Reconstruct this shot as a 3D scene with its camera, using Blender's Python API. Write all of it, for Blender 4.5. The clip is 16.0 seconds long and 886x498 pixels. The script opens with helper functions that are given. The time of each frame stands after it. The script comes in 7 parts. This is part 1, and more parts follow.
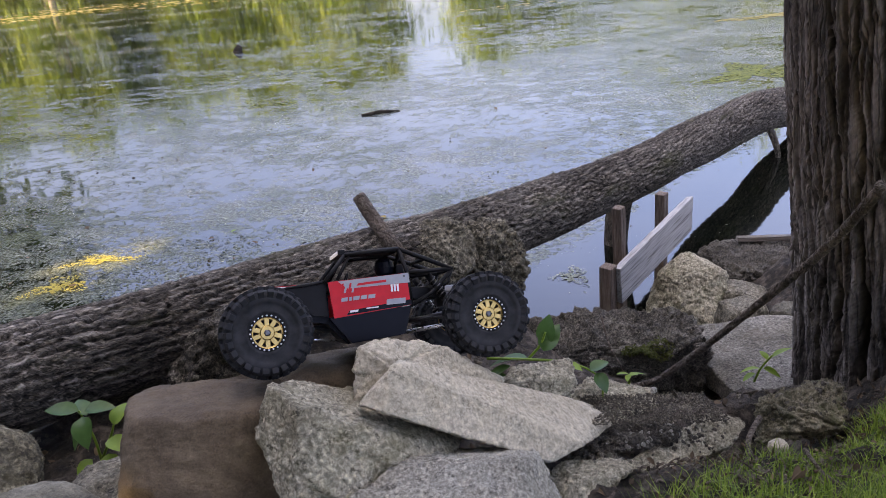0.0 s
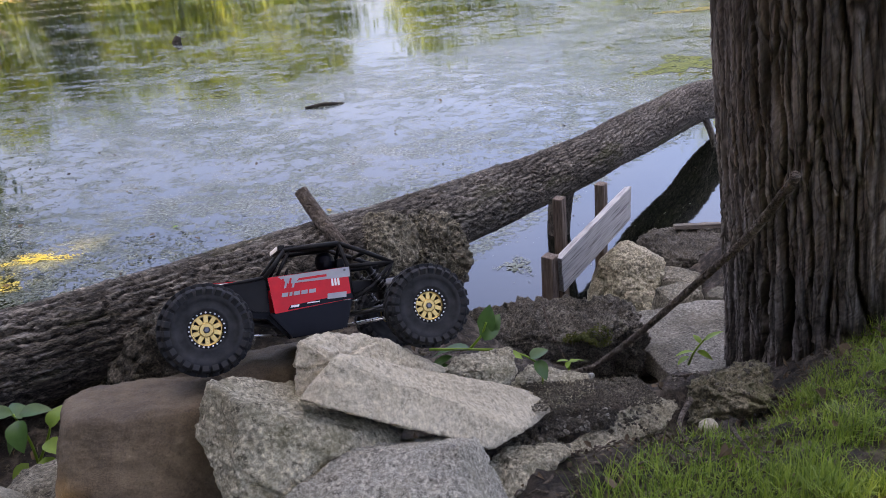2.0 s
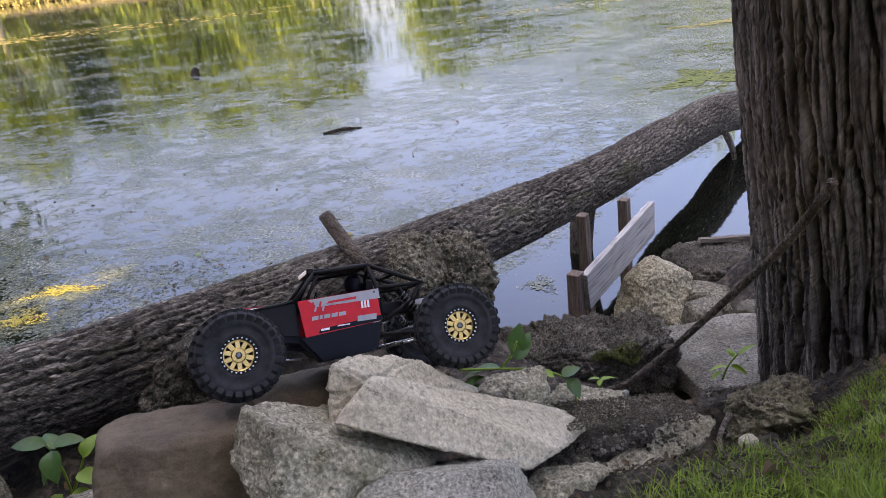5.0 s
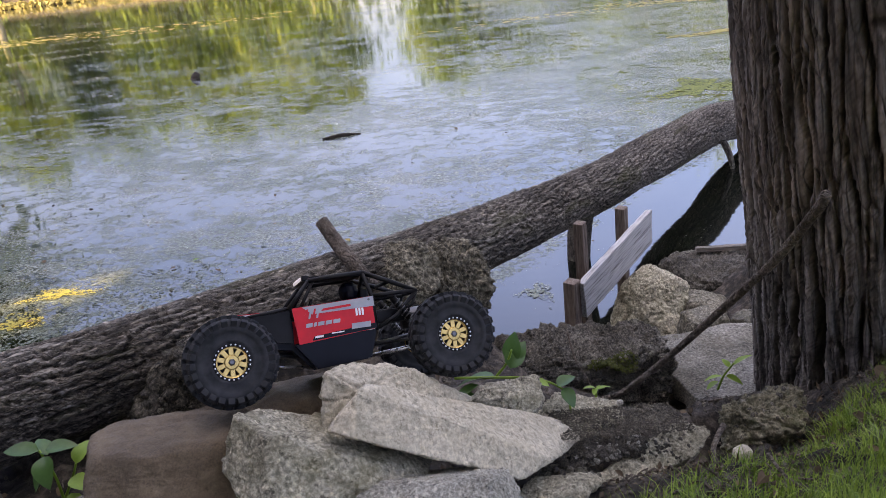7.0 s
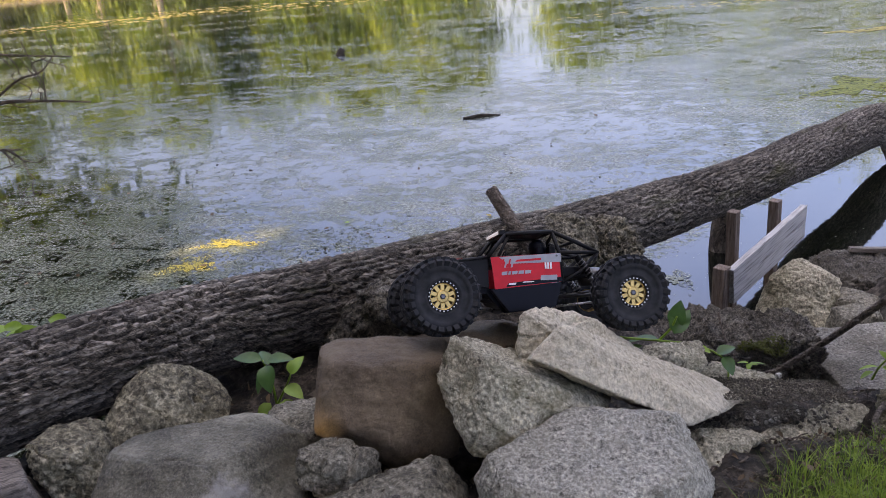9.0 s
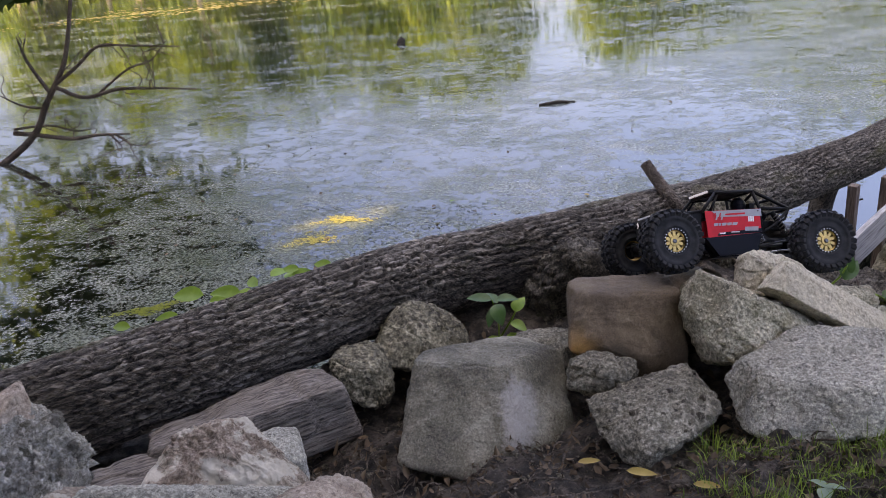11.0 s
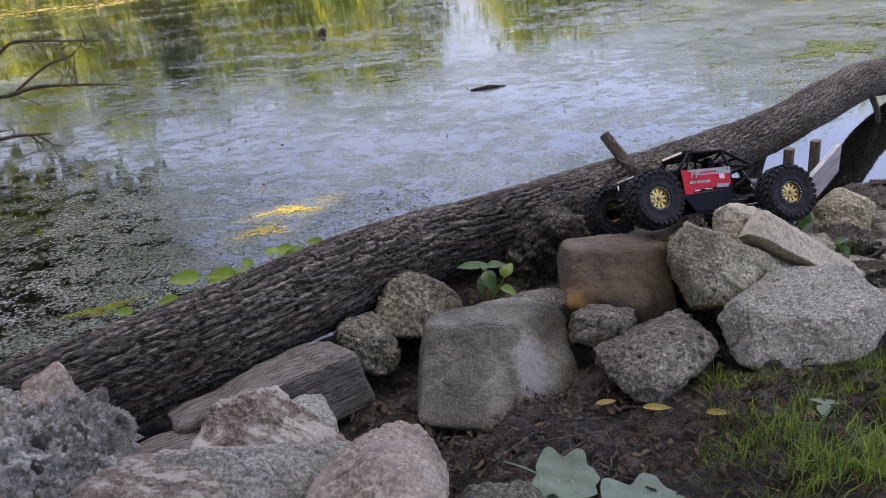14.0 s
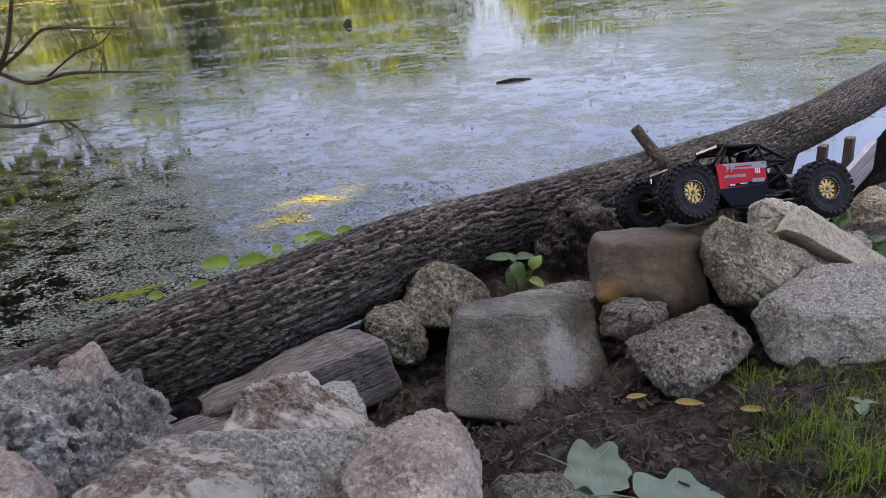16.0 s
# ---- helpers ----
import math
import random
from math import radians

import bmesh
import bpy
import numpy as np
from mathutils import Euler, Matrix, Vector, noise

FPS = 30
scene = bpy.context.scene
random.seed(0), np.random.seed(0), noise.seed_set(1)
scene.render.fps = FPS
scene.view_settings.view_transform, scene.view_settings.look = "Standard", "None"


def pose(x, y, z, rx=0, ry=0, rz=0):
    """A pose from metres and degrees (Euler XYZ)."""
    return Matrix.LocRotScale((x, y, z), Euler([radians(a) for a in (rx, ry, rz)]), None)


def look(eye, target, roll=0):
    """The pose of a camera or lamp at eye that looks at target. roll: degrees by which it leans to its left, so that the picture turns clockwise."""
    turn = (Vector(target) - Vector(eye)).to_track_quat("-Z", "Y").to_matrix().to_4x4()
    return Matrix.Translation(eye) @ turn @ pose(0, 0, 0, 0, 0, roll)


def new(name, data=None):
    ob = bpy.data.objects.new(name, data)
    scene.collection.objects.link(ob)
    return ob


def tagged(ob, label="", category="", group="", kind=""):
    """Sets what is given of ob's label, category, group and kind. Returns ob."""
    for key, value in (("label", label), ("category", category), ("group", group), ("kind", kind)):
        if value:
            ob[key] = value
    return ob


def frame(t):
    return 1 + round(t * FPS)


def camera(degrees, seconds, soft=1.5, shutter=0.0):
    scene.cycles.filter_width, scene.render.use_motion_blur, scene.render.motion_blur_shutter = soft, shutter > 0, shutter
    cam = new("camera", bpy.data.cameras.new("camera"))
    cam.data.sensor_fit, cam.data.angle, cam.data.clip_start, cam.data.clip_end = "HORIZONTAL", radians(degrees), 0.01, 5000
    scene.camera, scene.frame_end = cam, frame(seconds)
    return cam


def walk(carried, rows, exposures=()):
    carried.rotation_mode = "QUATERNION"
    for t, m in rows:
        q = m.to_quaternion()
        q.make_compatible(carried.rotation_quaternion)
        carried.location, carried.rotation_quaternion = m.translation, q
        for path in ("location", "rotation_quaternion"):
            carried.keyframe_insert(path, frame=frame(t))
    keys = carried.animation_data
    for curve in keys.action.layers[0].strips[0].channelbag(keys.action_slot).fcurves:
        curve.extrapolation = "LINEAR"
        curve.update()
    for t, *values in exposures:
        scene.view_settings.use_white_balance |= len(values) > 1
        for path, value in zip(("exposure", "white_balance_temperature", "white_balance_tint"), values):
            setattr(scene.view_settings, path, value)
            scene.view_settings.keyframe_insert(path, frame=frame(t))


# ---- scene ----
cam = camera(61.7, 16.0, 0.42)
PATH = [
    (0, (0.161, 0.156, 1.254), (-0.054, 1.975, 0.452), -5.8),
    (0.5, (0.169, 0.155, 1.256), (-0.021, 1.975, 0.45), -5.7),
    (1, (0.177, 0.149, 1.256), (0.03, 1.969, 0.442), -5.4),
    (1.5, (0.176, 0.15, 1.259), (0.069, 1.968, 0.433), -5.2),
    (2, (0.176, 0.145, 1.26), (0.096, 1.96, 0.426), -5.1),
    (2.5, (0.172, 0.149, 1.26), (0.098, 1.965, 0.426), -5.4),
    (3, (0.174, 0.149, 1.256), (0.088, 1.969, 0.433), -6.1),
    (3.5, (0.151, 0.161, 1.252), (0.047, 1.987, 0.444), -6.8),
    (4, (0.16, 0.151, 1.254), (0.038, 1.984, 0.462), -7.2),
    (4.5, (0.16, 0.15, 1.255), (0.033, 1.986, 0.472), -7.3),
    (6.8, (0.165, 0.146, 1.26), (0.058, 1.991, 0.497), -6.7),
    (7, (0.166, 0.151, 1.258), (0.046, 1.996, 0.496), -6.7),
    (7.5, (0.163, 0.147, 1.257), (0.001, 1.992, 0.501), -6.8),
    (8, (0.151, 0.148, 1.262), (-0.079, 1.987, 0.509), -6.5),
    (8.5, (0.107, 0.104, 1.267), (-0.212, 1.928, 0.511), -6.0),
    (9, (0.06, -0.005, 1.284), (-0.361, 1.793, 0.515), -5.6),
    (9.5, (-0.03, -0.139, 1.318), (-0.52, 1.631, 0.526), -5.6),
    (10, (-0.159, -0.181, 1.336), (-0.678, 1.58, 0.543), -5.8),
    (10.2, (-0.19, -0.216, 1.341), (-0.714, 1.544, 0.551), -5.9),
    (12.3, (-0.337, -0.452, 1.374), (-0.696, 1.346, 0.576), -6.4),
    (12.5, (-0.357, -0.449, 1.371), (-0.691, 1.353, 0.569), -6.3),
    (13, (-0.364, -0.45, 1.366), (-0.663, 1.353, 0.555), -6.3),
    (13.5, (-0.392, -0.453, 1.356), (-0.679, 1.349, 0.537), -6.5),
    (14, (-0.394, -0.447, 1.354), (-0.683, 1.35, 0.526), -6.6),
    (14.5, (-0.407, -0.442, 1.35), (-0.705, 1.352, 0.518), -6.5),
    (15, (-0.408, -0.445, 1.351), (-0.721, 1.345, 0.516), -6.4),
    (15.5, (-0.413, -0.445, 1.35), (-0.741, 1.341, 0.513), -6.2),
    (16, (-0.416, -0.447, 1.347), (-0.758, 1.336, 0.508), -6.2),
]
walk(cam, [(t, look(eye, target, roll)) for t, eye, target, roll in PATH], [(0, 2.22, 8100, 22), (7, 2.22, 8100, 22), (9.5, 2.12, 8100, 22), (16, 2.12, 8100, 22)])

# ---- world, sun, exposure ----
SUN_AZ, SUN_EL = radians(222), radians(24)  # azimuth clockwise from +y; low, from behind the near bank
world = bpy.data.worlds.new("sky")
scene.world = world
world.use_nodes = True
wn = world.node_tree.nodes
sky = wn.new("ShaderNodeTexSky")
sky.sky_type = "NISHITA"
sky.sun_disc = False
sky.sun_elevation, sky.sun_rotation = SUN_EL, SUN_AZ
sky.dust_density, sky.ozone_density = 0.6, 4.0
wc = wn.new("ShaderNodeTexCoord")
wm = wn.new("ShaderNodeMapping")
wm.inputs["Scale"].default_value = (1.5, 1.5, 4.0)
wnoise = wn.new("ShaderNodeTexNoise")
wnoise.inputs["Scale"].default_value, wnoise.inputs["Detail"].default_value = 2.2, 6
wramp = wn.new("ShaderNodeMapRange")
wramp.inputs[1].default_value, wramp.inputs[2].default_value, wramp.inputs[4].default_value = 0.35, 0.65, 0.75
wmix = wn.new("ShaderNodeMix")
wmix.data_type = "RGBA"
wmix.inputs[7].default_value = (12.0, 12.2, 12.8, 1)
wl = world.node_tree.links
wl.new(wc.outputs["Generated"], wm.inputs["Vector"])
wl.new(wm.outputs[0], wnoise.inputs["Vector"])
wl.new(wnoise.outputs[0], wramp.inputs[0])
wsep = wn.new("ShaderNodeSeparateXYZ")
wl.new(wc.outputs["Generated"], wsep.inputs[0])
wlow = wn.new("ShaderNodeMapRange")
for k, value in zip((1, 2, 3, 4), (0.62, 0.95, 0.06, 1.0)):
    wlow.inputs[k].default_value = value
wl.new(wsep.outputs[2], wlow.inputs[0])
wmul = wn.new("ShaderNodeMath")
wmul.operation = "MULTIPLY"
wl.new(wramp.outputs[0], wmul.inputs[0])
wl.new(wlow.outputs[0], wmul.inputs[1])
wl.new(wmul.outputs[0], wmix.inputs[0])
wtint = wn.new("ShaderNodeMix")
wtint.data_type, wtint.blend_type = "RGBA", "MULTIPLY"
wtint.inputs[0].default_value = 1.0
wtint.inputs[7].default_value = (1.08, 0.9, 0.92, 1)  # faint lavender evening haze
wgain = wn.new("ShaderNodeMapRange")
for k, value in zip((1, 2, 3, 4), (0.1, 0.42, 0.45, 1.6)):
    wgain.inputs[k].default_value = value
wl.new(wsep.outputs[2], wgain.inputs[0])
whaze = wn.new("ShaderNodeMix")
whaze.data_type, whaze.blend_type = "RGBA", "MULTIPLY"
whaze.inputs[0].default_value = 1.0
wl.new(sky.outputs[0], whaze.inputs[6])
wl.new(wgain.outputs[0], whaze.inputs[7])
wl.new(whaze.outputs[2], wtint.inputs[6])
wl.new(wtint.outputs[2], wmix.inputs[6])
wl.new(wmix.outputs[2], wn["Background"].inputs[0])
wn["Background"].inputs[1].default_value = 0.13
TO_SUN = Vector((math.sin(SUN_AZ) * math.cos(SUN_EL), math.cos(SUN_AZ) * math.cos(SUN_EL), math.sin(SUN_EL)))
sun = new("sun", bpy.data.lights.new("sun", "SUN"))
sun.data.energy, sun.data.angle, sun.data.color = 5.0, radians(0.4), (1.0, 0.84, 0.45)
sun.matrix_world = look(TO_SUN * 50, (0, 0, 0))

# ---- numeric noise ----
def hashed(ix, iy, iz, seed):
    h = (ix * 374761393 + iy * 668265263 + iz * 2147483647 + seed * 1274126177) & 0xFFFFFFFF
    h = ((h ^ (h >> 13)) * 1274126177) & 0xFFFFFFFF
    h = ((h ^ (h >> 16)) * 2246822519) & 0xFFFFFFFF
    return (h ^ (h >> 15)) / 4294967295.0


def vnoise(p, seed=0):
    """Smooth value noise in -1..1 at the points p (n x 3)."""
    i = np.floor(p).astype(np.int64)
    f = p - i
    f = f * f * f * (f * (f * 6 - 15) + 10)
    out = 0
    for a in (0, 1):
        for b in (0, 1):
            for c in (0, 1):
                w = (f[:, 0] if a else 1 - f[:, 0]) * (f[:, 1] if b else 1 - f[:, 1]) * (f[:, 2] if c else 1 - f[:, 2])
                out = out + w * hashed(i[:, 0] + a, i[:, 1] + b, i[:, 2] + c, seed)
    return out * 2 - 1


def fbm(p, octaves=4, seed=0, gain=0.5):
    out, amp, q = 0, 1.0, p
    for o in range(octaves):
        out = out + amp * vnoise(q, seed + o * 17)
        q, amp = q * 2.03 + 5.3, amp * gain
    return out


def cells(p, seed=0):
    """Distances to the nearest and second nearest of scattered points, and a random number of the nearest."""
    i = np.floor(p).astype(np.int64)
    d1 = np.full(len(p), 9.0)
    d2, who = d1.copy(), np.zeros(len(p))
    for a in (-1, 0, 1):
        for b in (-1, 0, 1):
            for c in (-1, 0, 1):
                x, y, z = i[:, 0] + a, i[:, 1] + b, i[:, 2] + c
                d = np.sqrt((x + hashed(x, y, z, seed) - p[:, 0]) ** 2 + (y + hashed(x, y, z, seed + 1) - p[:, 1]) ** 2 + (z + hashed(x, y, z, seed + 2) - p[:, 2]) ** 2)
                near = d < d1
                d2 = np.where(near, d1, np.minimum(d2, d))
                who = np.where(near, hashed(x, y, z, seed + 3), who)
                d1 = np.minimum(d1, d)
    return d1, d2, who


def smooth(a, b, x):
    t = np.clip((x - a) / (b - a), 0, 1)
    return t * t * (3 - 2 * t)


# ---- mesh helpers ----
def mesh_of(name, verts, faces, mats, smooth_shade=True, index=None, uv=None):
    me = bpy.data.meshes.new(name)
    me.from_pydata([tuple(v) for v in np.asarray(verts).tolist()], [], faces if isinstance(faces, list) else faces.tolist())
    for m in (mats if isinstance(mats, (list, tuple)) else [mats]):
        me.materials.append(m)
    if smooth_shade:
        me.polygons.foreach_set("use_smooth", [True] * len(me.polygons))
    if index is not None:
        me.polygons.foreach_set("material_index", index)
    if uv is not None:
        corner = np.empty(len(me.loops), np.int32)
        me.loops.foreach_get("vertex_index", corner)
        me.uv_layers.new(name="along").data.foreach_set("uv", np.asarray(uv, np.float32)[corner].ravel())
    me.update()
    return me


def under(ob, parent):
    """Makes ob a part of parent, in the parent's own axes."""
    ob.parent = parent
    return ob


def part(name, bm, material, parent, label="", smooth_shade=False):
    me = bpy.data.meshes.new(name)
    bmesh.ops.recalc_face_normals(bm, faces=bm.faces)
    bm.to_mesh(me)
    bm.free()
    me.materials.append(material)
    if smooth_shade:
        me.polygons.foreach_set("use_smooth", [True] * len(me.polygons))
    ob = under(new(name, me), parent)
    return tagged(ob, label) if label else ob


def grid_faces(nu, nv, wrap=False):
    """Quads of a grid of nv rows of nu points; wrap joins each row's end to its start."""
    c = nu if wrap else nu - 1
    u, v = np.meshgrid(np.arange(c), np.arange(nv - 1))
    u, v = u.ravel(), v.ravel()
    u2 = (u + 1) % nu
    return np.stack([v * nu + u, v * nu + u2, (v + 1) * nu + u2, (v + 1) * nu + u], 1)


def spline(pts, n):
    """n points along a smooth curve through pts."""
    K = np.asarray(pts, float)
    m, out = len(K), []
    for t in np.linspace(0, m - 1, n):
        i = min(int(t), m - 2)
        f = t - i
        a = K[i - 1] if i > 0 else 2 * K[0] - K[1]
        d = K[i + 2] if i < m - 2 else 2 * K[-1] - K[-2]
        b, c = K[i], K[i + 1]
        out.append(0.5 * (2 * b + (c - a) * f + (2 * a - 5 * b + 4 * c - d) * f * f + (3 * b - a - 3 * c + d) * f ** 3))
    return np.array(out)


def frames_along(A):
    """Tangent and two cross directions along a curve."""
    T = np.gradient(A, axis=0)
    T /= np.linalg.norm(T, axis=1)[:, None]
    up = np.array([0, 0, 1.0]) if abs(T[0][2]) < 0.9 else np.array([1.0, 0, 0])
    U = np.zeros_like(A)
    for i in range(len(A)):
        u = up - T[i] * (up @ T[i])
        U[i] = up = u / np.linalg.norm(u)
    return T, U, np.cross(T, U)


def tube(pts, radii, sides=8, n=None, caps=True):
    """Vertices and faces of a round rod along pts."""
    A = spline(pts, n) if n else np.asarray(pts, float)
    R = np.interp(np.linspace(0, 1, len(A)), np.linspace(0, 1, len(np.atleast_1d(radii))), np.atleast_1d(radii))
    T, U, W = frames_along(A)
    a = np.linspace(0, 2 * math.pi, sides, endpoint=False)
    V = (A[:, None] + R[:, None, None] * (np.cos(a)[None, :, None] * U[:, None] + np.sin(a)[None, :, None] * W[:, None])).reshape(-1, 3)
    faces = grid_faces(sides, len(A), True).tolist()
    if caps:
        faces += [list(range(sides))[::-1], list(range(len(V) - sides, len(V)))]
    return V, faces


def joined(pieces):
    """Several (verts, faces) as one."""
    V, Fs, o = [], [], 0
    for v, f in pieces:
        V.append(np.asarray(v, float))
        Fs += [[i + o for i in q] for q in (f if isinstance(f, list) else f.tolist())]
        o += len(v)
    return np.concatenate(V), Fs


# ---- materials ----
def material(name):
    m = bpy.data.materials.new(name)
    m.use_nodes = True
    nt = m.node_tree
    return m, nt, nt.nodes["Principled BSDF"]


def node(nt, kind, **values):
    n = nt.nodes.new(kind)
    for k, v in values.items():
        n.inputs[k.replace("_", " ")].default_value = v
    return n


def ramp(nt, source, stops):
    r = nt.nodes.new("ShaderNodeValToRGB")
    while len(r.color_ramp.elements) < len(stops):
        r.color_ramp.elements.new(0.5)
    for e, (at, col) in zip(r.color_ramp.elements, stops):
        e.position, e.color = at, (*col, 1) if len(col) == 3 else col
    nt.links.new(source, r.inputs[0])
    return r.outputs[0]


def mixed(nt, fac, a, b, blend="MIX"):
    m = nt.nodes.new("ShaderNodeMix")
    m.data_type, m.blend_type = "RGBA", blend
    for s, v in ((0, fac), (6, a), (7, b)):
        if isinstance(v, (int, float)):
            m.inputs[s].default_value = v
        elif isinstance(v, tuple):
            m.inputs[s].default_value = (*v, 1) if len(v) == 3 else v
        else:
            nt.links.new(v, m.inputs[s])
    return m.outputs[2]


def noise_tex(nt, vec, scale, detail=4, rough=0.55):
    n = node(nt, "ShaderNodeTexNoise", Scale=scale, Detail=detail, Roughness=rough)
    nt.links.new(vec, n.inputs["Vector"])
    return n.outputs[0]


def coords(nt, scale=(1, 1, 1), which="Object"):
    c = nt.nodes.new("ShaderNodeTexCoord")
    m = nt.nodes.new("ShaderNodeMapping")
    m.inputs["Scale"].default_value = scale
    nt.links.new(c.outputs[which], m.inputs["Vector"])
    return m.outputs[0]


def bump(nt, bsdf, height, strength, distance):
    b = node(nt, "ShaderNodeBump", Strength=strength, Distance=distance)
    nt.links.new(height, b.inputs["Height"])
    nt.links.new(b.outputs[0], bsdf.inputs["Normal"])
    return b


def voronoi(nt, vec, scale, feature, output):
    n = nt.nodes.new("ShaderNodeTexVoronoi")
    n.feature = feature
    n.inputs["Scale"].default_value = scale
    nt.links.new(vec, n.inputs["Vector"])
    return n.outputs[output]


def stone(name, dark, mid, light, grain=220, speck=0.35, stain=(0.08, 0.07, 0.045), stain_amount=0.5, gloss=0.8, relief=0.5, mottle=1.0, stain_edge=0.09, stain_at=0.59):
    """Weathered stone: broad mottling, fine mineral grain, dark pits, pale crystals, damp stains."""
    m, nt, b = material(name)
    v = coords(nt)
    dark, mid, light, stain = [(c[0] * 1.01, c[1] * 1.0, c[2] * 0.9) for c in (dark, mid, light, stain)]
    broad = ramp(nt, noise_tex(nt, v, 12, 8, 0.68), [(0.5 - 0.14 / max(mottle, 0.4), dark), (0.5, mid), (0.5 + 0.14 / max(mottle, 0.4), light)])
    fine = noise_tex(nt, v, grain * 1.2, 6, 0.8)
    col = mixed(nt, speck, broad, ramp(nt, fine, [(0.4, tuple(c * 0.3 for c in dark)), (0.5, mid), (0.6, tuple(min(1, c * 1.5) for c in light))]))
    pits = ramp(nt, noise_tex(nt, v, grain * 0.6, 6, 0.75), [(0.37, (min(1, speck * 1.6),) * 3), (0.43, (0, 0, 0))])
    col = mixed(nt, pits, col, tuple(c * 0.35 for c in dark))
    crystal = voronoi(nt, v, grain * 1.7, "F1", "Color")
    col = mixed(nt, speck, col, ramp(nt, crystal, [(0.1, (0.5, 0.5, 0.5)), (0.5, (1, 1, 1)), (0.9, (1.55, 1.55, 1.55))]), "MULTIPLY")
    st = ramp(nt, noise_tex(nt, v, 17, 6, 0.65), [(stain_at - stain_edge, (0, 0, 0)), (stain_at + stain_edge, (stain_amount,) * 3)])
    col = mixed(nt, st, col, stain)
    tone = ramp(nt, noise_tex(nt, v, 4.5, 3, 0.5), [(0.36, (0.62, 0.6, 0.55)), (0.64, (1.25, 1.25, 1.25))])
    col = mixed(nt, mottle, col, tone, "MULTIPLY")
    nt.links.new(col, b.inputs["Base Color"])
    b.inputs["Roughness"].default_value = gloss
    h = mixed(nt, 0.35, noise_tex(nt, v, grain * 0.5, 8, 0.78), fine)
    bump(nt, b, h, min(1, relief * 1.8), 0.012)
    return m


M_BROWN = stone("brown_sandstone", (0.075, 0.054, 0.037), (0.138, 0.102, 0.071), (0.21, 0.162, 0.117), 300, 0.18, (0.07, 0.05, 0.03), 0.6, 0.7, 0.35, 0.7)
M_GRANITE = stone("pale_granite", (0.25, 0.23, 0.18), (0.41, 0.385, 0.315), (0.61, 0.58, 0.5), 130, 0.5, (0.16, 0.15, 0.08), 0.6, 0.85, 0.7, 0.7)
M_WHITE = stone("white_granite", (0.25, 0.243, 0.225), (0.44, 0.428, 0.4), (0.68, 0.665, 0.63), 170, 0.45, (0.26, 0.245, 0.2), 0.45, 0.85, 0.7, 0.5)
M_SLAB = stone("limestone", (0.4, 0.36, 0.3), (0.54, 0.495, 0.42), (0.66, 0.615, 0.535), 130, 0.3, (0.3, 0.25, 0.17), 0.3, 0.85, 0.4, 0.35)
M_GREY = stone("grey_boulder", (0.085, 0.08, 0.062), (0.165, 0.157, 0.128), (0.33, 0.32, 0.28), 200, 0.3, (0.07, 0.062, 0.04), 0.7, 0.6, 0.5)


def worn_patch(m, at, reach, pale):
    """A pale scuffed patch with a ragged edge on a stone's surface."""
    nt = m.node_tree
    socket = nt.nodes["Principled BSDF"].inputs["Base Color"]
    under = socket.links[0].from_socket
    c = nt.nodes.new("ShaderNodeTexCoord")
    shift = nt.nodes.new("ShaderNodeMapping")
    shift.inputs["Scale"].default_value = tuple(1 / r for r in reach)
    shift.inputs["Location"].default_value = tuple(-p / r for p, r in zip(at, reach))
    nt.links.new(c.outputs["Object"], shift.inputs["Vector"])
    ball = nt.nodes.new("ShaderNodeTexGradient")
    ball.gradient_type = "SPHERICAL"
    nt.links.new(shift.outputs[0], ball.inputs[0])
    ragged = mixed(nt, 0.55, ball.outputs["Fac"], noise_tex(nt, coords(nt), 38, 8, 0.72))
    edge = ramp(nt, ragged, [(0.4, (0, 0, 0)), (0.5, (0.75, 0.75, 0.75))])
    nt.links.new(mixed(nt, edge, under, pale), socket)


M_WORN = stone("worn_grey_boulder", (0.085, 0.08, 0.062), (0.165, 0.157, 0.128), (0.33, 0.32, 0.28), 200, 0.3, (0.07, 0.062, 0.04), 0.7, 0.6, 0.5)
worn_patch(M_WORN, (0.09, -0.11, 0.08), (0.06, 0.12, 0.13), (0.42, 0.4, 0.37))
M_ROOTSOIL = stone("root_and_soil", (0.05, 0.045, 0.034), (0.115, 0.103, 0.08), (0.3, 0.275, 0.225), 90, 0.6, (0.04, 0.036, 0.022), 0.8, 0.9, 0.9)
M_PEBBLY = stone("pebbly_stone", (0.085, 0.077, 0.054), (0.165, 0.152, 0.115), (0.36, 0.335, 0.265), 80, 0.6, (0.06, 0.055, 0.03), 0.8, 0.85, 0.8)
M_PINK = stone("pinkish_stone", (0.34, 0.26, 0.23), (0.5, 0.41, 0.37), (0.68, 0.6, 0.555), 150, 0.3, (0.2, 0.15, 0.12), 0.5, 0.85, 0.45)
M_RED = stone("reddish_stone", (0.16, 0.11, 0.09), (0.3, 0.235, 0.2), (0.5, 0.46, 0.42), 120, 0.4, (0.6, 0.57, 0.53), 0.9, 0.85, 0.5, 0.8, 0.025, 0.535)
M_DARKROCK = stone("dark_lumpy_stone", (0.1, 0.094, 0.078), (0.22, 0.208, 0.175), (0.42, 0.4, 0.36), 130, 0.5, (0.05, 0.045, 0.03), 0.8, 0.85, 0.8)
M_PAVER = stone("grey_paving", (0.14, 0.135, 0.125), (0.22, 0.213, 0.2), (0.36, 0.35, 0.335), 140, 0.5, (0.13, 0.11, 0.09), 0.6, 0.9, 0.8)
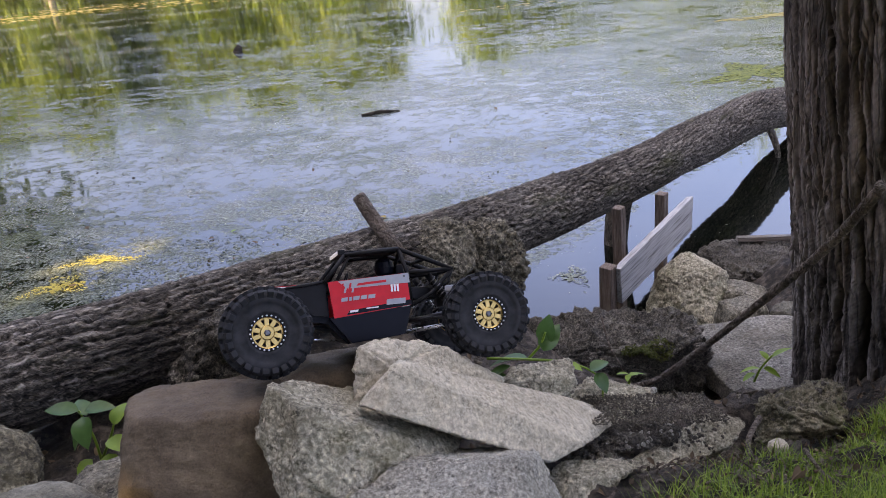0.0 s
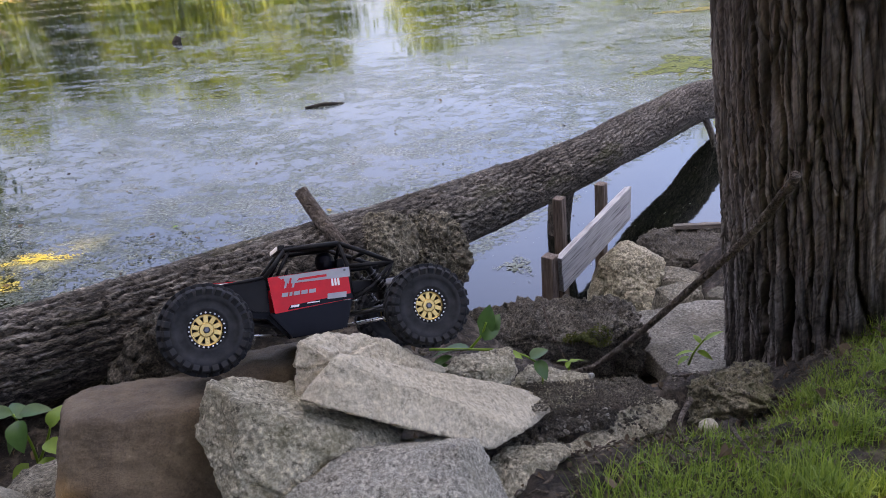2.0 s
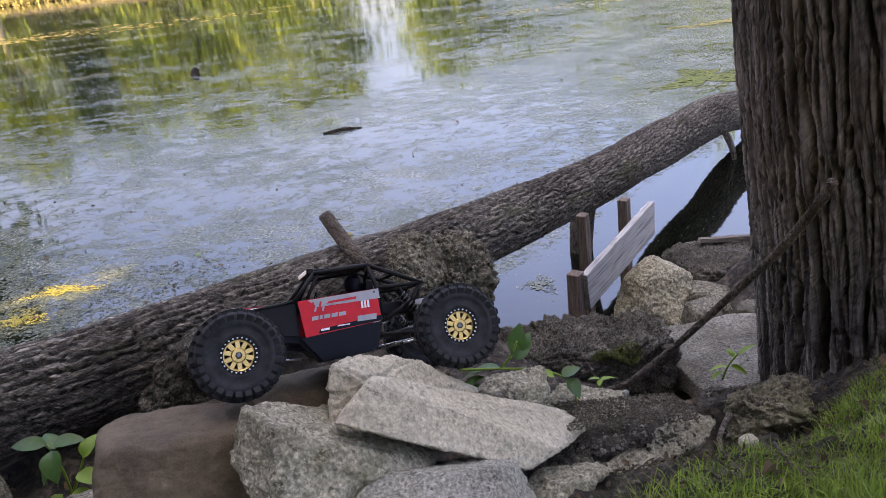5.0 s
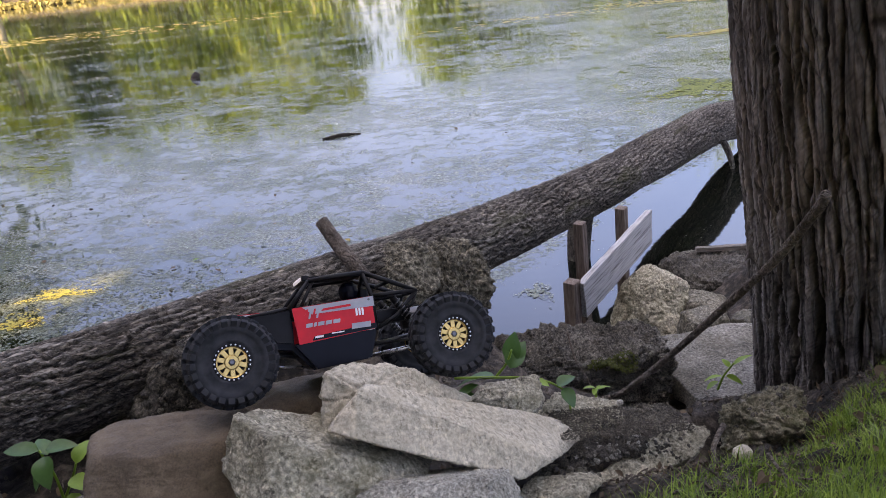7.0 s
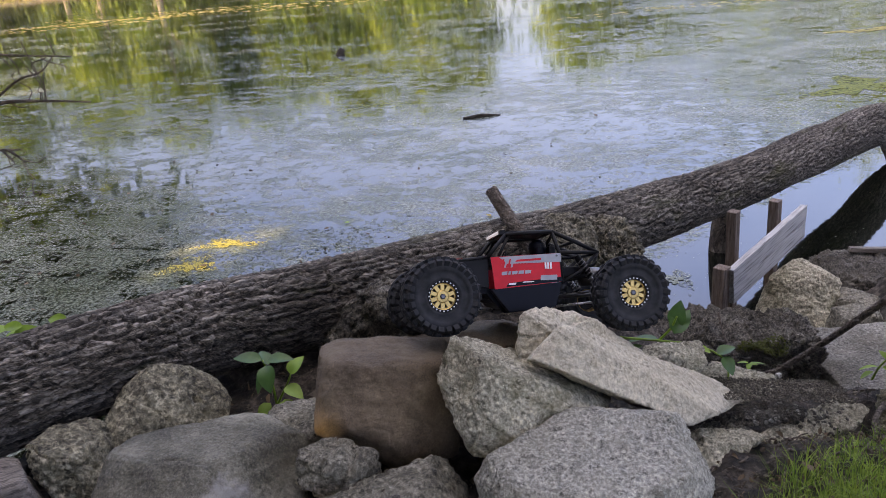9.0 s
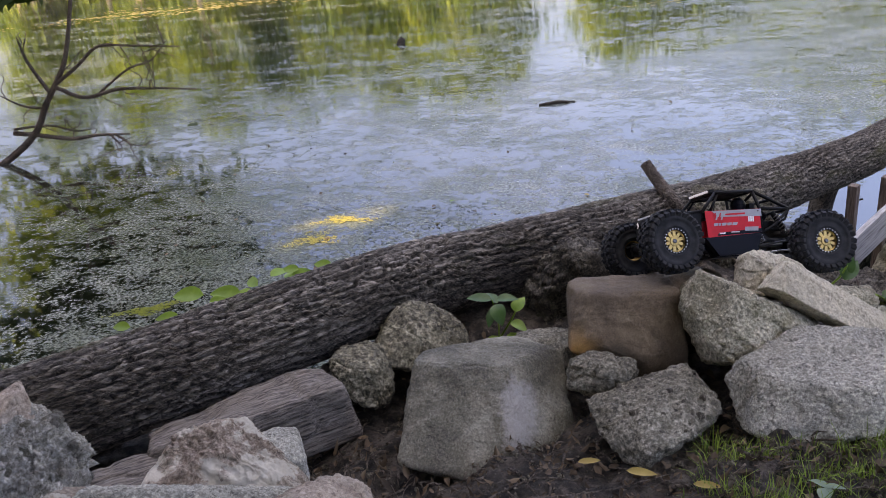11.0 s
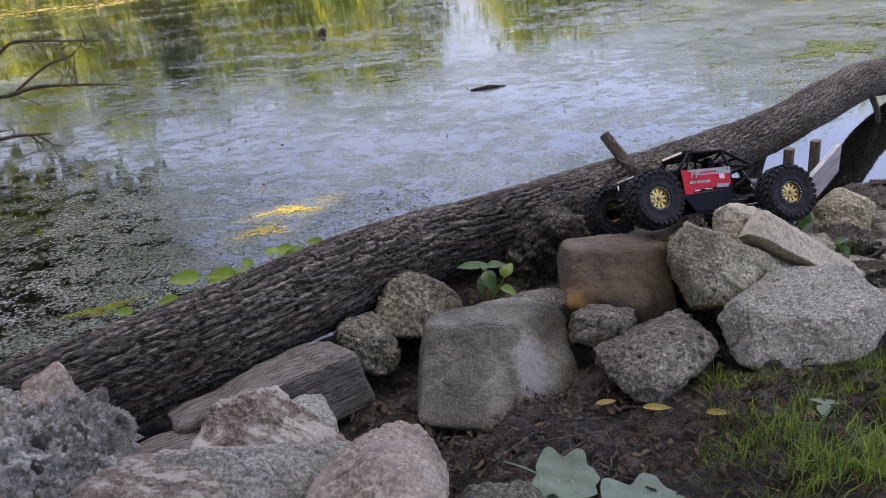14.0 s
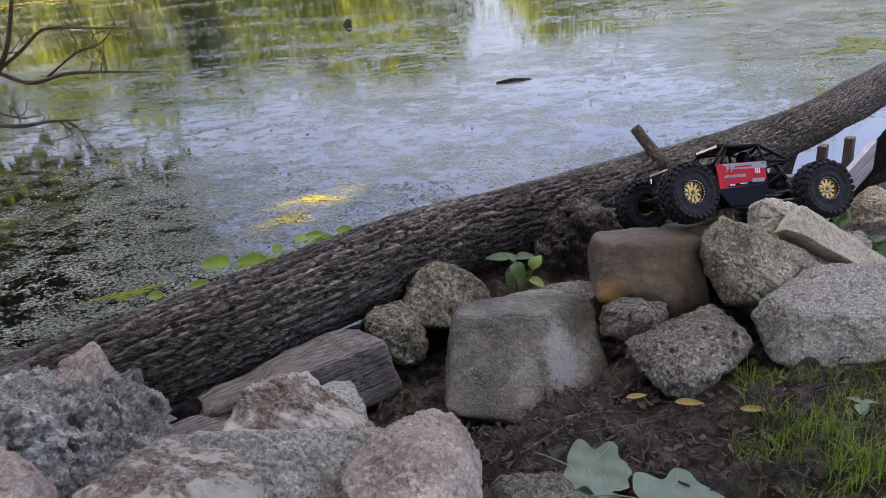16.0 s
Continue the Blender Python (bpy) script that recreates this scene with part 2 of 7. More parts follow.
M_CONCRETE = stone("broken_concrete", (0.24, 0.232, 0.215), (0.5, 0.485, 0.46), (0.76, 0.74, 0.71), 140, 0.5, (0.13, 0.11, 0.09), 0.6, 0.9, 0.8)
M_ASPHALT = stone("asphalt_chunk", (0.03, 0.028, 0.026), (0.075, 0.07, 0.065), (0.18, 0.17, 0.16), 160, 0.5, (0.06, 0.05, 0.035), 0.7, 0.9, 0.9)
M_SOILROCK = stone("soil_crusted_clump", (0.025, 0.021, 0.016), (0.08, 0.069, 0.055), (0.27, 0.245, 0.205), 120, 0.45, (0.04, 0.034, 0.02), 0.7, 0.92, 1.0)
M_MOSSROCK = stone("mossy_stone", (0.075, 0.07, 0.035), (0.18, 0.165, 0.115), (0.36, 0.325, 0.26), 120, 0.4, (0.06, 0.075, 0.02), 0.9, 0.9, 0.9)


def bark_mat(name, dark, mid, pale, moss, moss_amount, along=(1, 1, 1), which="Object", wear_and_shade=0.6, plates=(30, 0.28), crack=0.55, net=False):
    """Bark: fine grain along the bough, cracked plates, worn pale crests over inner bark with furrow shade in its
    colour, moss in patches.
    """
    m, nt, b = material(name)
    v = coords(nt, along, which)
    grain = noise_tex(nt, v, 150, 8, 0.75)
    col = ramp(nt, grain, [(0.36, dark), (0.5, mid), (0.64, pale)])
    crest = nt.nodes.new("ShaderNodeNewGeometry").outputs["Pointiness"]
    # by pointiness: crests worn pale, furrow shade painted in as darker bark
    col = mixed(nt, wear_and_shade, col, ramp(nt, crest, [(0.44, tuple(c * 0.35 for c in mid)), (0.495, mid), (0.55, tuple(c * 1.5 for c in pale))]))
    lines = coords(nt, (plates[1], 1, 1), which)
    swirl = nt.nodes.new("ShaderNodeTexNoise")
    swirl.inputs["Scale"].default_value, swirl.inputs["Detail"].default_value = plates[0] * 0.8, 4
    nt.links.new(lines, swirl.inputs["Vector"])
    bent_lines = nt.nodes.new("ShaderNodeVectorMath")
    bent_lines.operation = "MULTIPLY_ADD"
    nt.links.new(swirl.outputs["Color"], bent_lines.inputs[0])
    bent_lines.inputs[1].default_value = (0.9 / plates[0],) * 3
    nt.links.new(lines, bent_lines.inputs[2])
    if net:
        def seams(scale, width, low):
            return ramp(nt, noise_tex(nt, lines, scale, 6, 0.62), [(0.5 - width, (1, 1, 1)), (0.5, (low,) * 3), (0.5 + width, (1, 1, 1))])
        edge_a = mixed(nt, 1.0, seams(plates[0] * 0.6, 0.035, 0.0), seams(plates[0] * 1.3 + 3, 0.035, 0.1), "MULTIPLY")
        edge_b = seams(plates[0] * 3.1, 0.045, 0.35)
    else:
        edge_a = ramp(nt, voronoi(nt, bent_lines.outputs[0], plates[0], "DISTANCE_TO_EDGE", "Distance"), [(0.0, (0, 0, 0)), (0.16, (1, 1, 1))])
        edge_b = ramp(nt, voronoi(nt, bent_lines.outputs[0], plates[0] * 2.7, "DISTANCE_TO_EDGE", "Distance"), [(0.0, (0.2, 0.2, 0.2)), (0.12, (1, 1, 1))])
    plate = mixed(nt, 1.0, edge_a, edge_b, "MULTIPLY")
    own = voronoi(nt, bent_lines.outputs[0], plates[0] * 2.7, "F1", "Color")
    col = mixed(nt, 1.0, col, ramp(nt, own, [(0.0, (0.7, 0.7, 0.7)), (1.0, (1.35, 1.35, 1.35))]), "MULTIPLY")
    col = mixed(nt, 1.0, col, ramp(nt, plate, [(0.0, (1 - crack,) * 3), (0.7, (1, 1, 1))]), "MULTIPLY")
    patch = ramp(nt, noise_tex(nt, v, 9, 5, 0.65), [(0.36, (0.62, 0.6, 0.58)), (0.64, (1.35, 1.35, 1.35))])
    col = mixed(nt, 1.0, col, patch, "MULTIPLY")
    green = ramp(nt, noise_tex(nt, v, 6, 7, 0.72), [(0.55, (0, 0, 0)), (0.66, (moss_amount,) * 3)])
    col = mixed(nt, green, col, moss)
    nt.links.new(col, b.inputs["Base Color"])
    b.inputs["Roughness"].default_value = 0.92
    b.inputs["Specular IOR Level"].default_value = 0.25
    height = mixed(nt, 0.4, plate, mixed(nt, 0.5, grain, noise_tex(nt, v, 350, 5, 0.75)))
    bump(nt, b, height, 1.0, 0.011)
    return m


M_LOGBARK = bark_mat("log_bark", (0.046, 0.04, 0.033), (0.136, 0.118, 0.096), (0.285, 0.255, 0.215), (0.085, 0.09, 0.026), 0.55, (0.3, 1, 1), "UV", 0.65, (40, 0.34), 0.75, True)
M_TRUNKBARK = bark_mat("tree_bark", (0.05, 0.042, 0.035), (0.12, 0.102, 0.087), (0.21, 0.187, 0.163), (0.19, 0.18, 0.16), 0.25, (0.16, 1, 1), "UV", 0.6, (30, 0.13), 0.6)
M_TWIG = bark_mat("twig_bark", (0.05, 0.04, 0.03), (0.12, 0.095, 0.075), (0.2, 0.17, 0.14), (0.2, 0.18, 0.15), 0.3, (1, 1, 0.3), "Object", 0.2, (60, 1.0), 0.2)
M_WETWOOD = bark_mat("wet_wood", (0.012, 0.01, 0.008), (0.03, 0.026, 0.02), (0.07, 0.06, 0.05), (0.04, 0.045, 0.02), 0.3, (1, 1, 0.5), "Object", 0.2)
M_CLOD = stone("black_soil", (0.03, 0.027, 0.024), (0.092, 0.084, 0.076), (0.28, 0.26, 0.24), 160, 0.45, (0.014, 0.012, 0.01), 0.6, 0.95, 1.0)


def wood_mat(name, dark, mid, pale, along):
    m, nt, b = material(name)
    v = coords(nt, along)
    g = noise_tex(nt, v, 30, 8, 0.7)
    col = ramp(nt, g, [(0.36, dark), (0.48, mid), (0.64, pale)])
    nt.links.new(col, b.inputs["Base Color"])
    b.inputs["Roughness"].default_value = 0.85
    bump(nt, b, g, 0.8, 0.005)
    return m


M_OLDWOOD = wood_mat("weathered_wood", (0.025, 0.021, 0.017), (0.13, 0.11, 0.09), (0.27, 0.238, 0.2), (0.35, 9, 9))
M_BOARD = wood_mat("silvered_board", (0.17, 0.162, 0.155), (0.4, 0.39, 0.375), (0.52, 0.51, 0.495), (0.3, 5, 5))
M_POST = wood_mat("brown_post", (0.05, 0.035, 0.025), (0.14, 0.1, 0.075), (0.24, 0.19, 0.15), (5, 5, 0.4))


def leaf_mat(name, c1, c2, shine=0.45, vary=True):
    m, nt, b = material(name)
    i = nt.nodes.new("ShaderNodeNewGeometry")
    rnd = i.outputs["Random Per Island"]
    col = mixed(nt, rnd, c1, c2)
    col = mixed(nt, 0.3, col, ramp(nt, noise_tex(nt, coords(nt), 60, 3), [(0.3, tuple(c * 0.6 for c in c1)), (0.7, c2)]))
    nt.links.new(col, b.inputs["Base Color"])
    b.inputs["Roughness"].default_value = shine
    tr = nt.nodes.new("ShaderNodeBsdfTranslucent")
    nt.links.new(col, tr.inputs[0])
    mx = node(nt, "ShaderNodeMixShader", Fac=0.4)
    nt.links.new(b.outputs[0], mx.inputs[1])
    nt.links.new(tr.outputs[0], mx.inputs[2])
    nt.links.new(mx.outputs[0], nt.nodes["Material Output"].inputs[0])
    return m


M_GRASS = leaf_mat("grass_blade", (0.04, 0.115, 0.011), (0.38, 0.5, 0.085), 0.45)
M_LEAF = leaf_mat("broad_leaf", (0.035, 0.1, 0.025), (0.09, 0.19, 0.05), 0.32)
M_LEAF_LIME = leaf_mat("lime_leaf", (0.16, 0.3, 0.03), (0.28, 0.42, 0.06), 0.45)
M_TULIP = leaf_mat("tulip_leaf", (0.2, 0.29, 0.19), (0.29, 0.38, 0.27), 0.5)


def far_leaf_mat():
    """Distant foliage: broad masses of dark and yellow-green, little change from leaf to leaf."""
    m, nt, b = material("far_foliage")
    rnd = nt.nodes.new("ShaderNodeNewGeometry").outputs["Random Per Island"]
    col = ramp(nt, noise_tex(nt, coords(nt), 0.28, 4, 0.6), [(0.38, (0.05, 0.1, 0.017)), (0.5, (0.14, 0.215, 0.035)), (0.62, (0.28, 0.35, 0.06))])
    col = mixed(nt, 1.0, col, ramp(nt, rnd, [(0.0, (0.75, 0.75, 0.75)), (1.0, (1.2, 1.2, 1.2))]), "MULTIPLY")
    nt.links.new(col, b.inputs["Base Color"])
    b.inputs["Roughness"].default_value = 0.7
    tr = nt.nodes.new("ShaderNodeBsdfTranslucent")
    nt.links.new(col, tr.inputs[0])
    mx = node(nt, "ShaderNodeMixShader", Fac=0.4)
    nt.links.new(b.outputs[0], mx.inputs[1])
    nt.links.new(tr.outputs[0], mx.inputs[2])
    nt.links.new(mx.outputs[0], nt.nodes["Material Output"].inputs[0])
    return m


M_FARLEAF = far_leaf_mat()
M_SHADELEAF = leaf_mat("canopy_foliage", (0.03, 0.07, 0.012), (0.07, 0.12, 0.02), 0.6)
M_DEADLEAF = leaf_mat("dead_leaf", (0.03, 0.021, 0.014), (0.24, 0.17, 0.105), 0.8)
M_REED = leaf_mat("golden_reed", (0.26, 0.23, 0.09), (0.4, 0.36, 0.16), 0.8)
M_MOSS = leaf_mat("moss", (0.035, 0.045, 0.008), (0.11, 0.125, 0.02), 0.9)
M_YELLOWLEAF = leaf_mat("yellow_leaf", (0.42, 0.3, 0.06), (0.5, 0.38, 0.12), 0.6)


def earth_mat():
    m, nt, b = material("earth")
    v = coords(nt)
    col = ramp(nt, noise_tex(nt, v, 25, 8, 0.7), [(0.38, (0.018, 0.015, 0.011)), (0.5, (0.06, 0.048, 0.037)), (0.62, (0.17, 0.14, 0.108))])
    nt.links.new(col, b.inputs["Base Color"])
    b.inputs["Roughness"].default_value = 0.95
    bump(nt, b, noise_tex(nt, v, 70, 9, 0.8), 1.0, 0.025)
    return m


M_EARTH = earth_mat()


def water_mat():
    """Pond water under a broken film of pollen and scum: the gaps mirror sharply, the film dully."""
    m, nt, b = material("pond_water")
    out = nt.nodes["Material Output"]
    v = coords(nt)
    b.inputs["Base Color"].default_value = (0.005, 0.006, 0.004, 1)
    b.inputs["Roughness"].default_value = 0.045
    b.inputs["IOR"].default_value = 1.85
    ripples = noise_tex(nt, coords(nt, (0.7, 3.2, 1.0)), 5.0, 3, 0.5)
    bump(nt, b, ripples, 0.02, 0.02)

    def ranged(src, lo, hi, a, c):
        r = nt.nodes.new("ShaderNodeMapRange")
        r.interpolation_type = "SMOOTHSTEP"
        for k, val in zip((1, 2, 3, 4), (lo, hi, a, c)):
            r.inputs[k].default_value = val
        nt.links.new(src, r.inputs[0])
        return r.outputs[0]

    def maths(op, a, c):
        n = nt.nodes.new("ShaderNodeMath")
        n.operation = op
        for k, val in enumerate((a, c)):
            if isinstance(val, (int, float)):
                n.inputs[k].default_value = val
            else:
                nt.links.new(val, n.inputs[k])
        return n.outputs[0]

    film = nt.nodes.new("ShaderNodeBsdfPrincipled")
    grain = noise_tex(nt, v, 60, 6, 0.75)
    tone = noise_tex(nt, v, 1.6, 7, 0.7)
    col = ramp(nt, tone, [(0.36, (0.055, 0.07, 0.05)), (0.5, (0.1, 0.115, 0.098)), (0.64, (0.155, 0.168, 0.155))])
    col = mixed(nt, 1.0, col, ramp(nt, grain, [(0.4, (0.12, 0.14, 0.08)), (0.5, (0.9, 0.9, 0.9)), (0.6, (2.1, 2.1, 2.05))]), "MULTIPLY")
    nt.links.new(col, film.inputs["Base Color"])
    film.inputs["Roughness"].default_value = 0.2
    film.inputs["IOR"].default_value = 1.36
    bump(nt, film, noise_tex(nt, v, 75, 5, 0.7), 0.6, 0.005)
    sep = nt.nodes.new("ShaderNodeSeparateXYZ")
    nt.links.new(v, sep.inputs[0])
    X, Y = sep.outputs[0], sep.outputs[1]
    # closed over the middle and the right, thinner far out on the left, open in the inlet by the bank
    cover = maths("ADD", ranged(Y, 5.0, 11.0, 0.04, -0.05), maths("MULTIPLY", ranged(Y, 4.5, 7.0, 0.0, 1.0), ranged(X, -0.4, 1.8, 0.0, 0.14)))
    cover = maths("ADD", cover, ranged(X, -4.5, -2.0, -0.04, 0.0))
    inlet = ranged(maths("SUBTRACT", maths("MULTIPLY", X, 1.15), maths("SUBTRACT", Y, 2.25)), -0.37, -0.05, 0.0, -0.6)
    cover = maths("ADD", cover, maths("MULTIPLY", inlet, ranged(X, -0.4, -0.1, 0.0, 1.0)))
    big = noise_tex(nt, coords(nt, (0.7, 1.2, 1)), 0.9, 3, 0.55)
    mid = noise_tex(nt, coords(nt, (0.85, 1.15, 1)), 6.5, 5, 0.7)
    fine = noise_tex(nt, v, 34, 6, 0.78)
    amount = maths("ADD", maths("MULTIPLY", maths("SUBTRACT", big, 0.5), 0.6), maths("MULTIPLY", maths("SUBTRACT", mid, 0.5), 1.05))
    amount = maths("ADD", maths("ADD", amount, maths("MULTIPLY", maths("SUBTRACT", fine, 0.5), 1.15)), cover)
    mask = ranged(amount, -0.005, 0.03, 0.0, 0.97)
    mx = nt.nodes.new("ShaderNodeMixShader")
    nt.links.new(mask, mx.inputs[0])
    nt.links.new(b.outputs[0], mx.inputs[1])
    nt.links.new(film.outputs[0], mx.inputs[2])
    nt.links.new(mx.outputs[0], out.inputs[0])
    return m


M_WATER = water_mat()


def plain(name, color, rough=0.5, metal=0.0, grime=0.15, scale=40, sheen=0.5):
    """Painted, plastic or metal surface with slight grime."""
    m, nt, b = material(name)
    v = coords(nt)
    nt.links.new(ramp(nt, noise_tex(nt, v, scale, 5), [(0.3, tuple(c * (1 - grime) for c in color)), (0.7, tuple(min(1, c * (1 + grime)) for c in color))]), b.inputs["Base Color"])
    nt.links.new(ramp(nt, noise_tex(nt, v, scale * 2.5, 4), [(0.3, (rough * 0.85,) * 3), (0.7, (min(1, rough * 1.2),) * 3)]), b.inputs["Roughness"])
    b.inputs["Metallic"].default_value = metal
    b.inputs["Specular IOR Level"].default_value = sheen
    return m

# ---- ground, pond, far shore ----
SHORE_X = [-60, -3, -1.9, -1.26, -0.93, -0.75, -0.36, -0.05, 0.12, 0.3, 0.5, 0.75, 1.05, 1.6, 3, 60]
SHORE_Y = [-14, -1.0, 0.02, 0.72, 1.07, 1.33, 1.68, 1.86, 1.78, 1.76, 1.88, 2.3, 2.6, 2.9, 3.3, 8]


def land(x, y):
    """Height of the ground; the water stands at 0."""
    d = np.interp(x, SHORE_X, SHORE_Y) - y
    crest = np.interp(x, [-1.2, -0.4, 0.1, 0.6], [0.5, 0.47, 0.37, 0.17])
    low = np.interp(d, [-3, -0.25, -0.1, 0.0, 0.1], [-0.5, -0.4, -0.25, -0.06, 0.0])
    high = np.interp(d, [0.1, 0.55, 0.8, 1.1, 1.5, 4, 30], [0.0, 1, 2, 3, 4, 5, 6])
    steps = np.array([0.46, 0.52, 0.565, 0.61, 0.7, 1.6])
    up = np.where(high < 1, crest + (0.46 - crest) * high, np.interp(high, [1, 2, 3, 4, 5, 6], steps))
    h = np.where(d < 0.1, np.where(d < 0, low, low + crest * smooth(-0.02, 0.1, d)), up)
    far = smooth(58, 61, y) * 1.2 + smooth(62, 110, y) * 2.5
    h = h + 0.05 * np.exp(-((x - 0.55) ** 2 + (y - 0.72) ** 2) / 0.16)
    h = h - 0.22 * np.exp(-((x - 0.76) ** 2 / 0.08 + (y - 1.66) ** 2 / 0.055))
    h = h - 0.15 * np.exp(-((x - 0.86) ** 2 + (y - 1.93) ** 2) / 0.05)
    h = h - 0.1 * np.exp(-((x - 0.54) ** 2 + (y - 1.22) ** 2) / 0.045)
    h = h - 0.08 * np.exp(-((x - 0.49) ** 2 / 0.03 + (y - 1.2) ** 2 / 0.025))
    h = h - 0.09 * np.exp(-((x - 0.68) ** 2 + (y - 1.38) ** 2) / 0.03)
    return np.where(y > 50, -0.4 + far, h)


gx = np.concatenate([[-400, -120, -60, -35, -20, -12, -7, -4.5, -3, -2.4], np.arange(-1.9, 1.7, 0.014), [2.2, 3, 4.5, 7, 12, 20, 35, 60, 120, 400]])
gy = np.concatenate([[-400, -120, -40, -15, -7, -4, -2.5, -1.6, -1.1], np.arange(-0.7, 2.75, 0.014), [3.2, 4, 6, 10, 20, 35, 50, 57, 58, 59, 60, 61, 64, 75, 95, 120, 400]])
GX, GY = np.meshgrid(gx, gy)
GX, GY = GX.ravel(), GY.ravel()
GP = np.stack([GX, GY, np.zeros_like(GX)], 1)
GZ = land(GX, GY) + 0.022 * fbm(GP * 7, 4, 3) + 0.009 * fbm(GP * 38, 3, 9, 0.6)
ground = tagged(new("ground", mesh_of("ground", np.stack([GX, GY, GZ], 1), grid_faces(len(gx), len(gy)), M_EARTH)), "dark damp earth of the pond bank", "ground", kind="structure")
wx = np.linspace(-90, 90, 25)
wy = np.linspace(-8, 60.5, 12)
WX, WY = np.meshgrid(wx, wy)
water = tagged(new("water", mesh_of("water", np.stack([WX.ravel(), WY.ravel(), np.zeros(WX.size)], 1), grid_faces(25, 12), M_WATER)), "still pond with a grey film of pollen and duckweed", "water", kind="structure")


def ground_z(x, y):
    return float(land(np.array([x]), np.array([y]))[0])


# ---- rocks ----
def rock_mesh(size, k, top, shift, seed, n=30, rough=0.005, lump=0.0, lump_size=0.02, cuts=3, cut=0.86, pits=0.0, crack=0.0, mat=None, rounded=True):
    """A weathered block: rounded box, chipped by planes, tapered to its top, with rough or lumpy skin."""
    q, faces = cube_ball(n, (1, 1, 1))
    q = q / ((np.abs(q) ** k).sum(1) ** (1 / k))[:, None]
    rng = np.random.RandomState(seed)
    for i in range(cuts):
        nrm = rng.normal(size=3)
        nrm /= np.linalg.norm(nrm)
        reach = (q @ nrm).max() * (cut + 0.1 * rng.rand())
        over = q @ nrm - reach
        q = q - np.outer(np.where(over > 0, over, 0), nrm)
    nrm = np.sign(q) * np.abs(q) ** (k - 1) / np.asarray(size)
    nrm /= np.linalg.norm(nrm, axis=1)[:, None] + 1e-9
    h = (q[:, 2] + 1) / 2
    q = np.stack([q[:, 0] * (1 + (top[0] - 1) * h) + shift[0] * h, q[:, 1] * (1 + (top[1] - 1) * h) + shift[1] * h, q[:, 2]], 1) * np.asarray(size) / 2
    o = q + seed * 3.7
    m = max(size)
    d = 0.028 * m * fbm(o * (2.2 / m), 3, seed) + rough * fbm(o * 28, 4, seed + 5, 0.6) + rough * 0.35 * fbm(o * 120, 3, seed + 8, 0.7)
    if lump:
        a, b, who = cells(o / lump_size, seed)
        d += lump * (0.5 + who) * (0.65 * smooth(0.0, 0.14, b - a) + 0.35 * smooth(0.1, 0.6, b - a)) - lump * 0.6
        a, b, who = cells(o / (lump_size * 0.4), seed + 20)
        d += lump * 0.4 * smooth(0.0, 0.16, b - a) * who
    if pits:
        a, b, who = cells(o / 0.035, seed + 40)
        d -= pits * (1 - smooth(0.1, 0.33, a)) * (who > 0.45)
    if crack:
        d -= crack * (1 - smooth(0.0, 0.05, np.abs(vnoise(o * np.array([6, 6, 22.0]), seed + 50))))
    q = q + nrm * d[:, None]
    return mesh_of("rock", q, faces, mat, rounded)


def cube_ball(n, size):
    """Points all round, spread over a box of the given size, and the quads between them."""
    g = np.linspace(-1, 1, n)
    U, V = [a.ravel() for a in np.meshgrid(g, g)]
    faces, verts = [], []
    for axis in range(3):
        for s in (-1, 1):
            p = np.zeros((n * n, 3))
            p[:, axis], p[:, (axis + 1) % 3], p[:, (axis + 2) % 3] = s, U, V
            f = grid_faces(n, n) + len(verts) * n * n
            faces.append(f if s > 0 else f[:, ::-1])
            verts.append(p)
    q = np.concatenate(verts)
    key, first, inverse = np.unique((q * 1e4).round().astype(np.int64), axis=0, return_index=True, return_inverse=True)
    return q[first] * np.asarray(size), inverse.ravel()[np.concatenate(faces)]


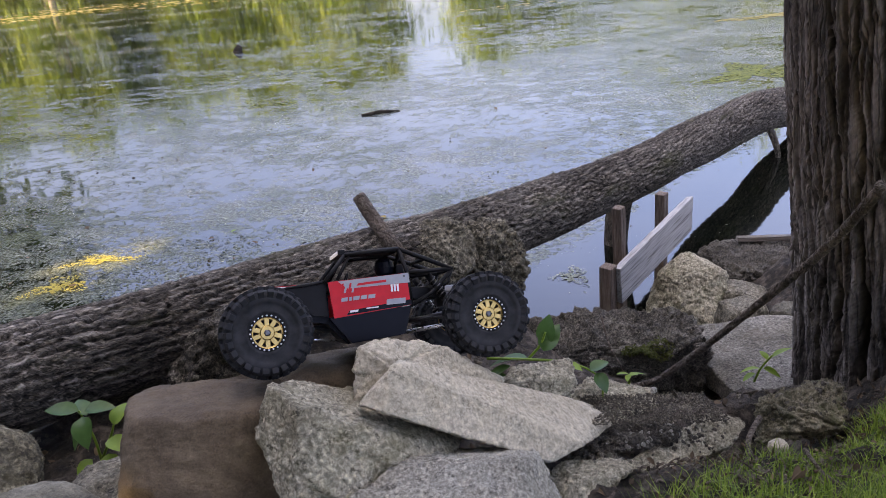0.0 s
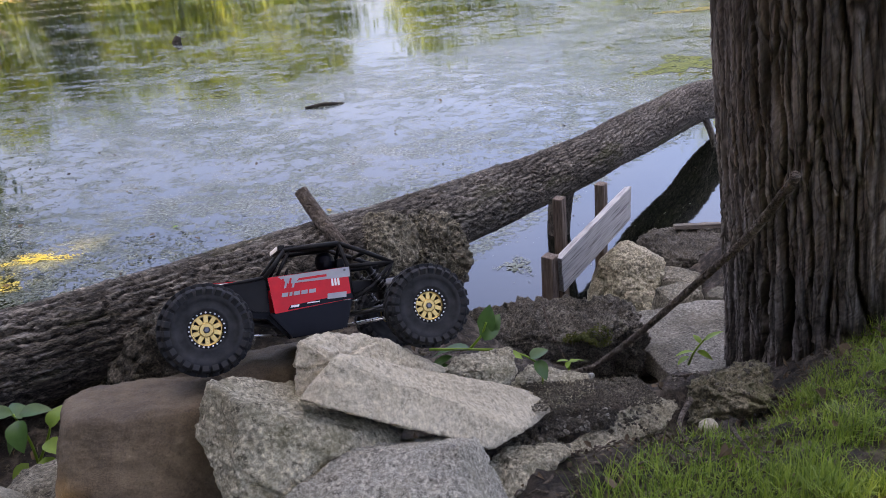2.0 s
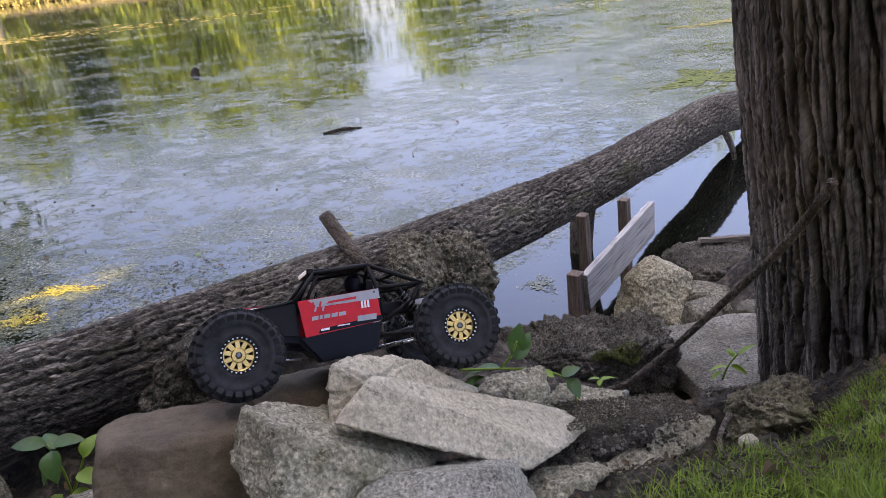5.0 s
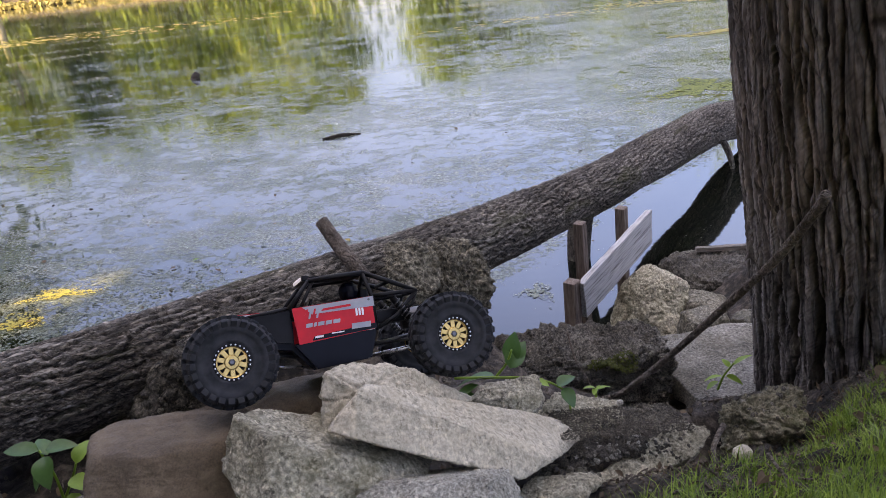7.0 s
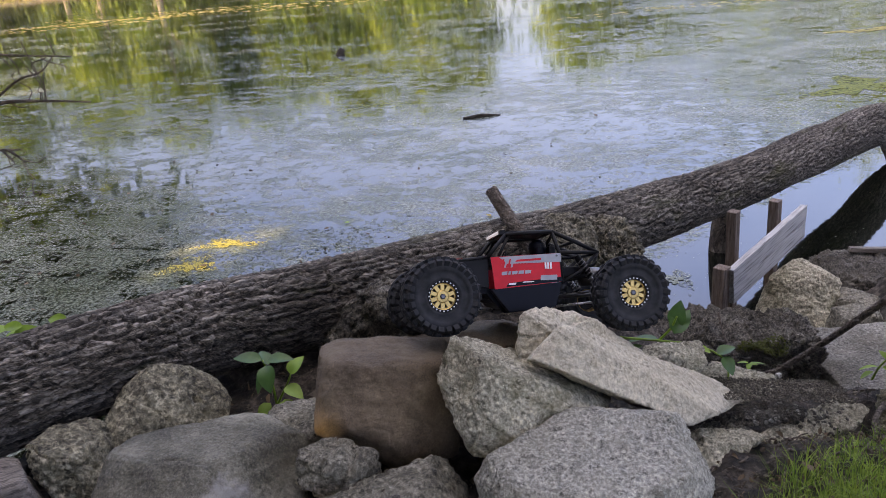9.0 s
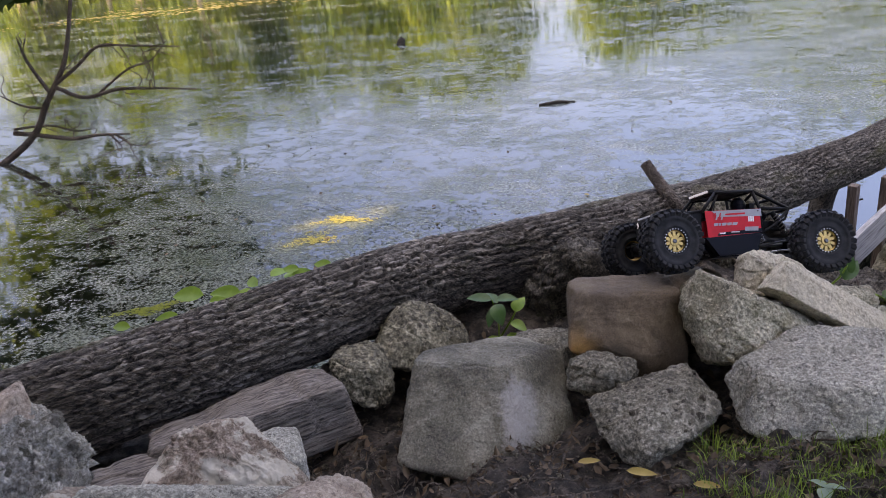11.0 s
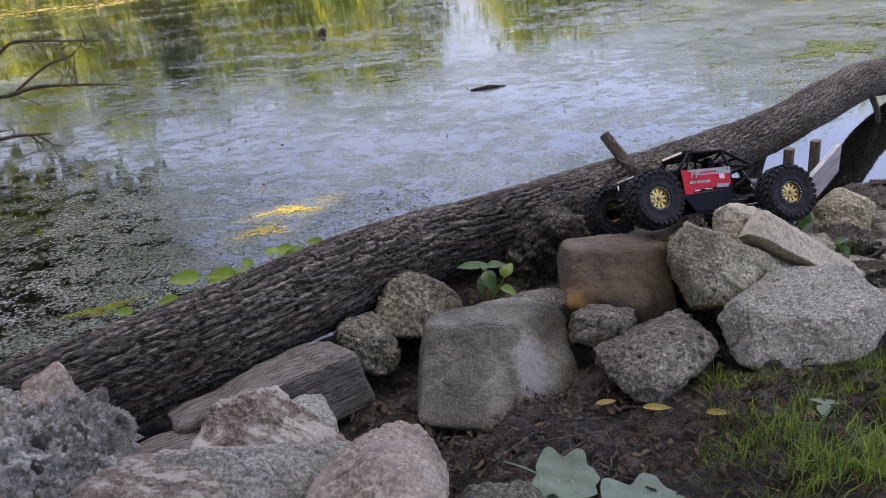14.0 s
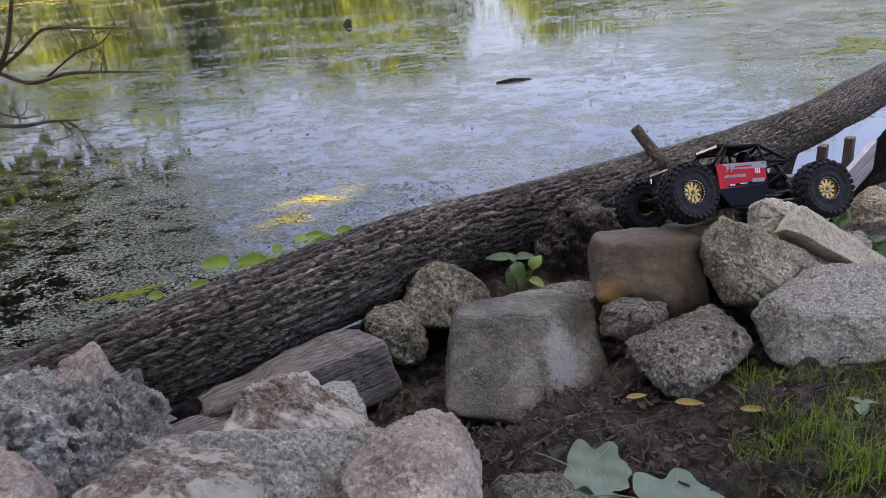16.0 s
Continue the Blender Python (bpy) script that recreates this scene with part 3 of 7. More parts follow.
def hewn(name, label, mat, at, facets, seed, n=56, sharp=40, wave=0.03, rough=0.003, chip=0.005, lump=0.0, lump_size=0.02, pits=0.0, layers=0.0, category="rock"):
    """A broken stone: flat faces (bearing, slope, centimetres out) meeting in worn edges, with rough, lumpy, pitted or layered skin."""
    f = np.asarray(facets, float)
    az, el, D = np.radians(f[:, 0]), np.radians(f[:, 1]), f[:, 2] / 100
    N = np.stack([np.cos(el) * np.cos(az), np.cos(el) * np.sin(az), np.sin(el)], 1)
    span = np.array([max(0.02, min(D.max() * 1.5, np.max(D * np.abs(N[:, k])) * 1.1)) for k in range(3)])
    q, faces = cube_ball(n, span)
    q /= np.linalg.norm(q, axis=1)[:, None]
    m = float(D.max())
    bulge = np.stack([1 + wave * fbm(q * 2.1 + 9 * i + seed, 3, seed + i, 0.55) for i in range(len(D))], 1)
    w = (np.maximum(q @ N.T, 0) / (D * bulge)) ** sharp
    total = w.sum(1)
    edge = 1 - w.max(1) / total
    nrm = w @ N
    nrm /= np.linalg.norm(nrm, axis=1)[:, None] + 1e-9
    q = q * (total ** (-1 / sharp))[:, None]
    o = q + seed * 3.7
    d = rough * (0.55 * fbm(o * 22, 3, seed, 0.55) + 0.75 * fbm(o * 75, 3, seed + 5, 0.65) + 0.35 * fbm(o * 190, 2, seed + 8, 0.7))
    d -= chip * (0.35 + np.maximum(0, fbm(o * 34, 3, seed + 60))) * smooth(0.05, 0.5, edge)
    scar, _, who = cells(o / 0.06, seed + 70)
    d -= chip * 0.5 * (1 - smooth(0.25, 0.4, scar)) * (who > 0.6)
    if lump:
        a, b, who = cells(o / lump_size, seed)
        d += lump * (0.5 + who) * (0.65 * smooth(0.0, 0.14, b - a) + 0.35 * smooth(0.1, 0.6, b - a)) - lump * 0.6
        a, b, who = cells(o / (lump_size * 0.4), seed + 20)
        d += lump * 0.4 * smooth(0.0, 0.16, b - a) * who
    if pits:
        a, b, who = cells(o / 0.03, seed + 40)
        d -= pits * (1 - smooth(0.1, 0.36, a)) * (who > 0.5)
    if layers:
        d -= layers * (1 - smooth(0.0, 0.1, np.abs(vnoise(o * np.array([5, 5, 30.0]), seed + 50)))) * (0.4 + 0.6 * vnoise(o * 9, seed + 51) ** 2)
    ob = new(name, mesh_of("stone", q + nrm * d[:, None], faces, mat))
    ob.location = at
    return tagged(ob, label, category, "bank stones")


def rock(name, label, mat, at, size, rot=(0, 0, 0), top=(1, 1), shift=(0, 0), k=4, seed=1, category="rock", **how):
    ob = new(name, rock_mesh(size, k, top, shift, seed, mat=mat, **how))
    ob.matrix_world = pose(*at, *rot)
    return tagged(ob, label, category, "bank stones")


hewn("boulder", "smooth brown sandstone boulder", M_BROWN, (-0.273, 0.944, 0.618), [(-176, -2, 10.3), (-150, 23, 12.2), (-126, -52, 8.3), (-98, -12, 10.7), (-83, 37, 10.2), (-57, 18, 10.8), (-54, -57, 10.9), (12, 2, 10.1), (64, -70, 11.5), (74, 85, 9.6), (93, 54, 10.0), (97, -46, 8.3), (145, 40, 13.0), (163, -22, 11.6)], 2, n=70, sharp=26, rough=0.0012, chip=0.001, wave=0.03, category="boulder")
hewn("granite_block", "pale speckled granite block with mossy stains", M_GRANITE, (-0.083, 0.896, 0.675), [(-157, -15, 7.8), (-126, 27, 10.4), (-91, -57, 8.6), (-77, 1, 11.5), (-59, 28, 9.5), (-30, -53, 9.9), (-10, 44, 8.8), (39, 57, 5.3), (92, 47, 6.9), (128, -71, 7.1), (140, 42, 9.2), (159, -43, 7.4), (177, 18, 9.1)], 3, n=84, rough=0.003, sharp=60)
hewn("limestone_slab", "tilted flat slab of buff limestone", M_SLAB, (0.088, 0.943, 0.676), [(-117, -48, 3.4), (-86, 49, 11.3), (-55, -49, 9.9), (-39, 33, 3.1), (7, 51, 2.7), (68, 52, 4.3), (138, -15, 5.0), (158, 38, 11.5), (159, -50, 2.6)], 5, n=84, rough=0.0018, sharp=90, chip=0.004, wave=0.02, category="slab")
hewn("granite_block", "big white-grey granite block at the grass edge", M_WHITE, (0.039, 0.777, 0.615), [(-150, 21, 13.8), (-119, -63, 9.1), (-99, 32, 10.3), (-99, 81, 7.2), (-62, -53, 8.5), (-51, 30, 12.5), (-31, -24, 11.9), (6, 32, 13.1), (78, -61, 7.5), (88, 56, 9.6), (130, -3, 11.3), (137, 28, 9.0), (172, -28, 11.5)], 7, n=90, rough=0.0028, sharp=70)
hewn("boulder", "large smooth grey boulder with pale worn patch", M_WORN, (-0.521, 0.77, 0.551), [(-173, 13, 13.6), (-110, -48, 14.3), (-91, 53, 10.2), (-43, -7, 16.5), (-39, -53, 13.1), (-23, 42, 11.2), (21, -10, 15.3), (65, 35, 14.7), (88, 79, 9.3), (118, 48, 11.7), (125, -66, 8.1)], 9, n=84, rough=0.0016, sharp=40, chip=0.003, pits=0.0015, category="boulder")
rock("rough_stone", "small lumpy dark stone wedged under boulder", M_DARKROCK, (-0.307, 0.781, 0.613), (0.111, 0.069, 0.065), (-5, -1, -22), (1.01, 0.97), (0.01, -0.01), 4, 11, rough=0.005, lump=0.006, lump_size=0.03)
hewn("flat_stone", "flat soil-crusted stone with pale broken edge", M_DARKROCK, (-0.217, 0.709, 0.596), [(-169, -41, 7.7), (-136, 24, 9.4), (-135, -60, 7.6), (-132, 55, 6.7), (-119, -7, 11.7), (-57, 61, 5.8), (-55, -7, 9.6), (-34, -41, 6.5), (1, 0, 9.9), (27, 33, 9.3), (100, -67, 4.1), (125, 42, 5.8), (162, 77, 4.4)], 12, n=64, rough=0.003, sharp=34, chip=0.005, wave=0.05)
hewn("cobble", "rounded pebbly conglomerate cobble", M_PEBBLY, (-0.778, 0.839, 0.556), [(-147, -13, 5.8), (-130, -36, 5.4), (-118, 23, 8.3), (-73, -64, 6.8), (-72, 17, 7.8), (-19, 9, 7.2), (8, 78, 5.1), (15, -36, 6.0), (15, 32, 5.2), (38, -2, 5.1), (66, 30, 6.5), (86, -58, 6.4), (124, 50, 6.0), (153, -51, 4.7), (171, 35, 6.9)], 14, n=56, rough=0.0035, sharp=20, lump=0.002, lump_size=0.014, category="cobble")
hewn("pitted_stone", "grey-green stone with dark pits", M_PEBBLY, (-0.707, 0.993, 0.555), [(-153, -16, 9.2), (-105, 60, 7.6), (-100, -60, 7.1), (-47, 29, 7.1), (-41, -63, 7.3), (-17, 52, 5.3), (26, -15, 10.6), (55, 29, 8.4), (90, 50, 7.1), (139, -54, 4.4), (150, 48, 7.2), (152, -22, 7.2), (180, 27, 7.8)], 16, n=60, rough=0.003, sharp=24, pits=0.009)
hewn("red_stone", "weathered reddish stone with layered cracks", M_RED, (-0.84, 0.439, 0.651), [(-114, -46, 7.6), (-79, 71, 7.3), (-71, -58, 7.1), (-50, 38, 7.5), (-17, -51, 9.8), (27, 51, 4.9), (52, 26, 5.8), (126, 50, 6.7), (154, -35, 6.9), (166, -65, 5.3), (178, 28, 8.7)], 18, n=66, rough=0.005, sharp=44, layers=0.005)
hewn("concrete_lump", "broken grey concrete lump full of gravel", M_CONCRETE, (-1.074, 0.293, 0.757), [(-146, 2, 13.6), (-99, 49, 13.2), (-90, -56, 8.9), (-46, 27, 9.6), (-15, 36, 7.7), (33, -24, 9.3), (42, 73, 5.9), (63, 24, 6.9), (82, 1, 10.0), (96, -64, 7.9), (108, 53, 6.5), (131, -30, 9.2), (163, -60, 5.2)], 20, n=66, rough=0.009, sharp=18, wave=0.05, lump=0.005, lump_size=0.03, category="concrete")
hewn("pink_stone", "pointed pinkish stone on broken concrete", M_PINK, (-1.074, 0.314, 0.814), [(-174, 77, 3.1), (-160, 21, 3.6), (-156, -73, 2.7), (-118, -45, 2.8), (-108, 52, 2.9), (-92, 20, 3.6), (-58, -5, 4.2), (-27, 14, 3.7), (15, 18, 3.6), (51, 0, 2.7), (55, 64, 3.9), (138, -54, 2.9), (160, 50, 3.4)], 22, n=40, rough=0.0018, sharp=70, chip=0.003)
hewn("pink_block", "pale pinkish angular stone", M_PINK, (-0.597, 0.232, 0.746), [(-153, -14, 9.2), (-113, 58, 8.5), (-92, -50, 8.4), (-75, 7, 12.6), (-57, 61, 8.3), (-39, 41, 9.0), (9, -13, 6.5), (9, 25, 6.4), (25, -31, 7.8), (28, 8, 6.3), (29, 49, 5.8), (31, -53, 8.0), (54, 68, 5.1), (72, 41, 6.4), (118, 72, 5.4), (133, 44, 5.7), (147, -39, 8.4), (150, -73, 5.7), (159, 34, 6.4), (175, 68, 6.5)], 24, n=76, rough=0.0028, sharp=56, chip=0.004)
hewn("grey_stone", "low whitish-grey stone with rough skin", M_WHITE, (-0.779, 0.257, 0.724), [(-171, 24, 12.1), (-138, -78, 4.2), (-77, -51, 5.4), (-48, 52, 7.4), (2, -32, 12.5), (5, 62, 5.9), (50, 22, 10.7), (96, 49, 3.4), (175, -44, 8.0)], 26, n=64, rough=0.0035, sharp=36, wave=0.05)
hewn("red_stone", "reddish stone streaked with white", M_RED, (-0.843, 0.108, 0.805), [(-158, -70, 3.1), (-142, -8, 8.8), (-92, -48, 5.7), (-80, 78, 6.1), (-44, 49, 7.5), (5, 48, 6.2), (17, -34, 8.8), (30, -72, 7.0), (36, -13, 8.7), (67, 59, 3.5), (158, 44, 6.1), (168, -45, 5.9)], 28, n=60, rough=0.003, sharp=44)
hewn("white_stone", "pale stone close to broken concrete", M_PINK, (-1.013, 0.079, 0.827), [(-145, 13, 4.6), (-95, -48, 5.8), (-59, 65, 4.5), (10, 29, 4.4), (31, -32, 4.6), (42, 56, 3.5), (62, 14, 3.1), (95, 42, 4.7), (177, -60, 3.1)], 30, n=44, rough=0.003, sharp=30)
hewn("rough_stone", "upright lumpy grey stone beside the board fence", M_GRANITE, (0.634, 2.146, 0.186), [(-139, 33, 10.4), (-102, 23, 9.3), (-98, 69, 9.8), (-96, -69, 13.7), (-73, 37, 8.3), (-15, -14, 9.2), (29, 44, 11.5), (32, -36, 9.8), (77, -42, 7.0), (93, 55, 11.7), (109, -25, 9.2), (142, 30, 9.6), (158, 5, 9.3)], 32, n=60, rough=0.004, sharp=24, pits=0.005, wave=0.05)
rock("earth_clump", "dark clump of root-bound gravelly earth", M_CLOD, (0.322, 1.702, 0.25), (0.495, 0.22, 0.2), (-5, -2, 2), (1, 1.03), (-0.02, -0.02), 5, 34, "earth clump", n=70, rough=0.01, lump=0.012, lump_size=0.024)
rock("asphalt_chunk", "dark chunk of old asphalt at the water's edge", M_ASPHALT, (0.922, 2.413, 0.1), (0.301, 0.332, 0.182), (-5, 1, 5), (1.12, 0.97), (-0.04, -0.02), 5, 36, "asphalt", n=50, rough=0.008, lump=0.012, lump_size=0.03)
hewn("grey_stone", "small pale grey stone under green shoots", M_GRANITE, (0.174, 1.154, 0.575), [(-170, -23, 4.9), (-128, 70, 4.3), (-109, -58, 3.4), (-92, 21, 5.2), (-59, 36, 4.5), (-31, -44, 4.3), (-4, 75, 3.0), (5, -3, 5.5), (99, 52, 2.9), (107, -69, 3.2), (120, -33, 4.5), (144, 34, 4.3)], 38, n=44, rough=0.004, sharp=34)
hewn("grey_stone", "flat pale grey stone half sunk in soil", M_GRANITE, (0.299, 1.234, 0.479), [(-113, -58, 3.5), (-94, 37, 4.7), (-52, -50, 3.7), (-22, 79, 2.9), (4, 2, 6.9), (70, 50, 3.1), (104, -72, 3.0), (146, 25, 5.2)], 40, n=44, rough=0.004, sharp=34)
hewn("limestone_block", "rough buff stone behind tilted slab", M_SLAB, (0.009, 1.005, 0.697), [(-178, 8, 7.7), (-122, -68, 4.1), (-90, 35, 8.4), (-88, -59, 3.9), (-41, 17, 3.8), (-26, -49, 9.4), (-21, 40, 3.6), (-6, 59, 4.0), (52, 43, 5.0), (81, 54, 4.0), (134, 49, 6.3), (137, -26, 3.4)], 42, n=60, rough=0.003, sharp=46, layers=0.004)
rock("brown_stone", "low brown stone behind the boulder", M_BROWN, (-0.2, 1.08, 0.59), (0.3, 0.16, 0.14), (-12, 0, 20), (0.9, 0.9), (0, 0), 4, 60, rough=0.004)
rock("brown_stone", "low soil-stained stone at the boulder's side", M_DARKROCK, (-0.42, 0.93, 0.53), (0.16, 0.14, 0.14), (0, 0, 15), (0.9, 0.9), (0, 0), 4, 61, rough=0.004)
hewn("grey_stone", "small pale stone between granite and slab", M_WHITE, (0.101, 0.847, 0.615), [(-173, -8, 4.9), (-102, -49, 3.4), (-84, 45, 4.2), (-51, 84, 3.8), (-27, -37, 5.5), (-27, 58, 3.2), (39, 27, 3.5), (114, 43, 3.4), (116, -3, 4.9), (128, -66, 3.5)], 62, n=44, rough=0.004, sharp=34)
hewn("grey_stone", "pale rough stone at the grass edge", M_GRANITE, (0.225, 0.969, 0.533), [(-175, -20, 6.2), (-131, 62, 4.7), (-56, 46, 4.2), (-45, -40, 2.4), (-38, -75, 2.8), (37, 29, 6.5), (56, 78, 3.0), (91, 45, 3.0), (116, -74, 3.2), (122, -45, 4.3), (146, 25, 3.8)], 63, n=48, rough=0.003, sharp=34)
rock("cobble", "grey cobble among stones at the water's edge", M_DARKROCK, (0.735, 1.97, 0.2), (0.13, 0.1, 0.1), (0, 0, 20), (0.9, 0.9), (0, 0), 5, 64, "cobble", rough=0.003)
rock("cobble", "grey cobble beside flat paving slab", M_DARKROCK, (0.78, 2.12, 0.17), (0.14, 0.12, 0.1), (0, 10, -20), (0.9, 0.9), (0, 0), 5, 65, "cobble", rough=0.003)
rock("cobble", "small grey cobble beside flat paving slab", M_GREY, (0.87, 1.98, 0.19), (0.1, 0.09, 0.08), (0, 0, 50), (0.9, 0.9), (0, 0), 5, 66, "cobble", rough=0.003)
rock("cobble", "reddish-brown cobble beside flat paving slab", M_RED, (0.96, 1.97, 0.2), (0.1, 0.09, 0.08), (0, 0, 10), (0.9, 0.9), (0, 0), 5, 67, "cobble", rough=0.002)
rock("paving_slab", "flat grey aggregate paving slab", M_PAVER, (0.74, 1.74, 0.22), (0.36, 0.32, 0.05), (-2, 3, 12), (0.98, 0.98), (0, 0), 14, 68, "paving slab", n=40, rough=0.0012)
rock("grey_stone", "broken whitish stone in leaf litter", M_WHITE, (-0.83, 0.5, 0.6), (0.14, 0.1, 0.08), (0, 0, 30), (0.9, 0.9), (0, 0), 5, 71, rough=0.004)
rock("grey_stone", "dark and white broken stone beside pink stone", M_DARKROCK, (-0.47, 0.3, 0.6), (0.12, 0.1, 0.09), (0, 10, 30), (0.9, 0.9), (0, 0), 4, 72, rough=0.005, lump=0.004)
hewn("mossy_stone", "mossy soil-covered stone by the tree foot", M_MOSSROCK, (0.6, 1.199, 0.472), [(-177, 76, 4.0), (-139, 39, 6.1), (-106, 25, 5.8), (-79, 67, 4.3), (-75, -53, 4.0), (-16, 0, 6.2), (31, 42, 6.8), (34, -68, 3.9), (85, -50, 4.3), (113, 42, 3.4), (161, -15, 6.6)], 44, n=50, rough=0.007, sharp=22, wave=0.05)
hewn("concrete_slab", "broken pale slab strewn with dark gravel", M_GRANITE, (0.388, 1.077, 0.5), [(-160, -42, 8.2), (-76, 65, 2.5), (-72, 26, 3.7), (-62, -45, 2.2), (-28, -24, 5.4), (62, 46, 6.6), (100, -70, 2.4), (127, 37, 2.4)], 46, n=64, rough=0.003, sharp=46, category="slab")
rock("soil_crust", "dark crumbly soil lying on the broken slab", M_CLOD, (0.30, 1.10, 0.505), (0.17, 0.13, 0.02), (-26, -7, 8), (0.8, 0.8), (0, 0), 3, 47, "soil", n=64, rough=0.005, lump=0.006, lump_size=0.011)
hewn("root_clump", "grey root mass crusted with soil against the log", M_ROOTSOIL, (0.074, 1.853, 0.442), [(-117, 35, 10.4), (-104, -69, 12.3), (-102, 67, 10.9), (-89, -1, 13.0), (-54, 18, 8.5), (-37, 48, 9.5), (-13, -38, 9.0), (5, -6, 9.2), (25, 28, 10.9), (60, 54, 12.0), (103, -38, 7.3), (143, 45, 12.6), (177, 2, 10.0)], 48, n=70, sharp=12, rough=0.007, wave=0.08, lump=0.011, lump_size=0.032, category="root mass")
hewn("grey_stone", "rough grey-brown stone bedded in the root mass", M_ROOTSOIL, (-0.046, 1.818, 0.525), [(-163, -33, 8.6), (-126, -66, 8.1), (-113, 28, 8.8), (-94, 69, 6.6), (-86, 13, 9.5), (-46, 38, 7.6), (-15, -51, 8.5), (10, -7, 8.7), (34, 37, 8.3), (77, 60, 7.9), (102, -48, 5.4), (130, -14, 9.0), (149, 48, 7.5), (171, 23, 8.2)], 49, n=56, sharp=16, rough=0.005, wave=0.06, pits=0.005)
rock("earth_clump", "black crumbly earth clump beside the log", M_CLOD, (-0.409, 1.349, 0.495), (0.23, 0.128, 0.245), (18, 28, 52), (0.93, 0.97), (0.05, -0.03), 4, 50, "earth clump", n=40, rough=0.008, lump=0.01, lump_size=0.03)

rock("earth_clump", "dark crumbly soil heaped between slab and stones", M_CLOD, (0.225, 1.005, 0.498), (0.18, 0.14, 0.08), (-20, 8, 30), (0.7, 0.7), (0, 0), 3, 58, "earth clump", n=44, rough=0.006, lump=0.007, lump_size=0.014)
STUD_MESHES = {}


def studded(ob, name, label, count, size, mats, seed, up=-0.2, sunk=0.12):
    """Small stones half sunk in a lump, as parts of it."""
    rng = np.random.RandomState(seed)
    me = ob.data
    n = len(me.vertices)
    co, no = np.empty(n * 3, np.float32), np.empty(n * 3, np.float32)
    me.vertices.foreach_get("co", co)
    me.vertices.foreach_get("normal", no)
    co, no = co.reshape(-1, 3), no.reshape(-1, 3)
    R = np.array(ob.matrix_world.to_3x3())
    ok = np.where(((no @ R.T)[:, 2] > up) & ((no @ R.T)[:, 1] < 0.6))[0]
    for i in range(count):
        k = rng.choice(ok)
        mt = mats[rng.randint(len(mats))]
        key = (mt.name, rng.randint(4))
        if key not in STUD_MESHES:
            STUD_MESHES[key] = rock_mesh((1, 0.8, 0.7), 4, (0.9, 0.9), (0, 0), 900 + key[1], n=4, rough=0.0, cuts=9, cut=0.62, mat=mt, rounded=False)
        st = under(new(name, STUD_MESHES[key]), ob)
        s = size * (0.5 + rng.rand() ** 2)
        p = co[k] - no[k] * s * sunk
        st.matrix_local = pose(*[float(c) for c in p], rng.rand() * 360, rng.rand() * 360, rng.rand() * 360) @ Matrix.Scale(float(s), 4)
        if label:
            tagged(st, label)


for ob in [o for o in bpy.data.objects if o.name.startswith(("concrete_lump", "earth_clump", "root_clump", "soil_crust", "concrete_slab", "flat_stone", "mossy_stone"))]:
    if ob.name.startswith("concrete_lump"):
        studded(ob, "embedded_stone", "", 210, 0.028, [M_PAVER, M_CONCRETE, M_WHITE, M_DARKROCK, M_CONCRETE, M_CONCRETE], 5, -0.2, 0.32)
    elif ob.name.startswith("earth_clump"):
        studded(ob, "embedded_stone", "", 170, 0.016, [M_SOILROCK, M_CLOD, M_SOILROCK, M_DARKROCK, M_GREY], 6, -0.2)
    elif ob.name.startswith("soil_crust"):
        studded(ob, "soil_crumb", "", 230, 0.011, [M_CLOD, M_CLOD, M_CLOD, M_SOILROCK, M_CONCRETE], 9, 0.2)
    elif ob.name.startswith("concrete_slab"):
        studded(ob, "soil_crumb", "", 80, 0.008, [M_CLOD, M_CLOD, M_SOILROCK], 10, 0.7)
    elif ob.name.startswith("root_clump"):
        studded(ob, "crumb", "", 70, 0.018, [M_SOILROCK, M_DARKROCK, M_PEBBLY], 7, -0.3)
    else:
        studded(ob, "crumb", "", 30 if ob.name.startswith("flat") else 40, 0.012, [M_SOILROCK, M_CLOD, M_CLOD, M_DARKROCK], 8, 0.6 if ob.name.startswith("flat") else 0.3)

# ---- fallen log ----
LOG = [(-1.9, -0.12, 0.66), (-1.26, 0.555, 0.635), (-0.932, 0.911, 0.63), (-0.748, 1.184, 0.593), (-0.362, 1.57, 0.538), (-0.016, 1.957, 0.481), (0.315, 2.487, 0.378), (0.632, 2.858, 0.349), (0.81, 3.12, 0.33), (1.05, 3.5, 0.28), (1.31, 3.85, 0.255), (1.56, 4.2, 0.19), (1.95, 4.6, 0.1), (2.5, 5.1, -0.05)]


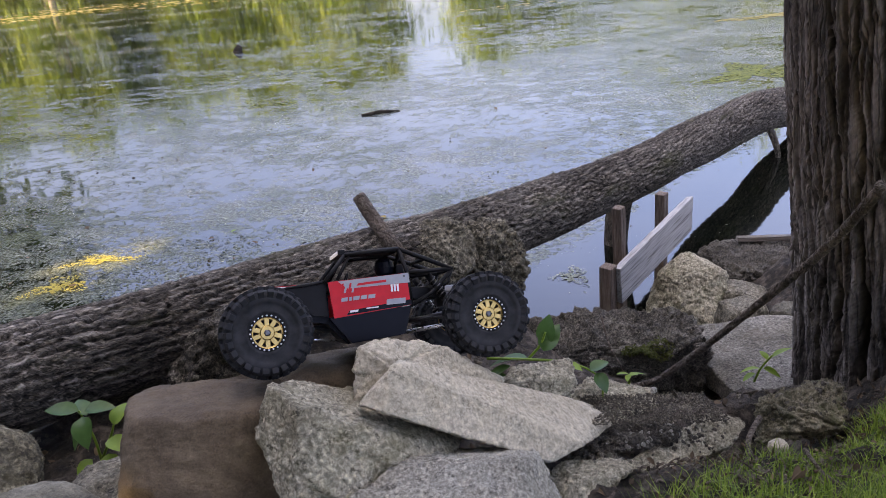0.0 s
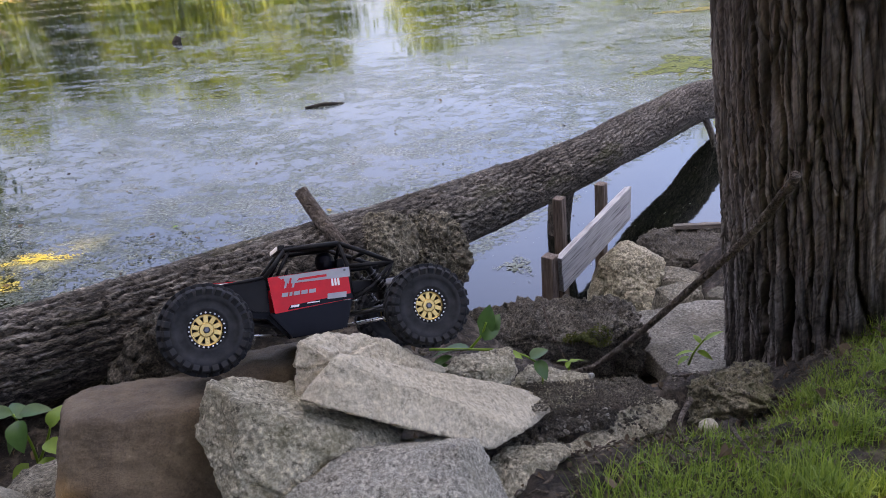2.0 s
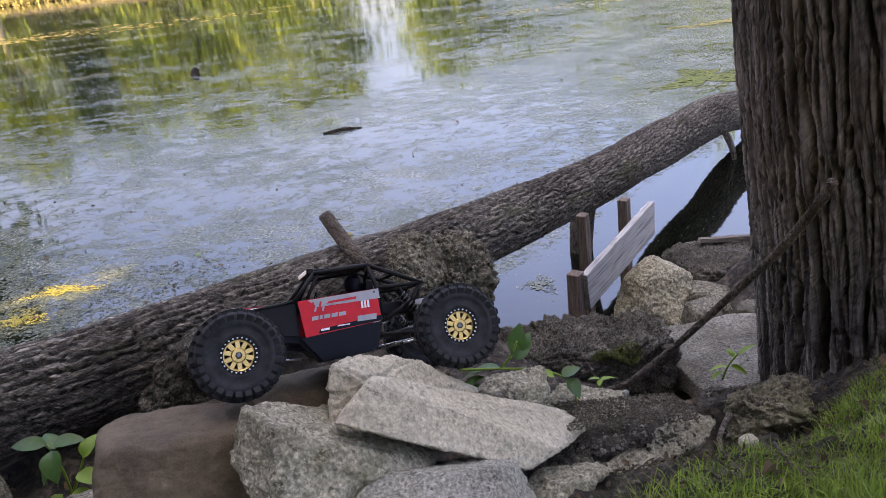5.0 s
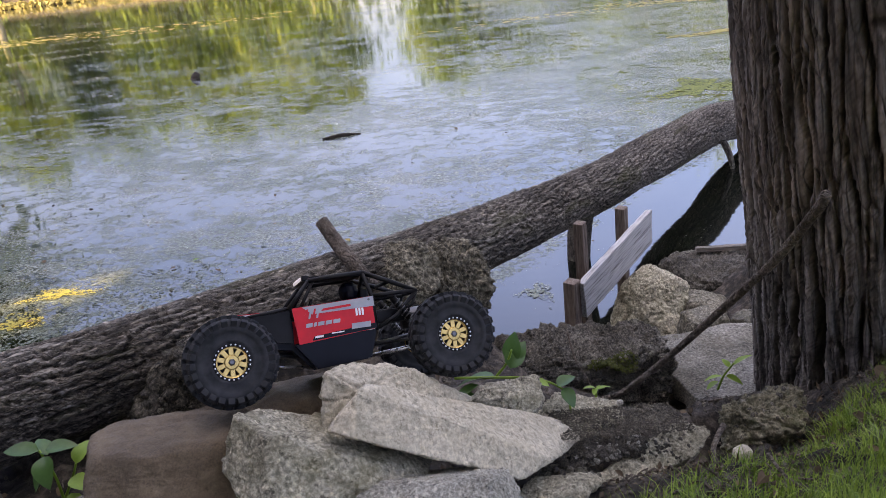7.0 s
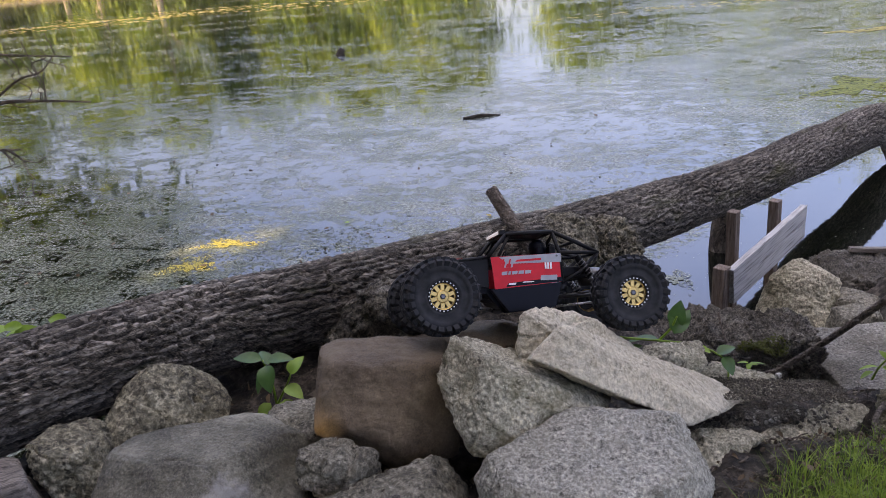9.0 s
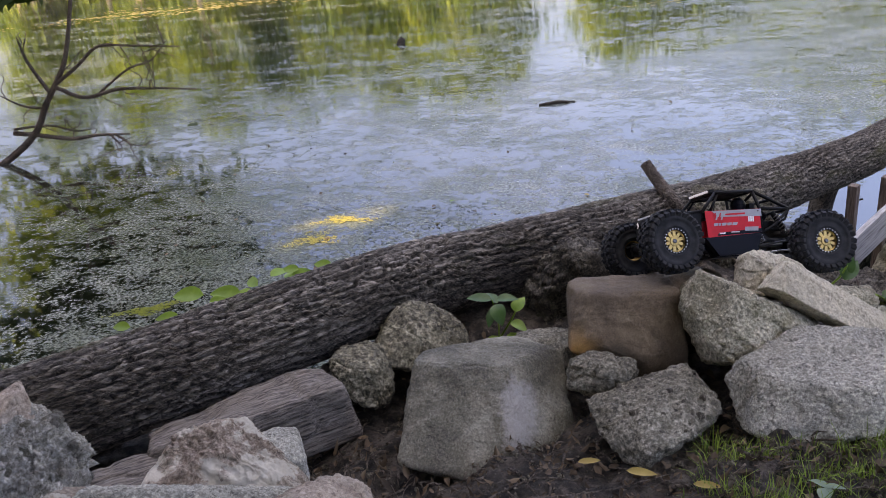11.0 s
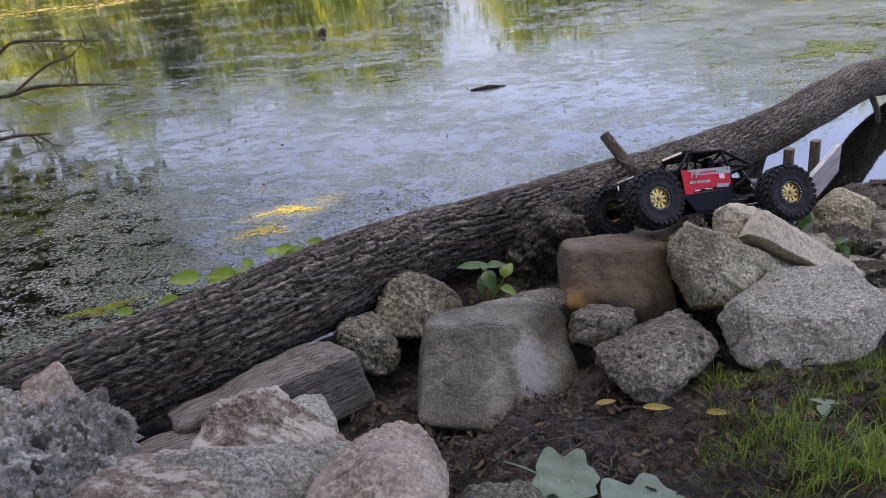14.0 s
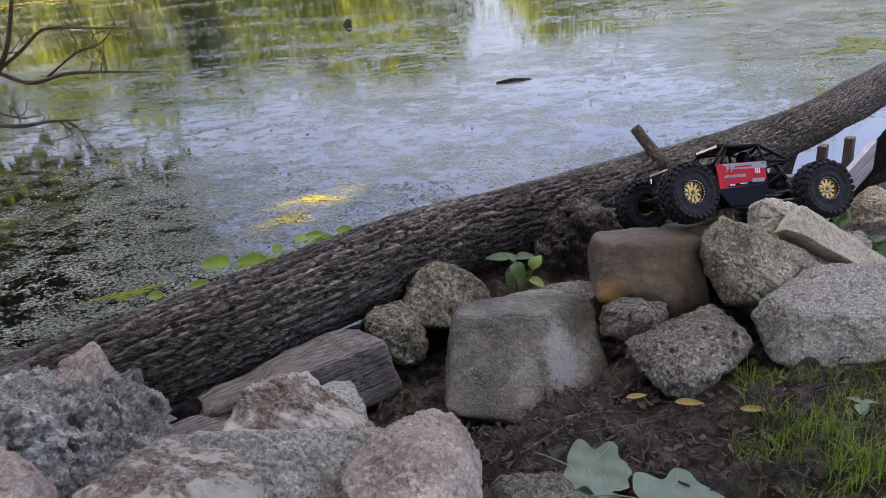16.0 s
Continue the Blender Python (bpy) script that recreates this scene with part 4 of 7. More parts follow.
def barked(axis, radius, around, rings, furrow, depth, stretch, seed, mat, swell=0.05, seam=math.pi, weave=0.8, grit=0.3, cross=0.15, knots=()):
    """A bough with furrowed bark: long plates that part and meet again along it, cracked across; knots: (along, angle, width, height)."""
    A = spline(axis, rings)
    T, U, W = frames_along(A)
    s = np.concatenate([[0], np.cumsum(np.linalg.norm(np.diff(A, axis=0), axis=1))])
    R = np.interp(s, np.linspace(0, s[-1], len(radius)), radius)
    a = seam + np.linspace(0, 2 * math.pi, around)
    aa, ss = [v.ravel() for v in np.meshgrid(a, s)]
    rr = np.repeat(R, around)
    z = ss / (furrow * stretch)
    P = np.stack([np.cos(aa) * rr / furrow, np.sin(aa) * rr / furrow, z], 1)
    turns = max(4, round(2 * math.pi * float(np.mean(R)) / furrow))
    u = aa * turns / (2 * math.pi)
    warp = [0.8 * vnoise(P * 0.45 + k * 31, seed + k) + 0.42 * vnoise(P * 1.1 + k * 17, seed + 4 + k) + 0.2 * vnoise(P * np.array([2.3, 2.3, 3.0]) + k * 7, seed + 30 + k) for k in (0, 1)]
    f1 = np.abs(np.sin(math.pi * (u + 0.35 * z + warp[0])))
    f2 = np.abs(np.sin(math.pi * (u - 0.35 * z + warp[1]))) + (1 - weave) + 0.7 * smooth(-0.15, 0.35, vnoise(P * 0.6 + 77, seed + 8))
    main = np.minimum(f1, f2) + 0.1 * vnoise(P * 0.7 + 5, seed + 14)
    Q = P * np.array([1, 1, stretch])
    fissure = 0.85 * smooth(0.03, 0.24, main) + 0.15 * smooth(0.24, 0.9, main)
    minor = 1 - smooth(0.0, 0.1, np.abs(vnoise(P * np.array([2.2, 2.2, 1.2]) + 13, seed + 15)))
    across = 1 - smooth(0.0, 0.06, np.abs(vnoise(Q * np.array([0.4, 0.4, 0.8]) + 90, seed + 7)))
    crest = 0.5 * fbm(P * np.array([4.2, 4.2, 1.4]) + 3, 3, seed + 9, 0.65) + 0.25 * fbm(Q * 4, 3, seed + 10, 0.65)
    d = depth * (fissure - 0.6 - 0.3 * minor * fissure - cross * across * fissure + grit * crest * (0.3 + 0.7 * fissure)) + rr * swell * fbm(P * np.array([0.12, 0.12, 0.2]), 2, seed + 12)
    for at, angle, width, height in knots:
        off = (np.angle(np.exp(1j * (aa - angle))) * rr) ** 2 + (ss - at) ** 2
        d = d + height * np.exp(-off / width ** 2)
    r = rr + d
    V = np.repeat(A, around, 0) + r[:, None] * (np.cos(aa)[:, None] * np.repeat(U, around, 0) + np.sin(aa)[:, None] * np.repeat(W, around, 0))
    uv = np.stack([ss, (aa - seam) * rr], 1)
    faces = grid_faces(around, rings).tolist() + [list(range(around))[::-1], list(range(len(V) - around, len(V)))]
    return mesh_of("bark", V, faces, mat, uv=uv)


log = tagged(new("fallen_log"), "long fallen tree trunk with rough grey bark", "log")
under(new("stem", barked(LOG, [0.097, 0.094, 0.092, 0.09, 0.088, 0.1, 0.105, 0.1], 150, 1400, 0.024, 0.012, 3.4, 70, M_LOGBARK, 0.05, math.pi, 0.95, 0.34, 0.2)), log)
under(new("broken_branch", barked([(-0.218, 1.785, 0.682), (-0.178, 1.745, 0.632), (-0.132, 1.702, 0.578), (-0.1, 1.73, 0.5)], [0.016, 0.018, 0.019], 40, 60, 0.02, 0.003, 3, 80, M_TWIG)), log)
under(new("branch_stub", barked([(0.56, 2.9, 0.3), (0.54, 2.96, 0.1), (0.53, 2.99, -0.2)], [0.05, 0.046, 0.045], 40, 60, 0.02, 0.004, 3, 84, M_LOGBARK)), log)
under(new("branch_stub", barked([(1.4, 3.93, 0.2), (1.46, 3.93, 0.08), (1.49, 3.93, -0.05)], [0.018, 0.016, 0.008], 24, 40, 0.02, 0.003, 3, 85, M_LOGBARK)), log)

# ---- standing tree by the camera ----
tree = tagged(new("tree"), "thick tree trunk with deeply furrowed dark bark", "tree")
TX, TY = 0.88, 1.5
zs = [(TX + 0.12, TY, 0.15), (TX + 0.085, TY, 0.5), (TX + 0.02, TY - 0.01, 1.0), (TX - 0.05, TY - 0.03, 1.7)]
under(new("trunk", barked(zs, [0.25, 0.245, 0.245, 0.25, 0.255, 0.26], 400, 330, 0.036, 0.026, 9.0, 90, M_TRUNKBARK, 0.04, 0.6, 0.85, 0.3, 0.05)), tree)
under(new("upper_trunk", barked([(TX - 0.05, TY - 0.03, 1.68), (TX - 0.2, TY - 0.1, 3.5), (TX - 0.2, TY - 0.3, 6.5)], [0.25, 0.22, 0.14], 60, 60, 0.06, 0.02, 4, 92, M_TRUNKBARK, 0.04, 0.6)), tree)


# sunlit gaps in the leaf roof: places on the bank and water that the low sun reaches
SUN_SPOTS = [((-1.75, 3.06, 0), 0.1), ((-1.6, 3.1, 0), 0.08), ((-1.9, 3.02, 0), 0.08), ((-1.74, 2.76, 0), 0.1), ((-0.35, 0.87, 0.64), 0.02), ((0.68, 0.84, 0.6), 0.02)]


def leaf_cloud(centre, spread, count, leaf, seed, keep=None, gaps=None):
    """Many small leaf blades in uneven clumps."""
    rng = np.random.RandomState(seed)
    clumps = rng.normal(size=(max(6, count // 70), 3))
    clumps /= np.linalg.norm(clumps, axis=1)[:, None]
    clumps *= (0.35 + 0.65 * rng.rand(len(clumps), 1)) * np.asarray(spread)
    who = rng.randint(len(clumps), size=count)
    c = np.asarray(centre) + clumps[who] + rng.normal(size=(count, 3)) * np.asarray(spread) * 0.17
    u = rng.normal(size=c.shape)
    u /= np.linalg.norm(u, axis=1)[:, None]
    w = np.cross(u, rng.normal(size=c.shape))
    w /= np.linalg.norm(w, axis=1)[:, None]
    s = leaf * (0.6 + 0.8 * rng.rand(len(c), 1))
    if keep is not None:
        ok = keep(c)
        c, u, w, s = c[ok], u[ok], w[ok], s[ok]
    if gaps is not None:
        t, nrm, ok = np.array(TO_SUN), np.cross(u, w), np.ones(len(c), bool)
        for p, r in SUN_SPOTS:
            v = np.asarray(p) - np.asarray(gaps) - c
            hit = v - np.outer(1, t) * ((v * nrm).sum(1) / ((nrm @ t) + 1e-6))[:, None]
            reach = np.abs((hit * u).sum(1)) + 2 * np.abs((hit * w).sum(1))
            ok &= reach > s[:, 0] + 2.3 * r
        c, u, w, s = c[ok], u[ok], w[ok], s[ok]
    V = np.stack([c - u * s, c + w * s * 0.5, c + u * s, c - w * s * 0.5], 1).reshape(-1, 3)
    return V, np.arange(len(V)).reshape(-1, 4)


def tree_thing(label, at, height, spread, count, leaf, seed, mat, trunk_r, shade=False, base=0.3):
    t = tagged(new("tree"), label, "tree")
    t.location = at
    rng = np.random.RandomState(seed)
    lean = rng.normal(size=2) * 0.04 * height
    pieces = [tube([(0, 0, -0.2), (lean[0] * 0.4, lean[1] * 0.4, height * 0.4), (lean[0], lean[1], height * 0.85)], [trunk_r, trunk_r * 0.7, trunk_r * 0.2], 10, 14)]
    for i in range(7):
        a, z = rng.rand() * 6.28, height * (base + 0.45 * rng.rand())
        e = np.array([math.cos(a) * spread[0] * 0.7, math.sin(a) * spread[1] * 0.7, z + height * 0.15])
        pieces.append(tube([(lean[0] * 0.5, lean[1] * 0.5, z), e * np.array([0.5, 0.5, 1]) + (0, 0, -height * 0.03), e], [trunk_r * 0.4, trunk_r * 0.25, trunk_r * 0.08], 6, 8))
    under(new("trunk", mesh_of("trunk", *joined(pieces), M_TRUNKBARK)), t)
    under(new("crown", mesh_of("crown", *leaf_cloud((0, 0, height * (base + (1 - base) * 0.5)), (spread[0], spread[1], height * (1 - base) * 0.5), count, leaf, seed, None, at if shade else None), mat, False)), t)
    return t


# unseen woods added behind the camera to keep the low sun off the bank
rng = np.random.RandomState(5)
for i in range(6):
    along = -7.5 + i * 3.1
    dx, dy = TO_SUN[0] * 9, TO_SUN[1] * 9
    nx, ny = TO_SUN[1], -TO_SUN[0]
    at = (dx + nx * along * 1.0 + rng.normal() * 0.4, dy + ny * along * 1.0 + rng.normal() * 0.4, 0.8)
    tree_thing("unseen leafy tree added to shade the near bank", at, 8.5, (2.6, 2.6), 11000, 0.28, 300 + i, M_SHADELEAF, 0.16, True, 0.12)
# unseen crown for the tree by the camera, placed to shade bank and grass
under(new("crown", mesh_of("crown", *joined([leaf_cloud((-0.6, -1.8, 4.8), (3.2, 2.0, 1.2), 3600, 0.25, 77, None, (0, 0, 0)), leaf_cloud((0.15, 0.05, 2.4), (0.55, 0.4, 0.28), 900, 0.1, 78, None, (0, 0, 0))]), M_SHADELEAF, False)), tree)

# tree hanging over the water beside the bare branch
tree_left = tree_thing("leafy tree hanging low over the pond", (-6.2, 3.4, 0.2), 3.6, (0.8, 0.8), 300, 0.14, 333, M_SHADELEAF, 0.12)
under(new("hanging_crown", mesh_of("hanging_crown", *leaf_cloud((1.3, 1.9, 2.1), (1.35, 1.3, 1.5), 9000, 0.12, 334, lambda c: c[:, 2] > 1.0), M_SHADELEAF, False)), tree_left)

tree_bay = tree_thing("leafy tree leaning far out over the pond", (-11.5, 8.5, 0.2), 4.2, (0.8, 0.8), 300, 0.14, 343, M_FARLEAF, 0.12)
under(new("hanging_crown", mesh_of("hanging_crown", *leaf_cloud((3.2, 0.8, 3.1), (2.2, 1.8, 2.0), 8000, 0.13, 344, lambda c: c[:, 2] > 0.85), M_FARLEAF, False)), tree_bay)

# far shore
rng = np.random.RandomState(11)
for i in range(19):
    x = -58 + i * 5.2 + rng.normal() * 0.9
    if abs(x + 5.4) < 2.6:
        continue
    h = (12.5 + rng.normal() * 1.8 + max(0, -x - 25) * 0.1) if x < -5 else 10.2 + rng.normal() * 1.2 + min(max(0, x - 4), 10) * 0.55
    tree_thing("leafy green tree on the far shore in sun", (x, 63 + rng.normal() * 2, 0.4), h, (4.0, 3.0), 7000, 0.24, 400 + i, M_FARLEAF, 0.3, False, 0.04)
tagged(new("far_woods", mesh_of("far_woods", *joined([leaf_cloud((-48, 66, 2.4), (40, 2.5, 3.2), 24000, 0.4, 501), leaf_cloud((27, 66, 2.0), (30, 2.5, 2.6), 18000, 0.4, 502)]), M_FARLEAF, False)), "sunlit green undergrowth along the far shore", "woods", kind="stuff")
tagged(new("reeds", mesh_of("reeds", *leaf_cloud((-14, 59.4, 0.15), (60, 0.5, 0.3), 9000, 0.22, 503), M_REED, False)), "golden reeds and algae along the far shore in sun", "reeds", kind="stuff")

# ---- radio-controlled rock crawler ----
def piece(name, shape, mat, parent, label="", smooth_shade=False):
    ob = under(new(name, mesh_of(name, shape[0], shape[1], mat, smooth_shade)), parent)
    return tagged(ob, label) if label else ob


def box(x0, x1, y0, y1, z0, z1, bevel=0.0):
    """A block; with a bevel its twelve edges are chamfered."""
    bm = bmesh.new()
    bmesh.ops.create_cube(bm, size=1)
    for v in bm.verts:
        v.co = Vector((x0 + (v.co.x + 0.5) * (x1 - x0), y0 + (v.co.y + 0.5) * (y1 - y0), z0 + (v.co.z + 0.5) * (z1 - z0)))
    if bevel:
        bmesh.ops.bevel(bm, geom=bm.edges[:], offset=bevel, segments=2, profile=0.6, affect="EDGES")
    V, Fs = [tuple(v.co) for v in bm.verts], [[v.index for v in f.verts] for f in bm.faces]
    bm.free()
    return np.array(V), Fs


def plate(outline, y0, y1):
    """A flat plate with the outline (x, z), from y0 to y1."""
    n = len(outline)
    V = [(x, y0, z) for x, z in outline] + [(x, y1, z) for x, z in outline]
    Fs = [list(range(n)), list(range(n, 2 * n))[::-1]] + [[i, i + n, (i + 1) % n + n, (i + 1) % n] for i in range(n)]
    return np.array(V), Fs


def lathe(profile, sides, axis_y=True):
    """A turned part round the y axis; profile: (y, radius)."""
    a = np.linspace(0, 2 * math.pi, sides, endpoint=False)
    V = np.array([(r * math.cos(t), y, r * math.sin(t)) for y, r in profile for t in a])
    return V, grid_faces(sides, len(profile), True).tolist()


def moved(shape, m):
    V, Fs = shape
    return (np.c_[V, np.ones(len(V))] @ np.array(m).T)[:, :3], Fs


M_BLACK = plain("black_nylon", (0.006, 0.006, 0.007), 0.5, sheen=0.2)
M_TUB = plain("gloss_black_shell", (0.003, 0.004, 0.008), 0.35, sheen=0.12)
M_RUBBER = plain("tyre_rubber", (0.028, 0.03, 0.034), 0.8, 0, 0.4, 60, 0.2)
M_GOLD = plain("gold_rim", (0.46, 0.31, 0.11), 0.3, 1.0, 0.3)
M_STEEL = plain("polished_steel", (0.5, 0.5, 0.51), 0.28, 1.0)
M_DARKSTEEL = plain("dark_steel", (0.12, 0.12, 0.125), 0.35, 0.9)
M_REDPAINT = plain("red_wrap", (0.6, 0.008, 0.018), 0.42, sheen=0.3)
M_SILVER = plain("silver_wrap", (0.3, 0.31, 0.34), 0.4)
M_WHITEPAINT = plain("white_wrap", (0.75, 0.72, 0.74), 0.35)
M_ORANGE = plain("orange_wrap", (0.62, 0.2, 0.05), 0.4)
M_LED, _nt, _b = material("led")
_b.inputs["Base Color"].default_value = (0.35, 0.36, 0.42, 1)
_b.inputs["Emission Color"].default_value = (0.9, 0.93, 1, 1)
_b.inputs["Emission Strength"].default_value = 0.1

LUG_MESHES = []
TYRE_R, RIM_R, TYRE_W = 0.0575, 0.0228, 0.046


def build_wheel(parent, x, y, z, side, steer=0):
    """Tyre with tread blocks, gold beadlock rim, bolts and hub. side: +1 for the car's left."""
    w = TYRE_W / 2
    prof = [(-w * 0.72, RIM_R - 0.002), (-w * 0.86, RIM_R + 0.003), (-w * 1.0, RIM_R + 0.012), (-w * 1.0, TYRE_R - 0.012), (-w * 0.86, TYRE_R - 0.004), (-w * 0.6, TYRE_R - 0.001), (0, TYRE_R), (w * 0.6, TYRE_R - 0.001), (w * 0.86, TYRE_R - 0.004), (w * 1.0, TYRE_R - 0.012), (w * 1.03, TYRE_R - 0.018), (w * 0.97, TYRE_R - 0.0186), (w * 1.0, RIM_R + 0.012), (w * 0.93, RIM_R + 0.006), (w * 0.95, RIM_R + 0.0055), (w * 0.86, RIM_R + 0.003), (w * 0.72, RIM_R - 0.002)]
    tyre = piece("tyre", lathe(prof, 72), M_RUBBER, parent, "black treaded rubber tyre", True)
    tyre.matrix_local = pose(x, y, z, 0, 0, steer)
    if not LUG_MESHES:
        LUG_MESHES.append(mesh_of("tread_block", *box(-0.0042, 0.0042, -0.0045, 0.0045, -0.002, 0.0036, 0.0008), M_RUBBER, False))
        LUG_MESHES.append(mesh_of("shoulder_block", *box(-0.0042, 0.0042, -0.0036, 0.0036, -0.006, 0.0036, 0.0009), M_RUBBER, False))
    for i in range(26):
        a = i / 26 * 2 * math.pi
        for k, yy in enumerate((-0.0125, -0.0035, 0.0055, 0.0145)):
            lug = under(new("tread_block", LUG_MESHES[0]), tyre)
            lug.matrix_local = Matrix.Rotation(a + (k % 2) * math.pi / 26, 4, "Y") @ Matrix.Translation((0, yy - 0.001, TYRE_R)) @ Matrix.Rotation(0.35 if k % 2 else -0.35, 4, "Z")
        for s in (-1, 1):
            lug = under(new("shoulder_block", LUG_MESHES[1]), tyre)
            lug.matrix_local = Matrix.Rotation(a + (s > 0) * math.pi / 26, 4, "Y") @ Matrix.Translation((0, s * (w - 0.0002), TYRE_R - 0.0055)) @ Matrix.Rotation(-s * 0.6, 4, "X")
    out = side * (w * 0.62)
    barrel = lathe([(-w * 0.7, RIM_R), (-w * 0.7, RIM_R - 0.003), (0, RIM_R - 0.006), (w * 0.6, RIM_R - 0.004), (w * 0.7, RIM_R), (0, RIM_R - 0.003), (-w * 0.7, RIM_R)], 48)
    face = [barrel]
    for i in range(10):
        m = Matrix.Rotation(i / 10 * 2 * math.pi, 4, "Y") @ Matrix.Translation((0, out * 0.86, 0))
        face.append(moved(box(-0.0032, 0.0032, -0.0016, 0.0016, 0.006, RIM_R - 0.003, 0.0006), m))
    face.append(moved(lathe([(-0.002, 0.0), (-0.002, 0.0098), (0.002, 0.0098), (0.0028, 0.0085), (0.0028, 0.0)], 32), Matrix.Translation((0, out * 0.86, 0))))
    face.append(moved(lathe([(-0.0022, 0.0184), (-0.0022, 0.0208), (0.0022, 0.0208), (0.0022, 0.0184), (-0.0022, 0.0184)], 40), Matrix.Translation((0, out * 0.84, 0))))
    piece("rim", joined(face), M_GOLD, tyre, "gold spoked rim")
    piece("beadlock_ring", moved(lathe([(-0.0014, 0.0205), (-0.0014, 0.0246), (0.0014, 0.0246), (0.0018, 0.0226), (0.0014, 0.0205), (-0.0014, 0.0205)], 56), Matrix.Translation((0, side * (w * 0.78), 0))), M_BLACK, tyre, "black beadlock ring")
    bolt = lathe([(-0.001, 0.0), (-0.001, 0.0013), (0.001, 0.0013), (0.0014, 0.0008), (0.0014, 0)], 8)
    piece("rim_bolts", joined([moved(bolt, Matrix.Rotation(i / 24 * 2 * math.pi, 4, "Y") @ Matrix.Translation((0, side * (w * 0.78 + 0.0016), 0.0226))) for i in range(24)]), M_STEEL, tyre, "ring of small steel bolts")
    piece("hub_nut", moved(lathe([(-0.003, 0.0), (-0.003, 0.0048), (0.003, 0.0048), (0.0042, 0.003), (0.0042, 0)], 6), Matrix.Translation((0, out * 0.9, 0))), M_DARKSTEEL, tyre, "dark hexagonal hub nut")
    back = lathe([(0, 0.0), (0, RIM_R - 0.006), (side * 0.002, RIM_R - 0.006), (side * 0.002, 0.0)], 32)
    piece("hub_disc", moved(back, Matrix.Translation((0, out * 0.1, 0))), M_BLACK, tyre, "black inner disc behind the spokes")
    return tyre


def rod(a, b, r, mat, parent, name, label="", sides=10):
    return piece(name, tube([a, b], [r, r], sides), mat, parent, label, True)


def bent(pts, r, mat, parent, name, label=""):
    return piece(name, tube(pts, [r, r], 10), mat, parent, label, True)


def shock(parent, top, low):
    """Damper with its coil spring."""
    t, l = np.array(top), np.array(low)
    body = piece("shock", tube([t, t + (l - t) * 0.55], [0.0052, 0.0052], 14), M_BLACK, parent, "coil-over shock absorber", True)
    rod(t + (l - t) * 0.5, l, 0.0018, M_STEEL, body, "shock_shaft", "polished steel shaft")
    d = (l - t) / np.linalg.norm(l - t)
    u = np.cross(d, (0, 1, 0))
    u /= np.linalg.norm(u)
    w = np.cross(d, u)
    n, turns, pts = 150, 9, []
    for i in range(n):
        f = i / (n - 1)
        a = f * turns * 2 * math.pi
        pts.append(t + (l - t) * (0.08 + 0.74 * f) + 0.0066 * (math.cos(a) * u + math.sin(a) * w))
    piece("spring", tube(pts, [0.0009, 0.0009], 6), M_DARKSTEEL, body, "dark coil spring", True)
    piece("collar", moved(lathe([(-0.0015, 0.0), (-0.0015, 0.0076), (0.0015, 0.0076), (0.0015, 0)], 16), Matrix.Translation(t + (l - t) * 0.83) @ Vector((0, 1, 0)).rotation_difference(Vector(d)).to_matrix().to_4x4()), M_BLACK, body)


